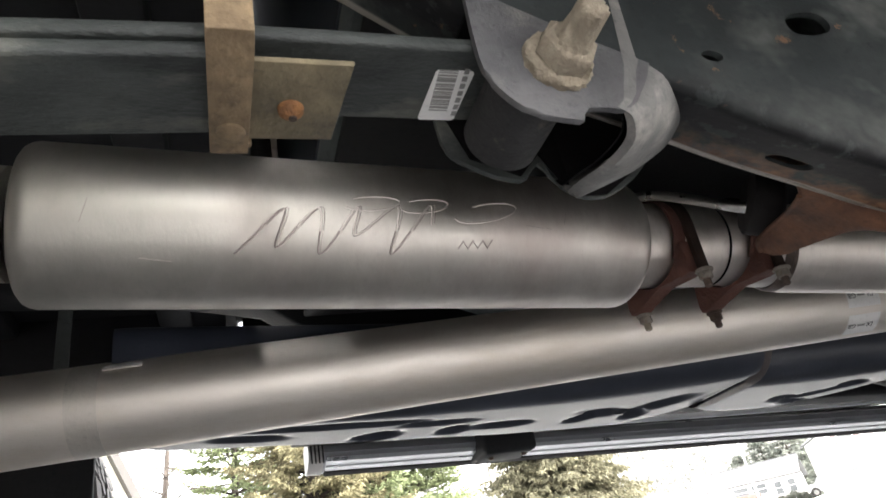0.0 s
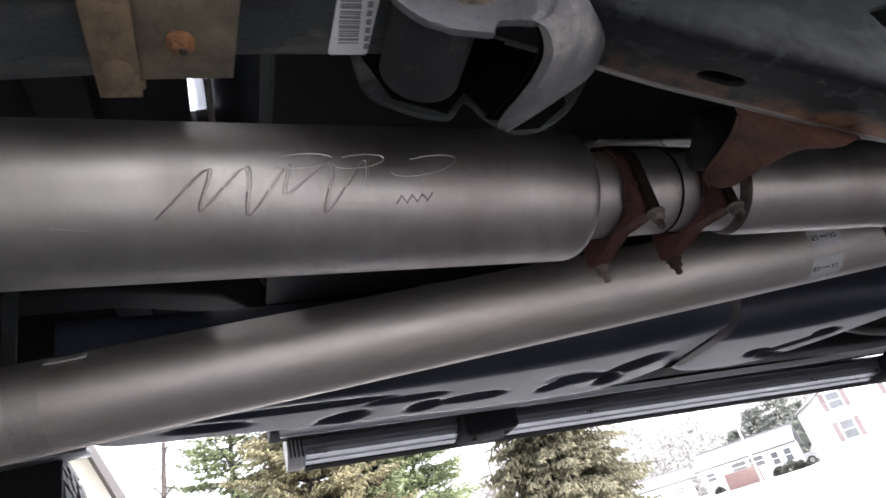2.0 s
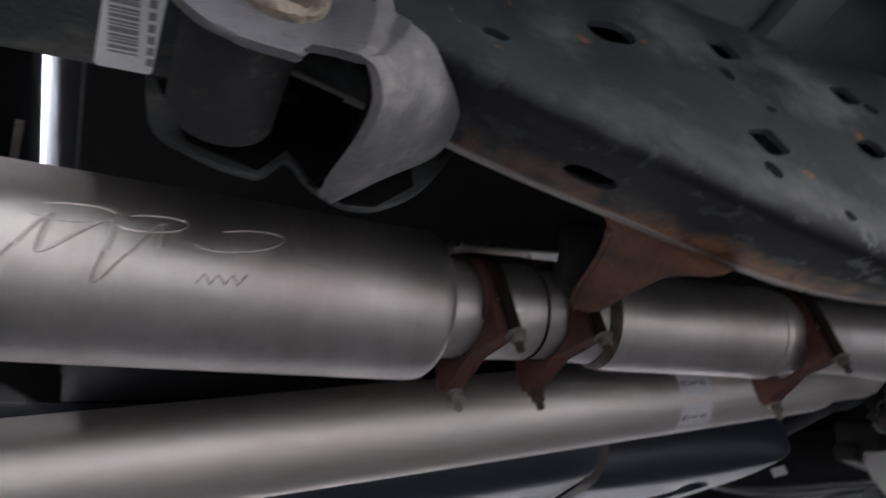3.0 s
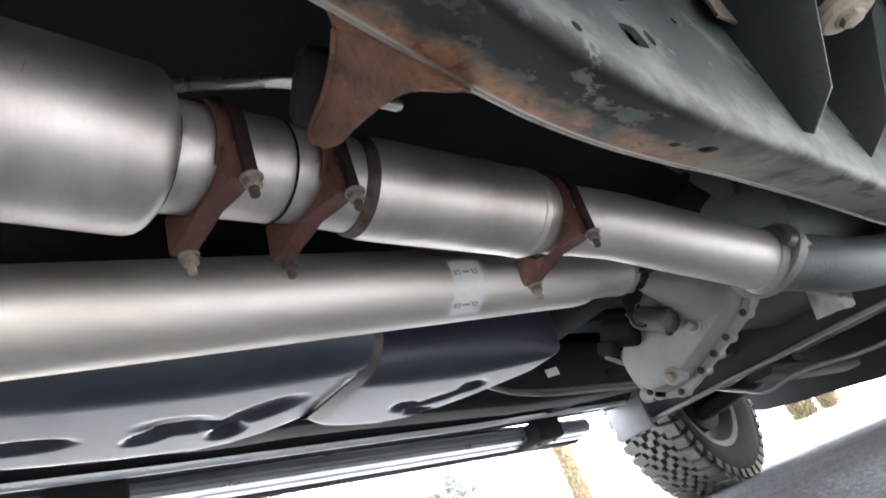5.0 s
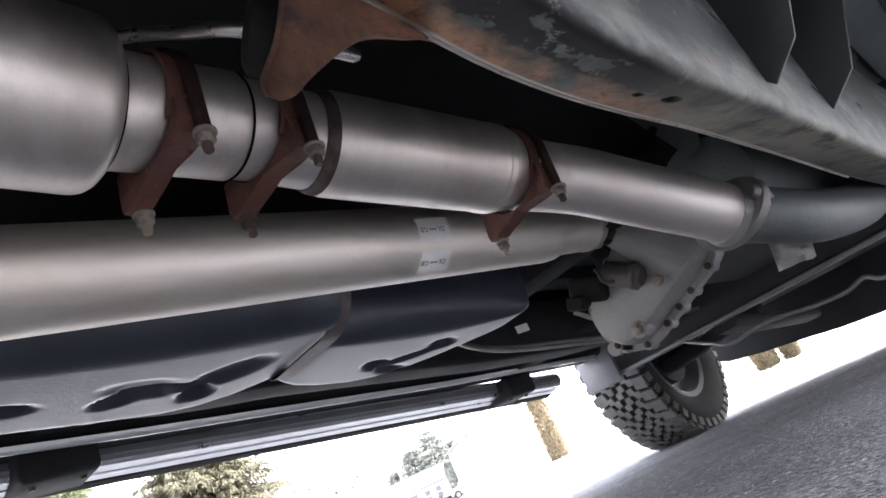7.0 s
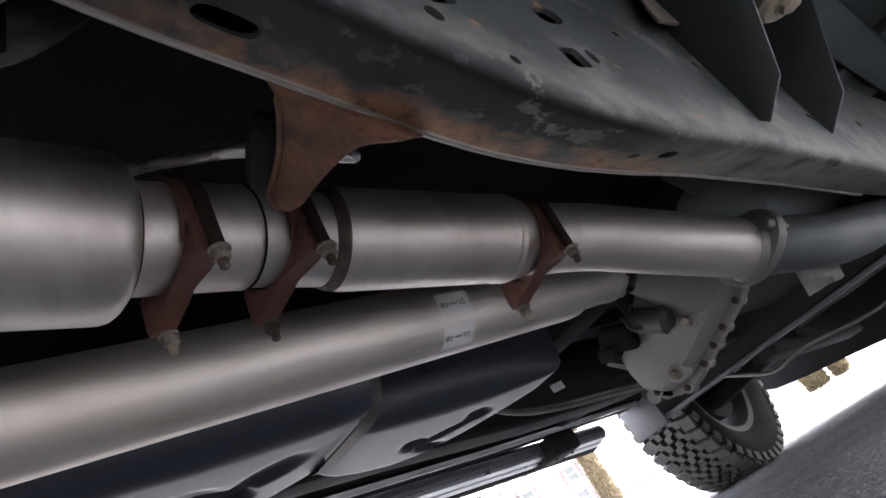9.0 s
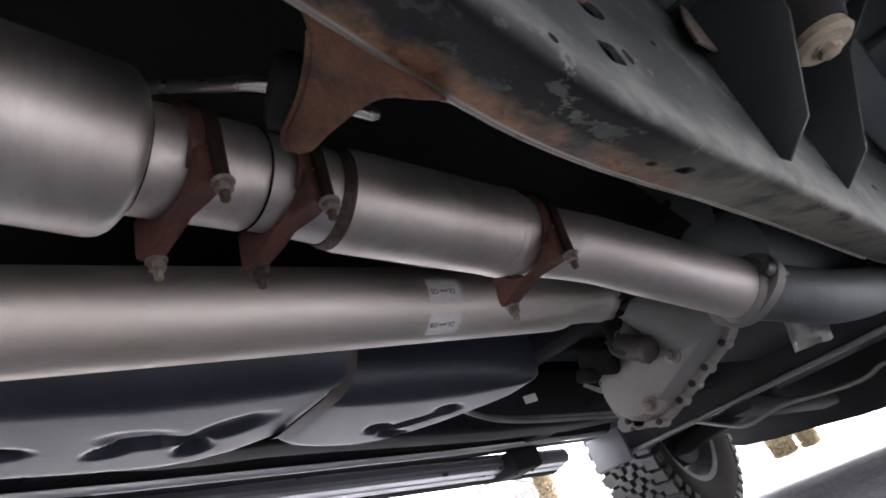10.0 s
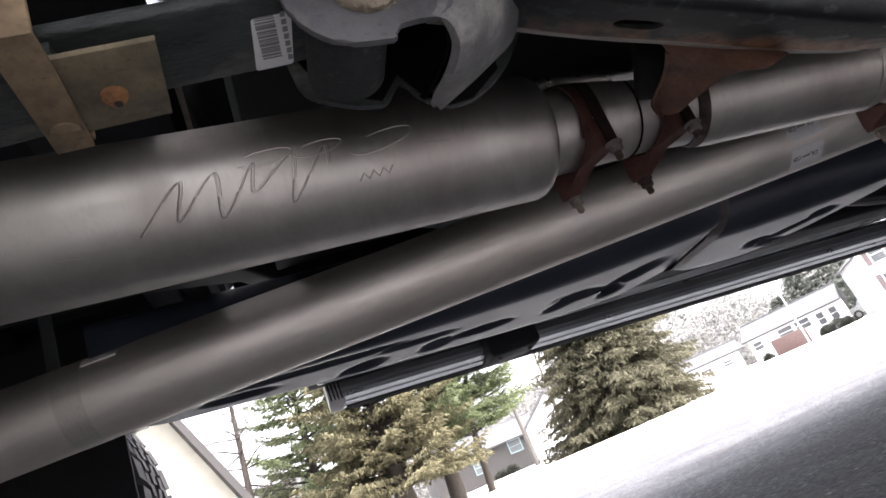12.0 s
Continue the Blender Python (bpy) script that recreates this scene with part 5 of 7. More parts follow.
for ly, dz in ((0.33, 0.0), (0.36, 0.02)):
    bm = bmesh.new()
    tube(bm, curve_pts([(0.70, 0.29, 0.47 + dz), (0.95, ly, 0.41 + dz), (1.3, ly - 0.02, 0.375 + dz), (1.6, ly, 0.37 + dz), (1.9, ly + 0.02, 0.39 + dz), (2.05, ly, 0.41 + dz), (2.4, ly, 0.42 + dz)], 6), 0.006, 12)
    part("brake_line", bm, FLANGE, truck)

# ---- running board on the far side ----
running_board = new("running_board")
running_board.parent = truck
tagged(running_board, "black running board with satin trim on two brackets")
B0, B1 = Vector((-0.30, 0.90, 0.531)), Vector((1.93, 0.90, 0.384))
bd = (B1 - B0).normalized()


def board_place(s):
    return Matrix.Translation(B0 + bd * s)


BLen = (B1 - B0).length
sec = [(0.048, -0.012), (0.058, 0.002), (0.058, 0.034), (0.044, 0.046), (-0.040, 0.046), (-0.055, 0.036), (-0.060, 0.016), (-0.050, 0.006), (-0.046, 0.001), (0.014, -0.0135), (0.036, -0.0135)]
bm = bmesh.new()
sweep(bm, sec, [board_place(s) for s in (0.02, BLen * 0.25, BLen * 0.5, BLen * 0.75, BLen - 0.02)])
part("step", bm, STEP, running_board)
bm = bmesh.new()
sweep(bm, [(-0.045, 0.0005), (0.005, -0.0115), (0.004, -0.0150), (-0.0465, -0.0030)], [board_place(s) for s in (0.03, BLen * 0.5, BLen - 0.03)])
part("under_plate", bm, BRIGHT_PLATE, running_board, "bright polished lower plate")
bm = bmesh.new()
sweep(bm, [(0.051, -0.004), (0.030, -0.0130), (0.0055, -0.0125), (0.0060, -0.0175), (0.034, -0.0215), (0.054, -0.0110)], [board_place(s) for s in (0.03, BLen * 0.5, BLen - 0.03)])
part("edge_strip", bm, RUBBER_BLACK, running_board, "black rubber edge strip")
for k in range(4):
    bm = bmesh.new()
    box(bm, (0.0035, 0.006, 0.050), board_place(-0.006 + 0.009 * k) @ Matrix.Translation((0, -0.0640, 0.016)), 0.001)
    part("cap_rib", bm, RUBBER_BLACK, running_board)
bm = bmesh.new()
sweep(bm, [(u * 1.06, v * 1.12 - 0.001) for u, v in sec], [board_place(s) for s in (-0.012, 0.0, 0.022, 0.024)])
part("end_cap", bm, LABEL_GREY, running_board, "pale grey ribbed end cap")
bm = bmesh.new()
sweep(bm, [(-0.054, 0.005), (-0.051, -0.001), (-0.050, -0.004), (-0.053, -0.004), (-0.056, 0.000), (-0.058, 0.005)], [board_place(s) for s in (0.03, BLen * 0.5, BLen - 0.03)])
part("trim_strip", bm, BOARD_TRIM, running_board, "satin silver trim strip")
bm = bmesh.new()
sweep(bm, [(-0.058, 0.033), (-0.048, 0.041), (-0.041, 0.047), (-0.043, 0.051), (-0.054, 0.044), (-0.062, 0.035)], [board_place(s) for s in (0.03, BLen * 0.5, BLen - 0.03)])
part("trim_strip", bm, BOARD_TRIM, running_board, "satin silver trim strip")
bm = bmesh.new()
sweep(bm, [(-0.024, -0.0080), (-0.019, -0.0092), (-0.020, -0.0118), (-0.023, -0.0108)], [board_place(s) for s in (0.03, BLen * 0.5, BLen - 0.03)])
part("under_rib", bm, BOARD_TRIM, running_board)
for s in (0.48, 1.91):
    c = B0 + bd * s
    br = new("bracket")
    br.parent = running_board
    bm = bmesh.new()
    box(bm, (0.145, 0.13, 0.072), Matrix.Translation(c + Vector((0, -0.045, 0.012))), 0.014, 3)
    part("bracket_shoe", bm, DARK_PAINT, br)
    bm = bmesh.new()
    box(bm, (0.12, 0.36, 0.03), Matrix.Translation(c + Vector((0, -0.26, 0.060))), 0.01)
    part("bracket_arm", bm, DARK_PAINT, br)
    for dx in (-0.045, 0.045):
        bm = bmesh.new()
        bolt(bm, c + Vector((dx, -0.07, -0.024)), (0, 0, -1), 0.006, 0.006)
        part("bracket_bolt", bm, DARK_BOLT, br)

# the near side's board, the same section turned about; unseen, it cuts side light
near_board = new("running_board")
near_board.parent = truck
tagged(near_board, "black running board with satin trim on two brackets")
near = Matrix.Diagonal((1, -1, 1, 1))
for nm, outline, mat in (("step", sec, STEP), ("edge_strip", [(0.051, -0.004), (0.030, -0.0130), (0.0055, -0.0125), (0.0060, -0.0175), (0.034, -0.0215), (0.054, -0.0110)], RUBBER_BLACK)):
    bm = bmesh.new()
    sweep(bm, [(-u, v) for u, v in reversed(outline)], [near @ board_place(d_) @ near for d_ in (0.02, BLen * 0.5, BLen - 0.02)])
    part(nm, bm, mat, near_board)

# ---- wheels ----
def tyre_mesh(bm, R, W):
    prof = [(-W * 0.40, R * 0.60), (-W * 0.47, R * 0.68), (-W * 0.52, R * 0.80), (-W * 0.50, R * 0.90), (-W * 0.44, R * 0.955), (-W * 0.38, R * 0.965), (0, R * 0.970), (W * 0.38, R * 0.965), (W * 0.44, R * 0.955), (W * 0.50, R * 0.90), (W * 0.52, R * 0.80), (W * 0.47, R * 0.68), (W * 0.40, R * 0.60)]
    N = 72
    rings = [[bm.verts.new((r * math.cos(2 * math.pi * k / N), y, r * math.sin(2 * math.pi * k / N))) for y, r in prof] for k in range(N)]
    for k in range(N):
        a, b = rings[k], rings[(k + 1) % N]
        for i in range(len(prof) - 1):
            bm.faces.new((a[i], a[i + 1], b[i + 1], b[i]))
        bm.faces.new((a[-1], a[0], b[0], b[-1]))


def tread(bm, R, W):
    """All-terrain tread: three rows of interlocking S-shaped blocks, and shoulder lugs that run down the sidewall."""
    N = 42
    ln = 2 * math.pi * R / N
    zig = [(-0.45, -0.46), (0.00, -0.46), (0.08, -0.10), (0.45, -0.02), (0.45, 0.46), (0.00, 0.46), (-0.08, 0.10), (-0.45, 0.02)]
    flat = Matrix(((0, 0, 1, 0), (0, 1, 0, 0), (-1, 0, 0, 0), (0, 0, 0, 1)))
    for row in (-2, -1, 0, 1, 2):
        for k in range(N):
            spin = Matrix.Rotation(-2 * math.pi * (k + 0.5 * (row % 2)) / N, 4, "Y")
            if abs(row) == 2:
                long = 0.80 if k % 2 else 0.66
                box(bm, (R * 0.05, W * 0.20, ln * long), spin @ Matrix.Translation((R * 0.972, row * W * 0.185, 0)) @ Matrix.Rotation(radians(8 if row > 0 else -8), 4, "X"), 0)
                box(bm, (R * 0.085, W * 0.035, ln * long * 0.7), spin @ Matrix.Translation((R * 0.925, row * W * 0.255, 0)), 0)
            else:
                flip = -1 if row == 0 else 1
                outline = [(u * ln * 0.94, v * flip * W * 0.200) for u, v in (zig if flip > 0 else zig[::-1])]
                slab(bm, outline, R * 0.045, spin @ Matrix.Translation((R * 0.977, row * W * 0.190, 0)) @ flat)


def make_wheel(at, turn, flip):
    w = new("wheel")
    w.parent = truck
    R, W = 0.418, 0.275
    bm = bmesh.new()
    tyre_mesh(bm, R, W)
    ty = part("tyre", bm, RUBBER, w, "knobbly all-terrain tyre")
    bm = bmesh.new()
    tread(bm, R, W)
    part("tread", bm, TREAD, ty, "", 0)
    bm = bmesh.new()
    N = 64
    prof = [(-W * 0.40, R * 0.56), (-W * 0.42, R * 0.63), (-W * 0.36, R * 0.63), (-W * 0.30, R * 0.56), (W * 0.30, R * 0.55), (W * 0.40, R * 0.62), (W * 0.42, R * 0.60), (W * 0.36, R * 0.53), (-W * 0.32, R * 0.54)]
    rings = [[bm.verts.new((r * math.cos(2 * math.pi * k / N), y, r * math.sin(2 * math.pi * k / N))) for y, r in prof] for k in range(N)]
    for k in range(N):
        a, b = rings[k], rings[(k + 1) % N]
        for i in range(len(prof)):
            bm.faces.new((a[i], a[(i + 1) % len(prof)], b[(i + 1) % len(prof)], b[i]))
    part("rim", bm, RIM, w, "pale alloy rim")
    bm = bmesh.new()
    for k in range(6):
        a = radians(60 * k)
        slab(bm, [(0.05, -0.03), (R * 0.54, -0.045), (R * 0.54, 0.045), (0.05, 0.03)], 0.03, Matrix.Rotation(a, 4, "Y") @ Matrix.Translation((0, W * 0.30, 0)) @ pose(0, 0, 0, 90), 0.006)
    tube(bm, [(0, W * 0.22, 0), (0, W * 0.36, 0)], [0.09, 0.075], 32)
    part("spokes", bm, RIM, w)
    bm = bmesh.new()
    tube(bm, [(0, -W * 0.30, 0), (0, W * 0.15, 0)], [0.17, 0.17], 40)
    tube(bm, [(0, -W * 0.9, 0), (0, -W * 0.1, 0)], [0.06, 0.10], 24)
    part("brake_drum", bm, DARK_PAINT, w)
    w.matrix_basis = Matrix.Translation(at) @ Matrix.Rotation(radians(turn + (180 if flip else 0)), 4, "Z")
    return w


FX, RX, TRACK = 2.70, -1.153, 0.865
fw = make_wheel((FX, TRACK, 0.405), 0, False)
for at, flip in (((RX, TRACK, 0.45), False), ((FX, -TRACK, 0.405), True), ((RX, -TRACK, 0.45), True)):
    copy_thing(fw, Matrix.Translation(at) @ Matrix.Rotation(math.pi if flip else 0, 4, "Z"))
bm = bmesh.new()
tube(bm, [(RX, -0.72, 0.45), (RX, -0.2, 0.45), (RX, -0.14, 0.46), (RX, 0.0, 0.46), (RX, 0.14, 0.46), (RX, 0.2, 0.45), (RX, 0.72, 0.45)], [0.045, 0.05, 0.11, 0.15, 0.11, 0.05, 0.045], 28)
part("rear_axle", bm, DARK_PAINT, truck)
for s in (1, -1):
    bm = bmesh.new()
    tube(bm, [(RX, s * (TRACK - 0.150), 0.45), (RX, s * (TRACK - 0.142), 0.45), (RX, s * (TRACK - 0.10), 0.45)], [0.20, 0.268, 0.268], 48)
    part("brake_backing_plate", bm, DARK_PAINT, truck)
bm = bmesh.new()
box(bm, (0.26, 0.09, 0.14), Matrix.Translation((RX, LEAF_Y, 0.46)), 0.01)
part("axle_seat", bm, DARK_PAINT, truck)
bm = bmesh.new()
tube(bm, [(-1.06, 0.45, 0.36), (-0.90, 0.44, 0.68)], [0.032, 0.032], 20)
part("shock_absorber", bm, DARK_PAINT, truck)

for s in (1, -1):
    bm = bmesh.new()
    box(bm, (0.19, 0.012, 0.34), Matrix.Translation((-0.838, 0.715 * s, 0.42)), 0.004)
    part("splash_liner", bm, DARK_PAINT, truck, "black plastic splash liner before the rear wheel")
    bm = bmesh.new()
    box(bm, (0.30, 0.05, 0.010), Matrix.Translation((-0.845, 0.705 * s, 0.588)), 0.003)
    part("liner_flange", bm, STEP, truck)
    bm = bmesh.new()
    box(bm, (1.20, 0.012, 0.30), Matrix.Translation((-1.20, 0.69 * s, 0.745)), 0.004)
    part("wheel_house_side", bm, DARK_PAINT, truck)

# ---- body above ----
bm = bmesh.new()
slab(bm, [(-0.003, 0.0), (0.003, 0.0), (0.005, 0.15), (-0.005, 0.15)], 0.004, Matrix.Translation((-0.412, -0.02, 0.715)) @ pose(0, 0, 0, 90), 0.001)
part("gap_bracket", bm, BOLT, truck, "thin bare steel bracket behind the cab")
bm = bmesh.new()
box(bm, (1.70, 1.62, 0.05), Matrix.Translation((-1.300, 0, 0.90)), 0.01)
bed_floor = part("bed_floor", bm, DARK_PAINT, truck)
for k in range(5):
    bm = bmesh.new()
    box(bm, (0.07, 1.50, 0.05), Matrix.Translation((-1.95 + 0.34 * k, 0, 0.851)), 0.01)
    part("bed_cross_sill", bm, DARK_PAINT, bed_floor)
bm = bmesh.new()
box(bm, (0.03, 1.59, 0.63), Matrix.Translation((-0.4525, 0, 1.19)), 0.003)
part("bed_front_panel", bm, DARK_PAINT, truck)
for s in (1, -1):
    bm = bmesh.new()
    box(bm, (0.085, 0.02, 0.78), Matrix.Translation((-0.405, 0.78 * s, 1.13)), 0.004)
    part("gap_seal", bm, RUBBER_BLACK, truck, "black rubber seal closing the gap between cab and bed")
bm = bmesh.new()
box(bm, (2.532, 1.66, 0.06), Matrix.Translation((0.914, 0, 0.77)), 0.02)
cab_floor = part("cab_floor", bm, UNDERCOAT, truck, "grey-green dusty cab floor pan")
for s in (1, -1):
    bm = bmesh.new()
    sweep(bm, rounded_rect(0.15, 0.30, 0.04, 4), [Matrix.Translation((x, 0.80 * s, z - (0.034 if s > 0 else 0))) for x, z in ((-0.35, 0.60), (0.3, 0.555), (1.2, 0.505), (2.1, 0.47))])
    # far sill is black, which keeps the gap under the tank dark
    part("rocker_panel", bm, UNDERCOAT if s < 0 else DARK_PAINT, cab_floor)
    if s > 0:
        bm = bmesh.new()
        sweep(bm, [(-0.008, 0.000), (0.006, 0.004), (0.006, -0.013), (-0.002, -0.014), (-0.006, -0.010)], [Matrix.Translation((x, 0.745, z - 0.036)) for x, z in ((-0.33, 0.60), (0.3, 0.556), (1.2, 0.506), (2.05, 0.473))])
        part("pinch_weld", bm, BRIGHT_PLATE, cab_floor, "bright satin seam below the sill")
    bm = bmesh.new()
    box(bm, (2.3, 0.10, 0.06), Matrix.Translation((0.95, 0.60 * s, 0.715)), 0.02)
    part("floor_rail", bm, UNDERCOAT, cab_floor)
for k in range(5):
    bm = bmesh.new()
    box(bm, (0.07, 1.5, 0.03), Matrix.Translation((-0.1 + 0.45 * k, 0, 0.728)), 0.012)
    part("floor_rib", bm, UNDERCOAT, cab_floor)
# panel added to darken the floor above the exhaust
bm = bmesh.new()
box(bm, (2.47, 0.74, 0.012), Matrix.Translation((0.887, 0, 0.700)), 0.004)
part("floor_tunnel", bm, DARK_PAINT, cab_floor, "added black panel above the exhaust")
# bulkhead, front cross member and air dam close the view under the engine
bm = bmesh.new()
box(bm, (0.06, 1.62, 0.52), Matrix.Translation((2.20, 0.0, 0.60)), 0.02)
part("front_cross_member", bm, DARK_PAINT, truck, "dark front cross member with a rolled lower lip")
bm = bmesh.new()
box(bm, (0.05, 1.64, 0.016), Matrix.Translation((2.165, 0.0, 0.338)), 0.006)
part("cross_member_lip", bm, BOARD, truck)
bm = bmesh.new()
slab(bm, [(-0.92, 0.12), (0.03, 0.136), (0.23, 0.153), (0.47, 0.188), (0.63, 0.207), (0.80, 0.238), (0.89, 0.275), (0.92, 0.33), (0.92, 0.62), (-0.92, 0.62)], 0.03, Matrix.Translation((3.40, 0, 0)) @ Matrix(((0, 0, 1, 0), (1, 0, 0, 0), (0, 1, 0, 0), (0, 0, 0, 1))), 0.006)
part("air_dam", bm, DARK_PAINT, truck, "black plastic air dam below the bumper")
bm = bmesh.new()
tube(bm, curve_pts([(2.16, 0.46, 0.345), (2.12, 0.34, 0.281), (2.1, 0.258, 0.248), (2.1, 0.131, 0.259), (2.1, -0.025, 0.237), (2.1, -0.132, 0.231), (2.1, -0.195, 0.246), (2.1, -0.26, 0.221), (2.14, -0.45, 0.30)], 5), 0.007, 12)
part("front_hose", bm, FLANGE, truck)
bm = bmesh.new()
box(bm, (0.10, 0.5, 0.06), Matrix.Translation((2.62, 0.52, 0.33)) @ pose(0, 0, 0, -6), 0.02)
part("lower_arm", bm, DARK_PAINT, truck)
bm = bmesh.new()
sweep(bm, rounded_rect(0.10, 0.05, 0.02, 4), [Matrix.Translation((x, y, z)) for x, y, z in ((2.22, 0.30, 0.30), (2.6, 0.30, 0.27), (3.3, 0.30, 0.24))])
part("skid_bar", bm, DARK_PAINT, truck)
bm = bmesh.new()
box(bm, (0.019, 0.004, 0.32), Matrix.Translation((-0.712, 0.25, 0.65)), 0.001)
part("bed_brace", bm, DULL_PIPE, truck)
for s in (1, -1):
    bm = bmesh.new()
    box(bm, (1.66, 0.32, 0.02), Matrix.Translation((-1.29, 0.66 * s, 0.872)), 0.005)
    part("wheel_house", bm, DARK_PAINT, truck)
    bm = bmesh.new()
    box(bm, (0.02, 0.46, 0.14), Matrix.Translation((-0.475, 0.70 * s, 0.83)) , 0.005)
    part("splash_panel", bm, DARK_PAINT, truck)


def shell(name, outline, y0, y1, mat, label=""):
    bm = bmesh.new()
    slab(bm, outline, abs(y1 - y0), Matrix.Translation((0, (y0 + y1) / 2, 0)) @ pose(0, 0, 0, 90), 0.03)
    return part(name, bm, mat, truck, label)


shell("cab_body", [(-0.350, 0.803), (2.20, 0.803), (2.22, 1.22), (1.75, 1.30), (1.20, 1.92), (-0.40, 1.95), (-0.428, 1.86), (-0.425, 1.45), (-0.392, 1.18)], -0.92, 0.92, PAINT)
shell("hood", [(2.26, 0.86), (3.45, 0.86), (3.48, 1.15), (2.24, 1.22)], -0.90, 0.90, PAINT)
for s in (1, -1):
    arc = [(RX + 0.50 * math.cos(radians(a)), 0.45 + 0.50 * math.sin(radians(a))) for a in range(150, 29, -15)]
    # near side's unseen lower edge is dropped to block light
    shell("bed_side", [(-2.15, 0.70)] + [(x, z) for x, z in arc if x > -2.1] + [(-0.449, 0.74 if s > 0 else 0.63), (-0.449, 1.50), (-2.15, 1.50)], 0.80 * s, 0.94 * s, PAINT)
    arc = [(FX + 0.52 * math.cos(radians(a)), 0.45 + 0.52 * math.sin(radians(a))) for a in range(165, 14, -15)]
    shell("fender", [(2.10, 0.62)] + arc + [(3.45, 0.60), (3.46, 1.05), (2.10, 1.05)], 0.78 * s, 0.94 * s, PAINT)
bm = bmesh.new()
box(bm, (0.16, 1.85, 0.22), Matrix.Translation((3.52, 0, 0.64)), 0.05, 3)
part("front_bumper", bm, DARK_PAINT, truck)
bm = bmesh.new()
box(bm, (0.9, 1.0, 0.02), Matrix.Translation((2.95, 0.0, 0.42)), 0.005)
part("skid_plate", bm, DARK_PAINT, truck)
bm = bmesh.new()
box(bm, (0.02, 0.17, 0.13), Matrix.Translation((2.12, 0.80, 0.375)), 0.008)
part("mud_flap", bm, BOARD, truck)

# ---- outside: drive, lawn, trees, hedges and houses ----
EYE = Vector((-0.35, -0.70, 0.0))


def rise(d):
    """The lawn climbs gently away from the level drive."""
    q = max(0.0, min(d, 130.0) - 6.0)
    return 0.020 * q * q / (q + 6.0)


def spot(az, dist, z=0.0):
    """A place on the ground, by its bearing from the drive (degrees from the truck's nose towards its left) and its distance."""
    p = EYE + Vector((math.cos(radians(az)) * dist, math.sin(radians(az)) * dist, z))
    return p + Vector((0, 0, rise(math.hypot(p.x, p.y))))


def ground_material():
    m = material("drive_and_lawn", (0.056, 0.059, 0.065), (0.122, 0.126, 0.134), 2.6, 0.9, 0.0, 1.0, 105, (0.29, 0.295, 0.302), 62, 0.58, bump_dist=0.012, speck=3.0, patch_soft=0.05)
    nt = m.node_tree
    nd, ln = nt.nodes, nt.links
    bsdf = nd["Principled BSDF"]
    old = bsdf.inputs["Base Color"].links[0].from_socket
    tc = nd.new("ShaderNodeTexCoord")
    # single stones in the mix, lighter and darker
    stones = nd.new("ShaderNodeTexVoronoi")
    stones.inputs["Scale"].default_value = 135
    ln.new(tc.outputs["Object"], stones.inputs["Vector"])
    tone = nd.new("ShaderNodeSeparateColor")
    ln.new(stones.outputs["Color"], tone.inputs[0])
    spread = nd.new("ShaderNodeMapRange")
    spread.inputs["To Min"].default_value, spread.inputs["To Max"].default_value = 0.45, 1.55
    ln.new(tone.outputs[0], spread.inputs["Value"])
    shade = nd.new("ShaderNodeHueSaturation")
    ln.new(spread.outputs[0], shade.inputs["Value"]), ln.new(old, shade.inputs["Color"])
    old = shade.outputs[0]
    # worn, oily and dusty streaks that run along the drive
    for scale, stretch, low, high, tone in ((2.6, (0.7, 1.3, 1), 0.52, 0.74, (0.045, 0.046, 0.049)), (3.4, (0.7, 1.4, 1), 0.55, 0.76, (0.19, 0.183, 0.172))):
        lay = nd.new("ShaderNodeMapping")
        lay.inputs["Scale"].default_value = stretch
        lay.inputs["Rotation"].default_value = (0, 0, 0.35)
        lay.inputs["Location"].default_value = (scale, 1.7, 0)
        ln.new(tc.outputs["Object"], lay.inputs[0])
        nz = nd.new("ShaderNodeTexNoise")
        nz.inputs["Scale"].default_value, nz.inputs["Detail"].default_value, nz.inputs["Roughness"].default_value = scale, 7.0, 0.6
        ln.new(lay.outputs[0], nz.inputs["Vector"])
        rg = nd.new("ShaderNodeMapRange")
        rg.inputs["From Min"].default_value, rg.inputs["From Max"].default_value, rg.inputs["To Max"].default_value = low, high, 0.6
        ln.new(nz.outputs["Fac"], rg.inputs["Value"])
        sx_ = nd.new("ShaderNodeMix")
        sx_.data_type = "RGBA"
        sx_.inputs[7].default_value = (*tone, 1)
        ln.new(rg.outputs[0], sx_.inputs[0]), ln.new(old, sx_.inputs[6])
        old = sx_.outputs[2]
    sep = nd.new("ShaderNodeSeparateXYZ")
    ln.new(tc.outputs["Object"], sep.inputs[0])
    # lawn begins past the far edge of the drive and past its end
    wob = nd.new("ShaderNodeTexNoise")
    wob.inputs["Scale"].default_value = 1.3
    ln.new(tc.outputs["Object"], wob.inputs["Vector"])
    def math_node(op, a, b):
        n = nd.new("ShaderNodeMath")
        n.operation = op
        for s, v in zip(n.inputs, (a, b)):
            if isinstance(v, (int, float)):
                s.default_value = v
            else:
                ln.new(v, s)
        return n.outputs[0]
    yy = math_node("ADD", sep.outputs["Y"], math_node("MULTIPLY", wob.outputs["Fac"], 0.5))
    mask = math_node("GREATER_THAN", yy, 5.0)
    mask = math_node("MAXIMUM", mask, math_node("GREATER_THAN", math_node("ADD", sep.outputs["X"], math_node("MULTIPLY", wob.outputs["Fac"], 0.6)), 5.2))
    gr = nd.new("ShaderNodeTexNoise")
    gr.inputs["Scale"].default_value, gr.inputs["Detail"].default_value = 0.7, 8.0
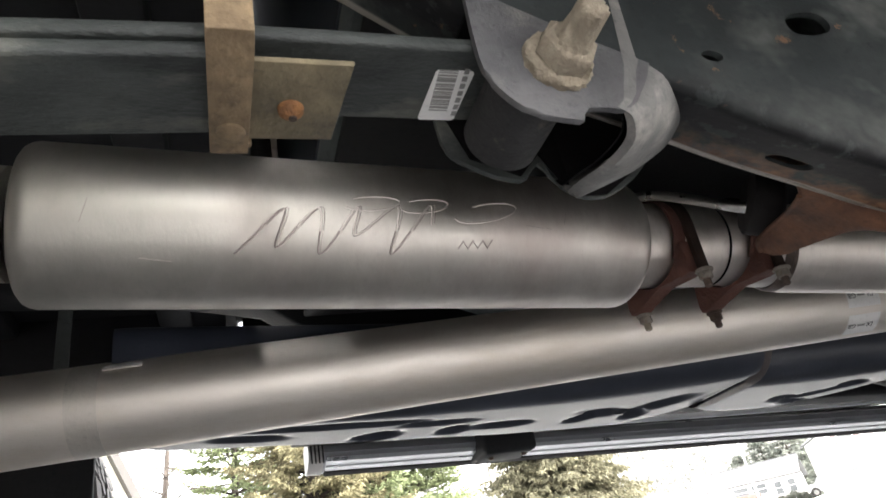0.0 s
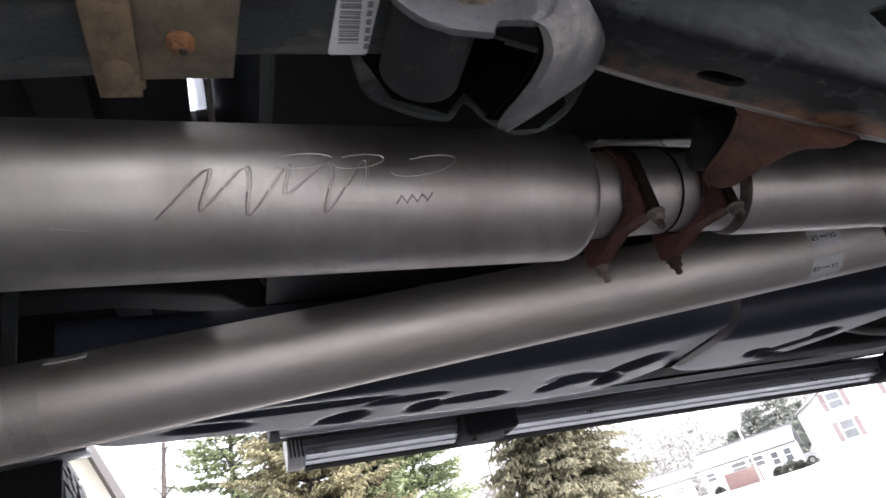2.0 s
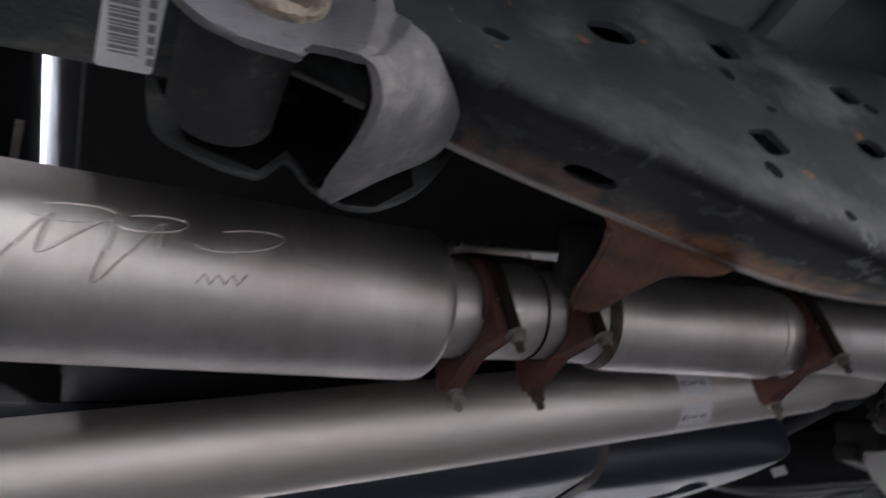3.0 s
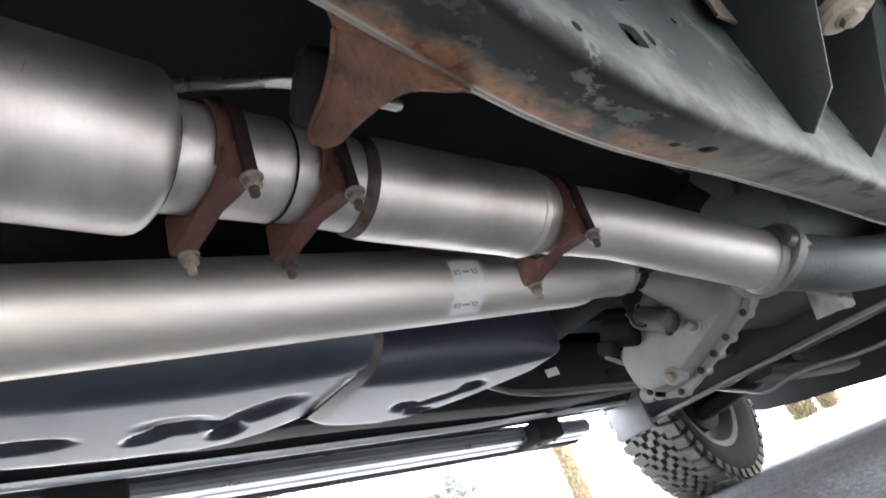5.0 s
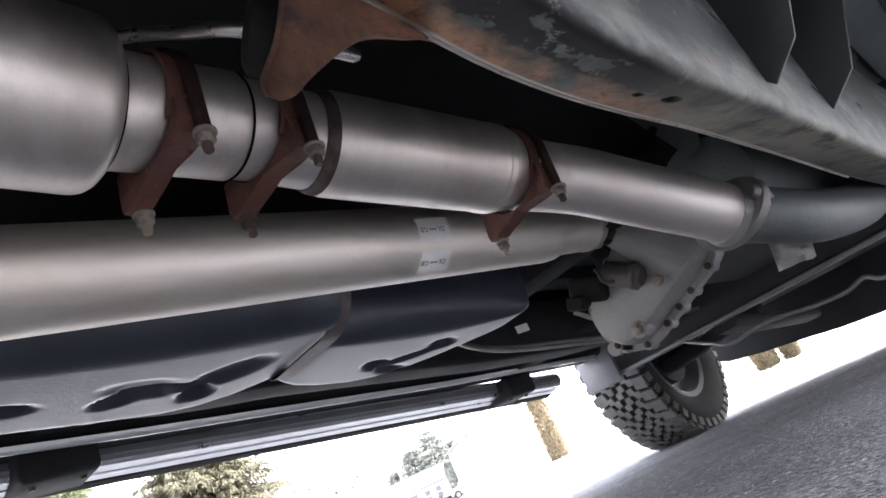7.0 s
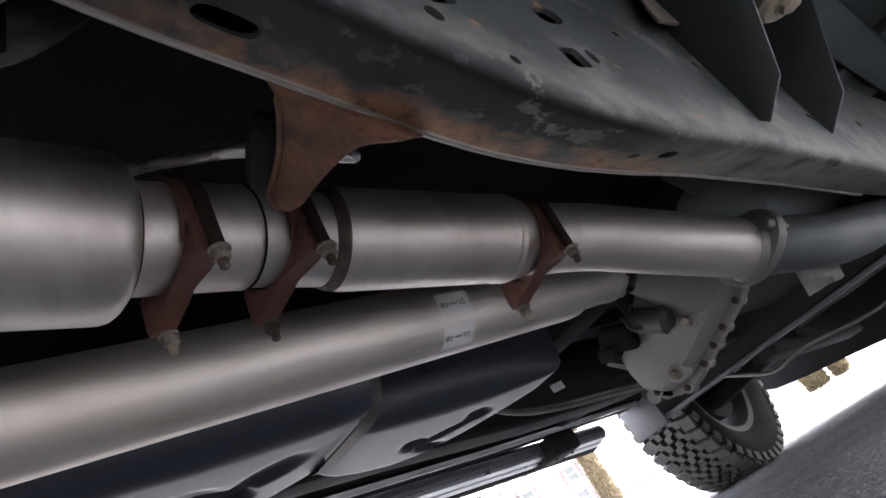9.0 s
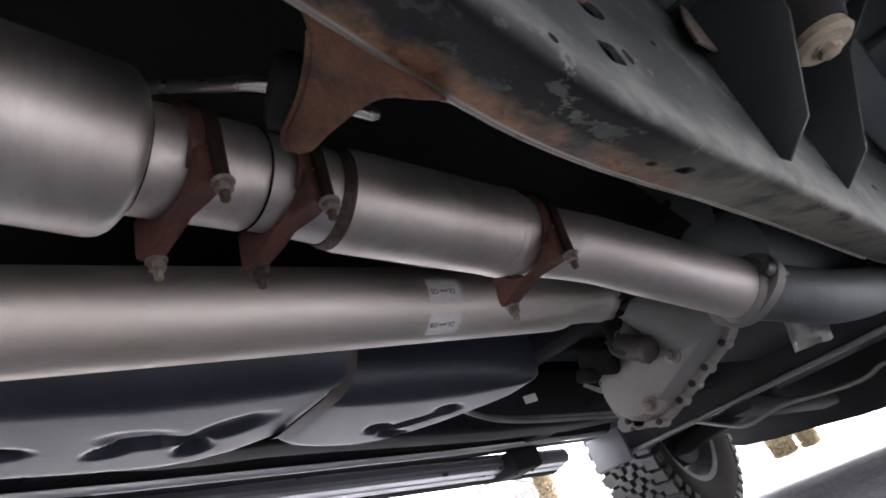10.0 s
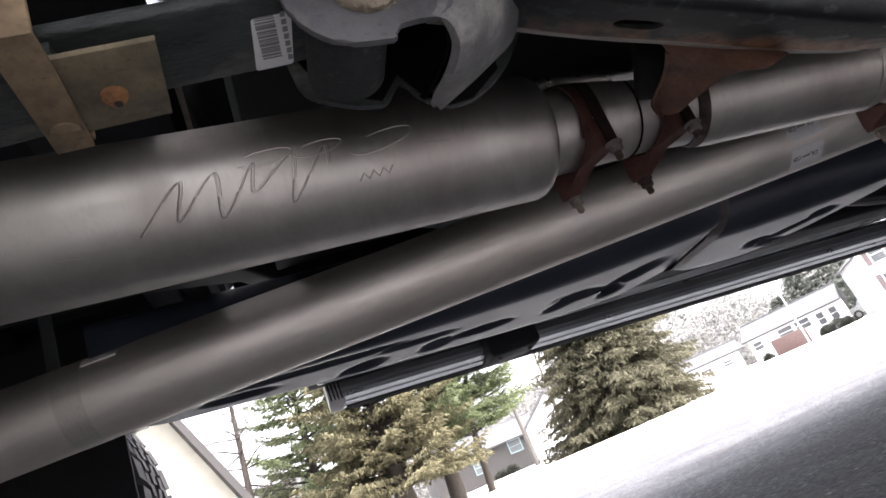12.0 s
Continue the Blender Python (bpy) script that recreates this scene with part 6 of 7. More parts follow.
    ln.new(tc.outputs["Object"], gr.inputs["Vector"])
    g = nd.new("ShaderNodeMix")
    g.data_type = "RGBA"
    # near-white: the glare on the far ground is put into its colour
    g.inputs[6].default_value, g.inputs[7].default_value = (0.54, 0.54, 0.50, 1), (0.66, 0.655, 0.62, 1)
    ln.new(gr.outputs["Fac"], g.inputs[0])
    x = nd.new("ShaderNodeMix")
    x.data_type = "RGBA"
    ln.new(mask, x.inputs[0]), ln.new(old, x.inputs[6]), ln.new(g.outputs[2], x.inputs[7])
    ln.new(x.outputs[2], bsdf.inputs["Base Color"])
    return m


bm = bmesh.new()
rings = []
for d in [0.02] + [1.5 * k for k in range(1, 12)] + [18, 21, 25, 30, 36, 44, 54, 66, 80, 96, 114, 130, 200, 400, 900]:
    rings.append([bm.verts.new((d * math.cos(2 * math.pi * k / 96), d * math.sin(2 * math.pi * k / 96), rise(d))) for k in range(96)])
bm.faces.new(rings[0])
for a, b in zip(rings, rings[1:]):
    for k in range(96):
        bm.faces.new((a[k], b[k], b[(k + 1) % 96], a[(k + 1) % 96]))
ground = tagged(ob_from("ground", bm, ground_material(), 60), "grey asphalt drive running into a lawn with glare in its colour", "ground", kind="structure")

# unseen wall, added to hold back light from behind the truck
bm = bmesh.new()
box(bm, (0.25, 13.0, 3.4), Matrix.Translation((-3.75, -2.6, 1.7)))
BLOCK_WALL_BROWN = material("brown_siding", (0.075, 0.068, 0.062), (0.10, 0.092, 0.085), 2, 0.8, 0.0, 0.1, 40)
tagged(ob_from("wall_house", bm, BLOCK_WALL_BROWN, 0), "unseen dark wall added behind the truck to block light", "wall", kind="structure")

BARK = material("bark", (0.028, 0.022, 0.018), (0.050, 0.040, 0.033), 12, 0.9, 0.0, 0.8, 60)
BARK_GREY = material("bark_grey", (0.055, 0.050, 0.045), (0.085, 0.078, 0.070), 12, 0.9, 0.0, 0.8, 60)


def leaf_material(name, c1, c2, scale):
    """Needles: matt, and lit from behind as well as from the front."""
    m = material(name, c1, c2, scale, 0.95, 0.0, 0.0, 30, island=0.28, gloss=0.1)
    nt = m.node_tree
    bsdf = nt.nodes["Principled BSDF"]
    back = nt.nodes.new("ShaderNodeBsdfTranslucent")
    mixed = nt.nodes.new("ShaderNodeMixShader")
    mixed.inputs[0].default_value = 0.5
    nt.links.new(bsdf.inputs["Base Color"].links[0].from_socket, back.inputs[0])
    nt.links.new(bsdf.outputs[0], mixed.inputs[1]), nt.links.new(back.outputs[0], mixed.inputs[2])
    nt.links.new(mixed.outputs[0], nt.nodes["Material Output"].inputs[0])
    return m


SPRUCE_LEAF = leaf_material("spruce_needles", (0.096, 0.092, 0.062), (0.142, 0.136, 0.094), 1.5)
PINE_LEAF = leaf_material("pine_needles", (0.112, 0.136, 0.074), (0.162, 0.186, 0.106), 1.5)
BROWN_LEAF = leaf_material("browning_needles", (0.118, 0.109, 0.066), (0.168, 0.155, 0.096), 1.2)
GOLD_LEAF = leaf_material("golden_shrub_leaves", (0.165, 0.135, 0.088), (0.225, 0.188, 0.126), 2.5)
DARK_LEAF = leaf_material("dark_conifer", (0.060, 0.064, 0.055), (0.085, 0.090, 0.078), 1.5)
# distant conifers and woods: haze is mixed into these paler colours
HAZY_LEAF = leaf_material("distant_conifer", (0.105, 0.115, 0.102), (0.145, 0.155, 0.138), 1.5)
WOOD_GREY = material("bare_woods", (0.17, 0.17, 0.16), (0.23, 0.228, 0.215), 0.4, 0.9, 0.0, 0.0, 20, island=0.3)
SIDING = material("white_siding", (0.58, 0.58, 0.577), (0.65, 0.65, 0.646), 2, 0.7, 0.0, 0.1, 40)
CREAM = material("cream_siding", (0.26, 0.25, 0.21), (0.32, 0.31, 0.265), 2, 0.7, 0.0, 0.1, 40)
GREY_SIDING = material("grey_siding", (0.020, 0.018, 0.017), (0.030, 0.027, 0.026), 2, 0.7, 0.0, 0.1, 40)
SHINGLE = material("roof_shingle", (0.065, 0.066, 0.070), (0.092, 0.094, 0.098), 5, 0.9, 0.0, 0.4, 30)
SHUTTER = material("dark_shutter", (0.085, 0.062, 0.064), (0.105, 0.08, 0.082), 4, 0.6)
TEAL = material("teal_trim", (0.14, 0.20, 0.20), (0.16, 0.23, 0.225), 4, 0.6)
RED = material("dull_red_brick", (0.068, 0.042, 0.038), (0.092, 0.058, 0.052), 6, 0.85)
CAR_GREY = material("car_paint_grey", (0.20, 0.21, 0.22), (0.24, 0.25, 0.26), 3, 0.3, 0.3, 0.0)
PANE = material("house_glass", (0.075, 0.08, 0.085), (0.10, 0.105, 0.11), 2, 0.1, 0.0, 0.0)


def sprays(rng, items, size, flat=0.25, wide=0.33):
    """Leaf sprays as small bent pairs of triangles: items are (place, direction)."""
    verts, faces = [], []
    for p, d in items:
        d = Vector(d).normalized()
        side = d.cross(Vector((rng.uniform(-0.4, 0.4), rng.uniform(-0.4, 0.4), 1))).normalized()
        s = size * rng.uniform(0.6, 1.35)
        up = side.cross(d).normalized()
        b = len(verts)
        verts += [p - d * s * 0.4, p + side * s * wide + up * s * flat * rng.uniform(-0.5, 0.5), p + d * s * 0.75 - up * s * flat * 0.4, p - side * s * wide + up * s * flat * rng.uniform(-0.5, 0.5), p + up * s * flat * 0.8]
        faces += [(b, b + 1, b + 4), (b + 1, b + 2, b + 4), (b + 2, b + 3, b + 4), (b + 3, b, b + 4)]
    return verts, faces


def leaf_mesh(name, verts, faces, mat, parent, label=""):
    me = bpy.data.meshes.new(name)
    me.from_pydata([tuple(v) for v in verts], [], faces)
    me.materials.append(mat)
    ob = new(name, me)
    ob.parent = parent
    if label:
        tagged(ob, label)
    return ob


def conifer(at, height, name, label, mat, seed, radius, start=0.03, whorls=30, per=9, lift=0.15, droop=0.35, tuft=0.2, trunk_r=0.15, lean=(0, 0), bark=None, power=0.85, hang=0.3, patchy=0.0):
    """A needle tree: whorls of boughs on a tapered trunk, each bough a flat fan of twigs set with narrow drooping sprays."""
    rng = random.Random(seed)
    t = tagged(thing(name, at), label, "tree")
    bm = bmesh.new()
    spine = curve_pts([(0, 0, 0), (lean[0] * 0.2 + rng.gauss(0, 0.06), lean[1] * 0.2, height * 0.33), (lean[0] * 0.6, lean[1] * 0.6 + rng.gauss(0, 0.08), height * 0.66), (lean[0], lean[1], height)], 8)
    tube(bm, spine, [lerp(trunk_r, 0.015, i / (len(spine) - 1)) for i in range(len(spine))], 10)
    part("trunk", bm, bark or BARK, t)
    items = []
    up = Vector((0, 0, 1))
    bm = bmesh.new()
    for k in range(whorls):
        h = lerp(start, 0.99, (k + rng.uniform(-0.3, 0.3)) / whorls)
        h = max(start, min(0.99, h))
        root = spine[min(len(spine) - 1, int(h * (len(spine) - 1)))].copy()
        root.z = h * height
        reach = radius * (1 - h) ** power + 0.15
        a0 = rng.uniform(0, 6.3)
        for j in range(per):
            if rng.random() < patchy:
                continue
            a = a0 + 2 * math.pi * (j + rng.uniform(-0.3, 0.3)) / per
            length = reach * rng.uniform(0.68, 1.12)
            d = Vector((math.cos(a), math.sin(a), 0))
            side = Vector((-d.y, d.x, 0))
            rise_k, drop_k = lift * rng.uniform(0.5, 1.5), droop * rng.uniform(0.7, 1.3)

            def at_f(f):
                return root + d * length * f + up * length * (rise_k * f - drop_k * f * f + 0.16 * f ** 4)
            tube(bm, [at_f(0.02), at_f(0.35), at_f(0.7), at_f(0.97)], [trunk_r * 0.22 * (1.1 - h) + 0.006, trunk_r * 0.14 * (1.1 - h) + 0.005, 0.008, 0.004], 4)
            n = max(4, int(length / (tuft * 0.75)))
            for i in range(n):
                f = lerp(0.22, 1.0, (i + rng.random()) / n)
                c = at_f(f)
                twig = length * 0.34 * (1.04 - f) ** 0.6 * rng.uniform(0.6, 1.2)
                for q in (-1, 1):
                    w = (d * rng.uniform(0.5, 0.9) + side * q * rng.uniform(0.5, 0.9) - up * hang * rng.uniform(0.3, 1.2)).normalized()
                    m = max(1, int(twig / (tuft * 0.62)))
                    for g in range(m):
                        e = c + w * twig * (g + rng.random()) / m
                        items.append((e + Vector((rng.gauss(0, 0.03), rng.gauss(0, 0.03), rng.gauss(0, 0.04))), w + Vector((rng.gauss(0, 0.3), rng.gauss(0, 0.3), rng.gauss(-0.5 * hang, 0.3)))))
                items.append((c, d + Vector((rng.gauss(0, 0.25), rng.gauss(0, 0.25), rng.gauss(0.1, 0.25)))))
    part("limb_work", bm, bark or BARK, t)
    v, f = sprays(rng, items, tuft, 0.3, 0.19)
    leaf_mesh("crown", v, f, mat, t)
    return t


def bare_tree(at, height, seed, spread, label, start=0.25, limbs=26, lean=(0, 0), trunk_r=0.18, bark=None):
    rng = random.Random(seed)
    t = tagged(thing("bare_tree", at), label, "tree")
    bm = bmesh.new()
    spine = curve_pts([(0, 0, 0), (lean[0] * 0.2 + rng.gauss(0, 0.08), lean[1] * 0.2, height * 0.33), (lean[0] * 0.6, lean[1] * 0.6 + rng.gauss(0, 0.1), height * 0.66), (lean[0], lean[1], height)], 6)
    tube(bm, spine, [lerp(trunk_r, 0.02, i / (len(spine) - 1)) for i in range(len(spine))], 10)
    part("trunk", bm, bark or BARK, t)
    bm = bmesh.new()
    for k in range(limbs):
        h = lerp(start, 0.98, (k + rng.random()) / limbs)
        p = spine[min(len(spine) - 1, int(h * (len(spine) - 1)))].copy()
        a = rng.uniform(0, 2 * math.pi)
        ln_ = spread * (1.05 - 0.75 * h) * rng.uniform(0.6, 1.15)
        d = Vector((math.cos(a), math.sin(a), rng.uniform(-0.05, 0.4)))
        q = curve_pts([p, p + d * ln_ * 0.5 + Vector((0, 0, rng.gauss(0, 0.12))), p + d * ln_ + Vector((0, 0, rng.uniform(-0.1, 0.35) * ln_ * 0.4))], 4)
        r0 = trunk_r * 0.34 * (1.1 - h)
        tube(bm, q, [lerp(r0, 0.008, i / (len(q) - 1)) for i in range(len(q))], 6)
        for j in range(7):
            b = q[min(len(q) - 1, int(rng.uniform(0.35, 1.0) * (len(q) - 1)))]
            e = b + Vector((rng.gauss(0, 1), rng.gauss(0, 1), rng.gauss(0.15, 0.7))).normalized() * ln_ * rng.uniform(0.12, 0.32)
            tube(bm, [b, (b + e) / 2 + Vector((rng.gauss(0, 0.03),) * 3), e], [0.012, 0.009, 0.004], 4)
            for i in range(3):
                g = e + Vector((rng.gauss(0, 1), rng.gauss(0, 1), rng.gauss(0.3, 0.8))).normalized() * rng.uniform(0.15, 0.45)
                tube(bm, [b.lerp(e, rng.uniform(0.4, 1.0)), g], [0.006, 0.003], 3)
    part("limb_work", bm, bark or BARK, t)
    return t


conifer(spot(64.2, 27), 10.4, "spruce_tree", "tall brownish-olive spruce with drooping boughs to the ground", SPRUCE_LEAF, 3, 3.7, 0.015, 50, 13, 0.10, 0.42, 0.20, 0.2, hang=0.5)
conifer(spot(84.0, 20), 8.4, "pine_tree", "broad old pine with layered browning olive needles", BROWN_LEAF, 11, 3.1, 0.12, 30, 10, 0.22, 0.30, 0.16, 0.34, (0.2, 0.5), power=0.5, hang=0.25, patchy=0.1)
conifer(spot(77.2, 22), 7.6, "pine_tree", "green pine with a slim slanting trunk", PINE_LEAF, 12, 2.3, 0.24, 24, 10, 0.30, 0.22, 0.14, 0.13, (1.9, 0.3), power=0.4, hang=0.1, patchy=0.08)
conifer(spot(80.0, 21), 8.4, "pine_tree", "green pine with a stout dark trunk", PINE_LEAF, 13, 2.3, 0.26, 22, 9, 0.30, 0.22, 0.14, 0.27, (0.9, 0.2), power=0.45, hang=0.15, patchy=0.15)
conifer(spot(90.5, 24), 9.2, "pine_tree", "loose green pine behind the browning one", PINE_LEAF, 15, 2.9, 0.22, 24, 8, 0.30, 0.22, 0.16, 0.22, (0.3, 0.1), power=0.5, hang=0.1, patchy=0.25)
bare_tree(spot(96.0, 23), 9.5, 21, 2.6, "bare dark-barked tree on the lawn", 0.18, 40, (0.5, 0.3), 0.15)
bare_tree(spot(69.5, 46), 9.0, 24, 3.4, "bare leafless grey-barked tree on the lawn", 0.25, 30, (0.2, 0.3), 0.18, BARK_GREY)
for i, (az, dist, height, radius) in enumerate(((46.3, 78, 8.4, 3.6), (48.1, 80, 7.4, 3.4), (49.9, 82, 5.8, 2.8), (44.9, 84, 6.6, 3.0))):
    conifer(spot(az, dist), height, "spruce_tree", "dark conifer behind the white house, paled by painted haze", HAZY_LEAF, 31 + i, radius, 0.01, 20, 8, 0.15, 0.30, 0.5, 0.16, hang=0.3, power=0.6, patchy=0.1)

# distant bare woods
rng = random.Random(77)
items = []
for k in range(60000):
    az = rng.uniform(43, 112)
    dist = rng.uniform(105, 125)
    top = 11.5 + 2.2 * math.sin(az * 0.35) + 1.5 * math.sin(az * 1.1) + rng.uniform(-1.5, 1.0)
    z = top * rng.random() ** 0.8
    items.append((spot(az, dist, z), Vector((rng.gauss(0, 0.7), rng.gauss(0, 0.7), rng.uniform(0.2, 1)))))
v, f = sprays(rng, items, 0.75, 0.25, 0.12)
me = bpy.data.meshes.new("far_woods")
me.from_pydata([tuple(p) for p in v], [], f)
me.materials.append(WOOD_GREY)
tagged(new("far_woods", me), "grey leafless woods in the distance, haze in their colour", "woods", kind="stuff")


def golden_hedge(az, dist, w, h, seed):
    rng = random.Random(seed)
    t = tagged(thing("golden_shrub", spot(az, dist)), "upright clipped golden-leaved shrub on the lawn", "shrub", "golden shrubs")
    bm = bmesh.new()
    tube(bm, [(0, 0, 0), (0.02, 0.01, h * 0.4), (0, 0, h * 0.8)], [0.04, 0.025, 0.01], 8)
    part("stem", bm, BARK, t)
    items = []
    for k in range(6500):
        z = h * rng.random()
        a = rng.uniform(0, 2 * math.pi)
        r = w / 2 * (1 - 0.25 * (z / h) ** 3) * math.sqrt(rng.uniform(0.35, 1)) * rng.uniform(0.9, 1.1)
        items.append((Vector((r * math.cos(a), r * math.sin(a), z + 0.03)), Vector((math.cos(a) * 0.7, math.sin(a) * 0.7, 0.8))))
    v, f = sprays(rng, items, 0.085)
    leaf_mesh("leaves", v, f, GOLD_LEAF, t)


golden_hedge(36.7, 24, 0.70, 3.0, 41)
golden_hedge(18.9, 15, 0.44, 1.25, 43)
golden_hedge(17.0, 15, 0.32, 1.15, 44)


def house(at, yaw, w, d, h, rise, wall_mat, label, windows, name="house", trim=None, storeys=1, gable_front=False, shutters=True, roof_mat=None):
    """A house with four walls, a pitched roof with eaves, and windows in its front, which faces local -y."""
    t = tagged(thing(name, at), label, "house")
    t.rotation_euler = (0, 0, radians(yaw))
    th = 0.2
    for nm, size, c in (("wall", (w, th, h), (0, -d / 2 + th / 2, h / 2)), ("wall", (w, th, h), (0, d / 2 - th / 2, h / 2)), ("wall", (th, d - 2 * th, h), (-w / 2 + th / 2, 0, h / 2)), ("wall", (th, d - 2 * th, h), (w / 2 - th / 2, 0, h / 2))):
        bm = bmesh.new()
        box(bm, size, Matrix.Translation(c))
        part(nm, bm, wall_mat, t, "", 0)
    if gable_front:
        for s in (-1, 1):
            bm = bmesh.new()
            slab(bm, [(-w / 2, h), (w / 2, h), (0, h + rise)], th, Matrix.Translation((0, s * (d / 2 - th / 2), 0)) @ pose(0, 0, 0, 90), 0)
            part("gable", bm, wall_mat, t, "", 0)
        run, length, turn = w / 2, d, 0
    else:
        for s in (-1, 1):
            bm = bmesh.new()
            slab(bm, [(-d / 2, h), (d / 2, h), (0, h + rise)], th, Matrix.Translation((s * (w / 2 - th / 2), 0, 0)) @ pose(0, 0, 0, 90, 0, 90), 0)
            part("gable", bm, wall_mat, t, "", 0)
        run, length, turn = d / 2, w, 90
    sl = math.hypot(run, rise)
    for s in (-1, 1):
        bm = bmesh.new()
        ang = math.atan2(rise, run) * s
        m = pose(0, 0, 0, 0, 0, turn) @ Matrix.Translation((s * (run + 0.12) / 2, 0, h + rise / 2 + 0.06)) @ Matrix.Rotation(ang, 4, "Y")
        box(bm, (sl + 0.5, length + 0.8, 0.14), m)
        part("roof", bm, roof_mat or SHINGLE, t, "", 0)
    for x, z, ww, hh in windows:
        wn_ = new("window")
        wn_.parent = t
        bm = bmesh.new()
        for bx, bz, bw, bh in ((0, hh / 2, ww + 0.1, 0.08), (0, -hh / 2, ww + 0.1, 0.08), (ww / 2, 0, 0.08, hh), (-ww / 2, 0, 0.08, hh), (0, 0, ww, 0.05)):
            box(bm, (bw, 0.08, bh), Matrix.Translation((x + bx, -d / 2 - 0.03, z + bz)))
        part("frame", bm, trim or SIDING, wn_, "", 0)
        bm = bmesh.new()
        box(bm, (ww, 0.03, hh), Matrix.Translation((x, -d / 2 - 0.012, z)))
        part("pane", bm, PANE, wn_, "", 0)
        if shutters:
            for s in (-1, 1):
                bm = bmesh.new()
                box(bm, (0.35, 0.05, hh + 0.1), Matrix.Translation((x + s * (ww / 2 + 0.24), -d / 2 - 0.03, z)))
                part("shutter", bm, SHUTTER, wn_, "", 0)
    return t


def facing(az, extra=0):
    """The turn that makes a house's front look back towards the drive from that bearing."""
    return az - 90 + extra


house(spot(49.6, 63), facing(49.6, -8), 7.4, 6.0, 2.0, 1.3, SIDING, "white ranch house with a grey shingle roof", [(-3.0, 1.3, 0.8, 0.7), (-0.6, 1.4, 1.2, 0.8), (0.8, 1.4, 1.2, 0.8), (2.2, 1.2, 0.6, 1.0), (3.2, 1.2, 0.6, 1.0)], shutters=False)
house(spot(56.6, 52), facing(56.6, 6), 3.6, 4.0, 1.5, 0.7, SIDING, "low white garage beside the ranch house", [(-0.7, 0.95, 0.7, 0.4), (0.8, 0.95, 0.7, 0.4)], "garage", None, 1, False, False)
house(spot(41.2, 60), facing(41.2, 14), 7.0, 8.0, 4.0, 1.9, SIDING, "tall white gabled house with dark shutters", [(-2.2, 1.5, 1.0, 1.3), (1.8, 1.5, 1.0, 1.3), (-2.2, 3.6, 1.0, 1.2), (1.8, 3.6, 1.0, 1.2)], "house", None, 2, True)
house(spot(77.0, 60), facing(77.0, 10), 10, 7, 2.5, 1.6, GREY_SIDING, "dark grey house with pale teal window trim behind the pines", [(-3.4, 1.4, 1.0, 1.0), (-1.0, 1.4, 1.0, 1.0), (2.4, 1.9, 1.1, 1.0)], "house", TEAL, 1, False, False)
house(spot(69.8, 52), facing(69.8, -5), 4.5, 5, 2.4, 1.8, SIDING, "small white gabled outbuilding", [(0, 1.4, 0.8, 0.9)], "shed", None, 1, True, False)
house(spot(101.5, 17), facing(101.5, 0), 4.0, 5.0, 0.35, 4.1, CREAM, "cream steep-sided shelter past the rear wheel", [], "shelter", None, 1, True, False, GREY_SIDING)

# red planter box, post, parked pickup and shrubs before the houses
t = tagged(thing("brick_planter", spot(50.6, 54)), "dull-red brick planter before the ranch house", "planter")
bm = bmesh.new()
box(bm, (2.5, 0.9, 1.1), Matrix.Translation((0, 0, 0.575)) @ pose(0, 0, 0, 0, 0, facing(51)), 0.04)
part("box", bm, RED, t)
bm = bmesh.new()
box(bm, (2.3, 0.7, 0.10), Matrix.Translation((0, 0, 1.13)) @ pose(0, 0, 0, 0, 0, facing(51)), 0.03)
part("coping", bm, BARK_GREY, t)
t = tagged(thing("utility_post", spot(72.9, 38)), "weathered grey wooden post", "post")
bm = bmesh.new()
tube(bm, [(0, 0, 0), (0.02, 0, 3.6)], [0.13, 0.10], 12)
part("post", bm, BARK_GREY, t)
bm = bmesh.new()
tube(bm, [(0.02, 0, 3.6), (0.02, 0, 3.64), (0.02, 0, 3.70)], [0.14, 0.14, 0.02], 12)
part("cap", bm, BARK_GREY, t)
t = tagged(thing("lamp_post", spot(49.5, 50)), "thin white post on the lawn", "post")
bm = bmesh.new()
tube(bm, [(0, 0, 0), (0, 0, 4.2)], [0.06, 0.04], 10)
part("pole", bm, SIDING, t)
bm = bmesh.new()
tube(bm, [(0, 0, 4.2), (0, 0, 4.3), (0, 0, 4.42)], [0.10, 0.10, 0.03], 10)
part("finial", bm, SIDING, t)


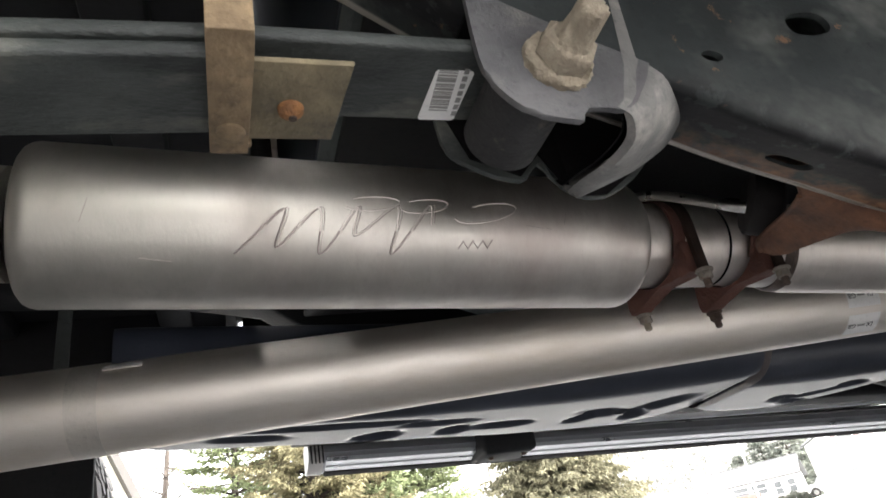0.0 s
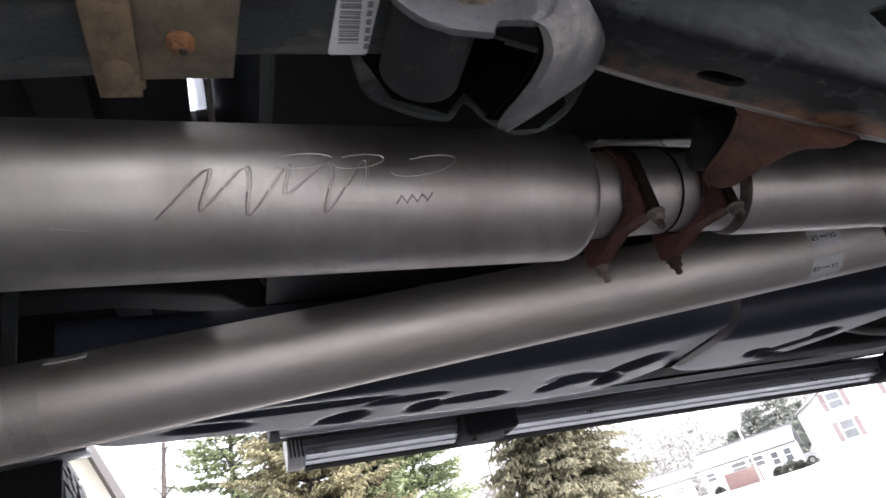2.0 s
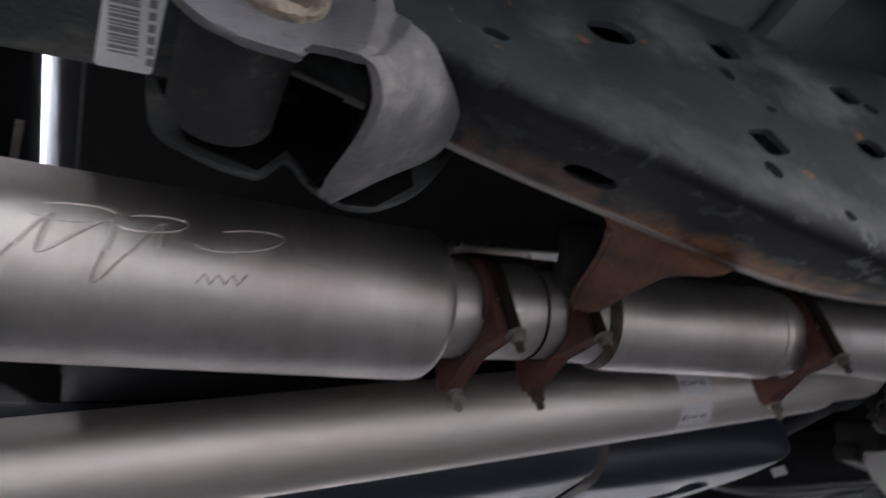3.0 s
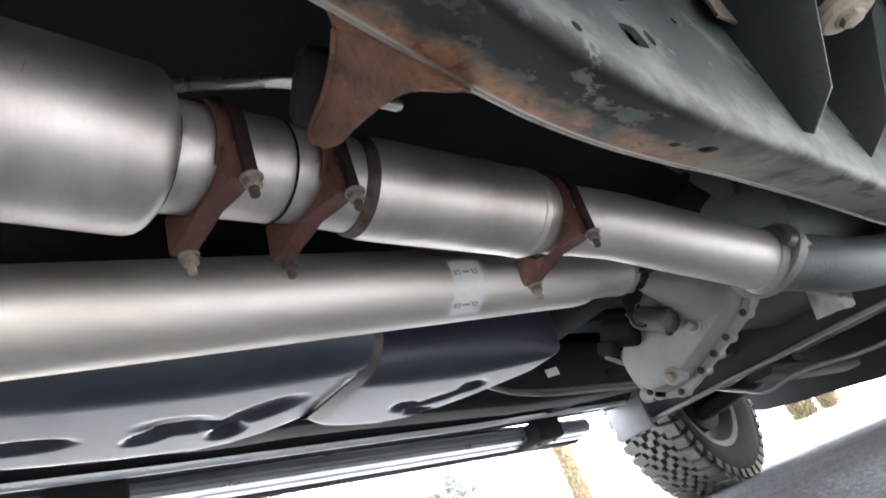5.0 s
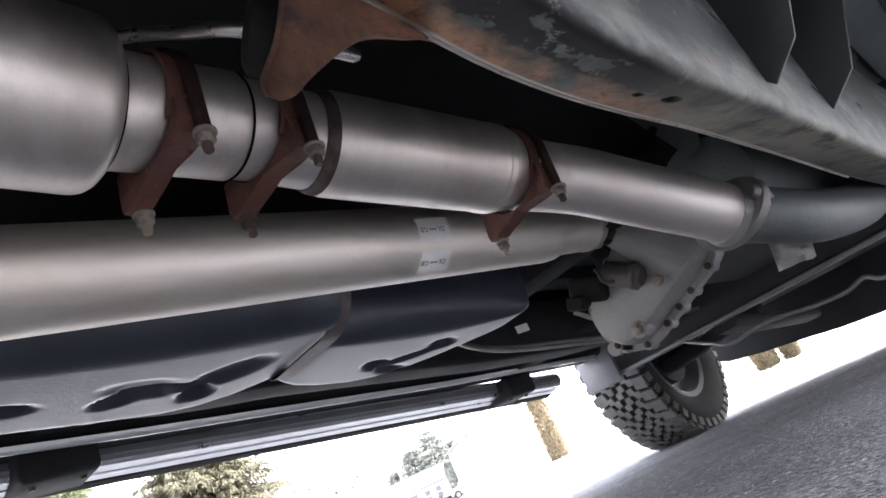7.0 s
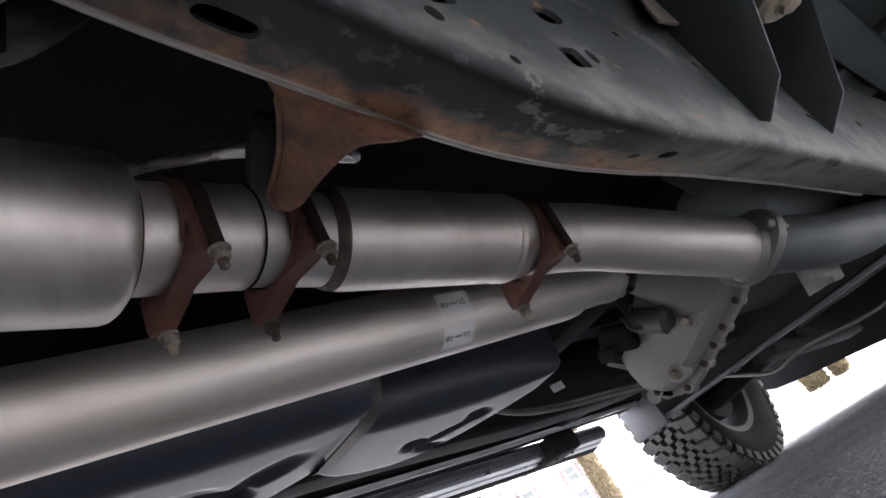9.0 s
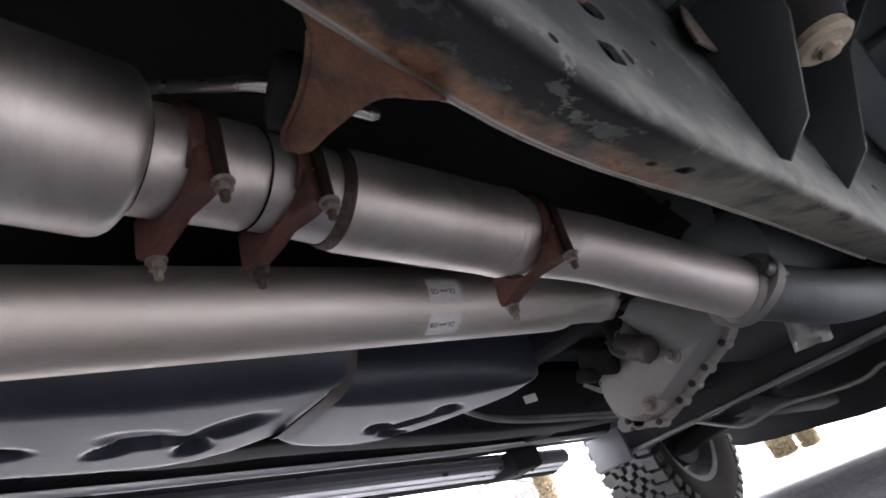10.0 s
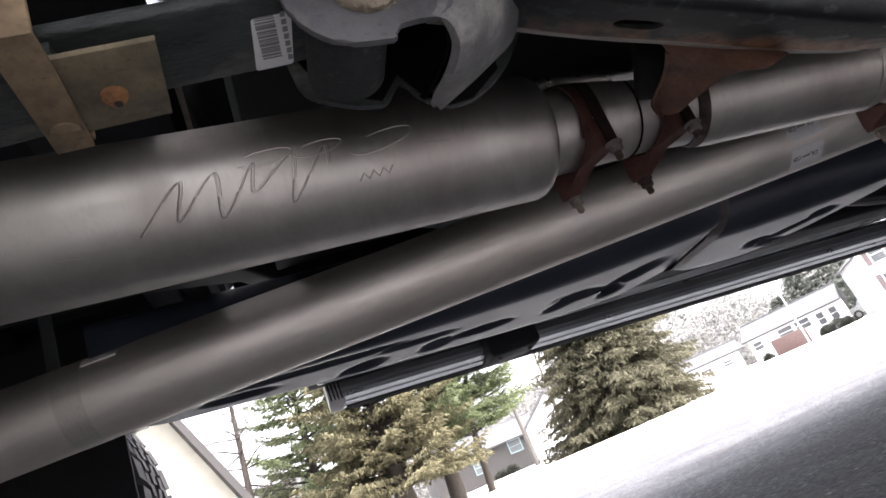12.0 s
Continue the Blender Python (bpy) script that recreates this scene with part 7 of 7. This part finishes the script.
def parked_car(at, yaw, mat, label):
    t = tagged(thing("parked_car", at), label, "car")
    t.rotation_euler = (0, 0, radians(yaw))
    bm = bmesh.new()
    slab(bm, [(-2.3, 0.45), (2.3, 0.45), (2.35, 0.85), (1.3, 0.98), (0.7, 1.5), (-0.6, 1.5), (-0.9, 0.98), (-2.3, 0.95)], 1.7, pose(0, 0, 0, 90), 0.08)
    part("body", bm, mat, t)
    bm = bmesh.new()
    slab(bm, [(-0.78, 1.0), (1.15, 1.0), (0.62, 1.42), (-0.52, 1.42)], 1.72, pose(0, 0, 0, 90), 0.02)
    part("side_glass", bm, GLASS_DARK, t)
    for x in (-1.4, 1.45):
        for y in (-0.78, 0.78):
            w = new("wheel")
            w.parent = t
            bm = bmesh.new()
            tube(bm, [(x, y - 0.12, 0.36), (x, y - 0.10, 0.36), (x, y + 0.10, 0.36), (x, y + 0.12, 0.36)], [0.30, 0.36, 0.36, 0.30], 24)
            part("tyre", bm, RUBBER, w)
            bm = bmesh.new()
            tube(bm, [(x, y - 0.125, 0.36), (x, y + 0.125, 0.36)], [0.2, 0.2], 20)
            part("rim", bm, RIM, w)
    return t


parked_car(spot(44.6, 66), facing(45.6, 12), CAR_GREY, "grey pickup-like car parked by the houses")
for i, (az, dist, r) in enumerate(((47.2, 56, 0.7), (48.0, 57, 0.55), (46.5, 56, 0.5), (52.6, 56, 0.4), (75.0, 52, 0.6), (76.0, 52, 0.5))):
    rng = random.Random(90 + i)
    t = tagged(thing("round_shrub", spot(az, dist)), "dark rounded shrub before a house", "shrub", "house shrubs")
    bm = bmesh.new()
    tube(bm, [(0, 0, 0), (0, 0, r)], [0.04, 0.02], 6)
    part("stem", bm, BARK, t)
    items = []
    for k in range(700):
        d = Vector((rng.gauss(0, 1), rng.gauss(0, 1), abs(rng.gauss(0, 1)))).normalized()
        items.append((d * r * rng.uniform(0.6, 1.05) + Vector((0, 0, 0.08)), d))
    v, f = sprays(rng, items, 0.16)
    leaf_mesh("leaves", v, f, DARK_LEAF, t)
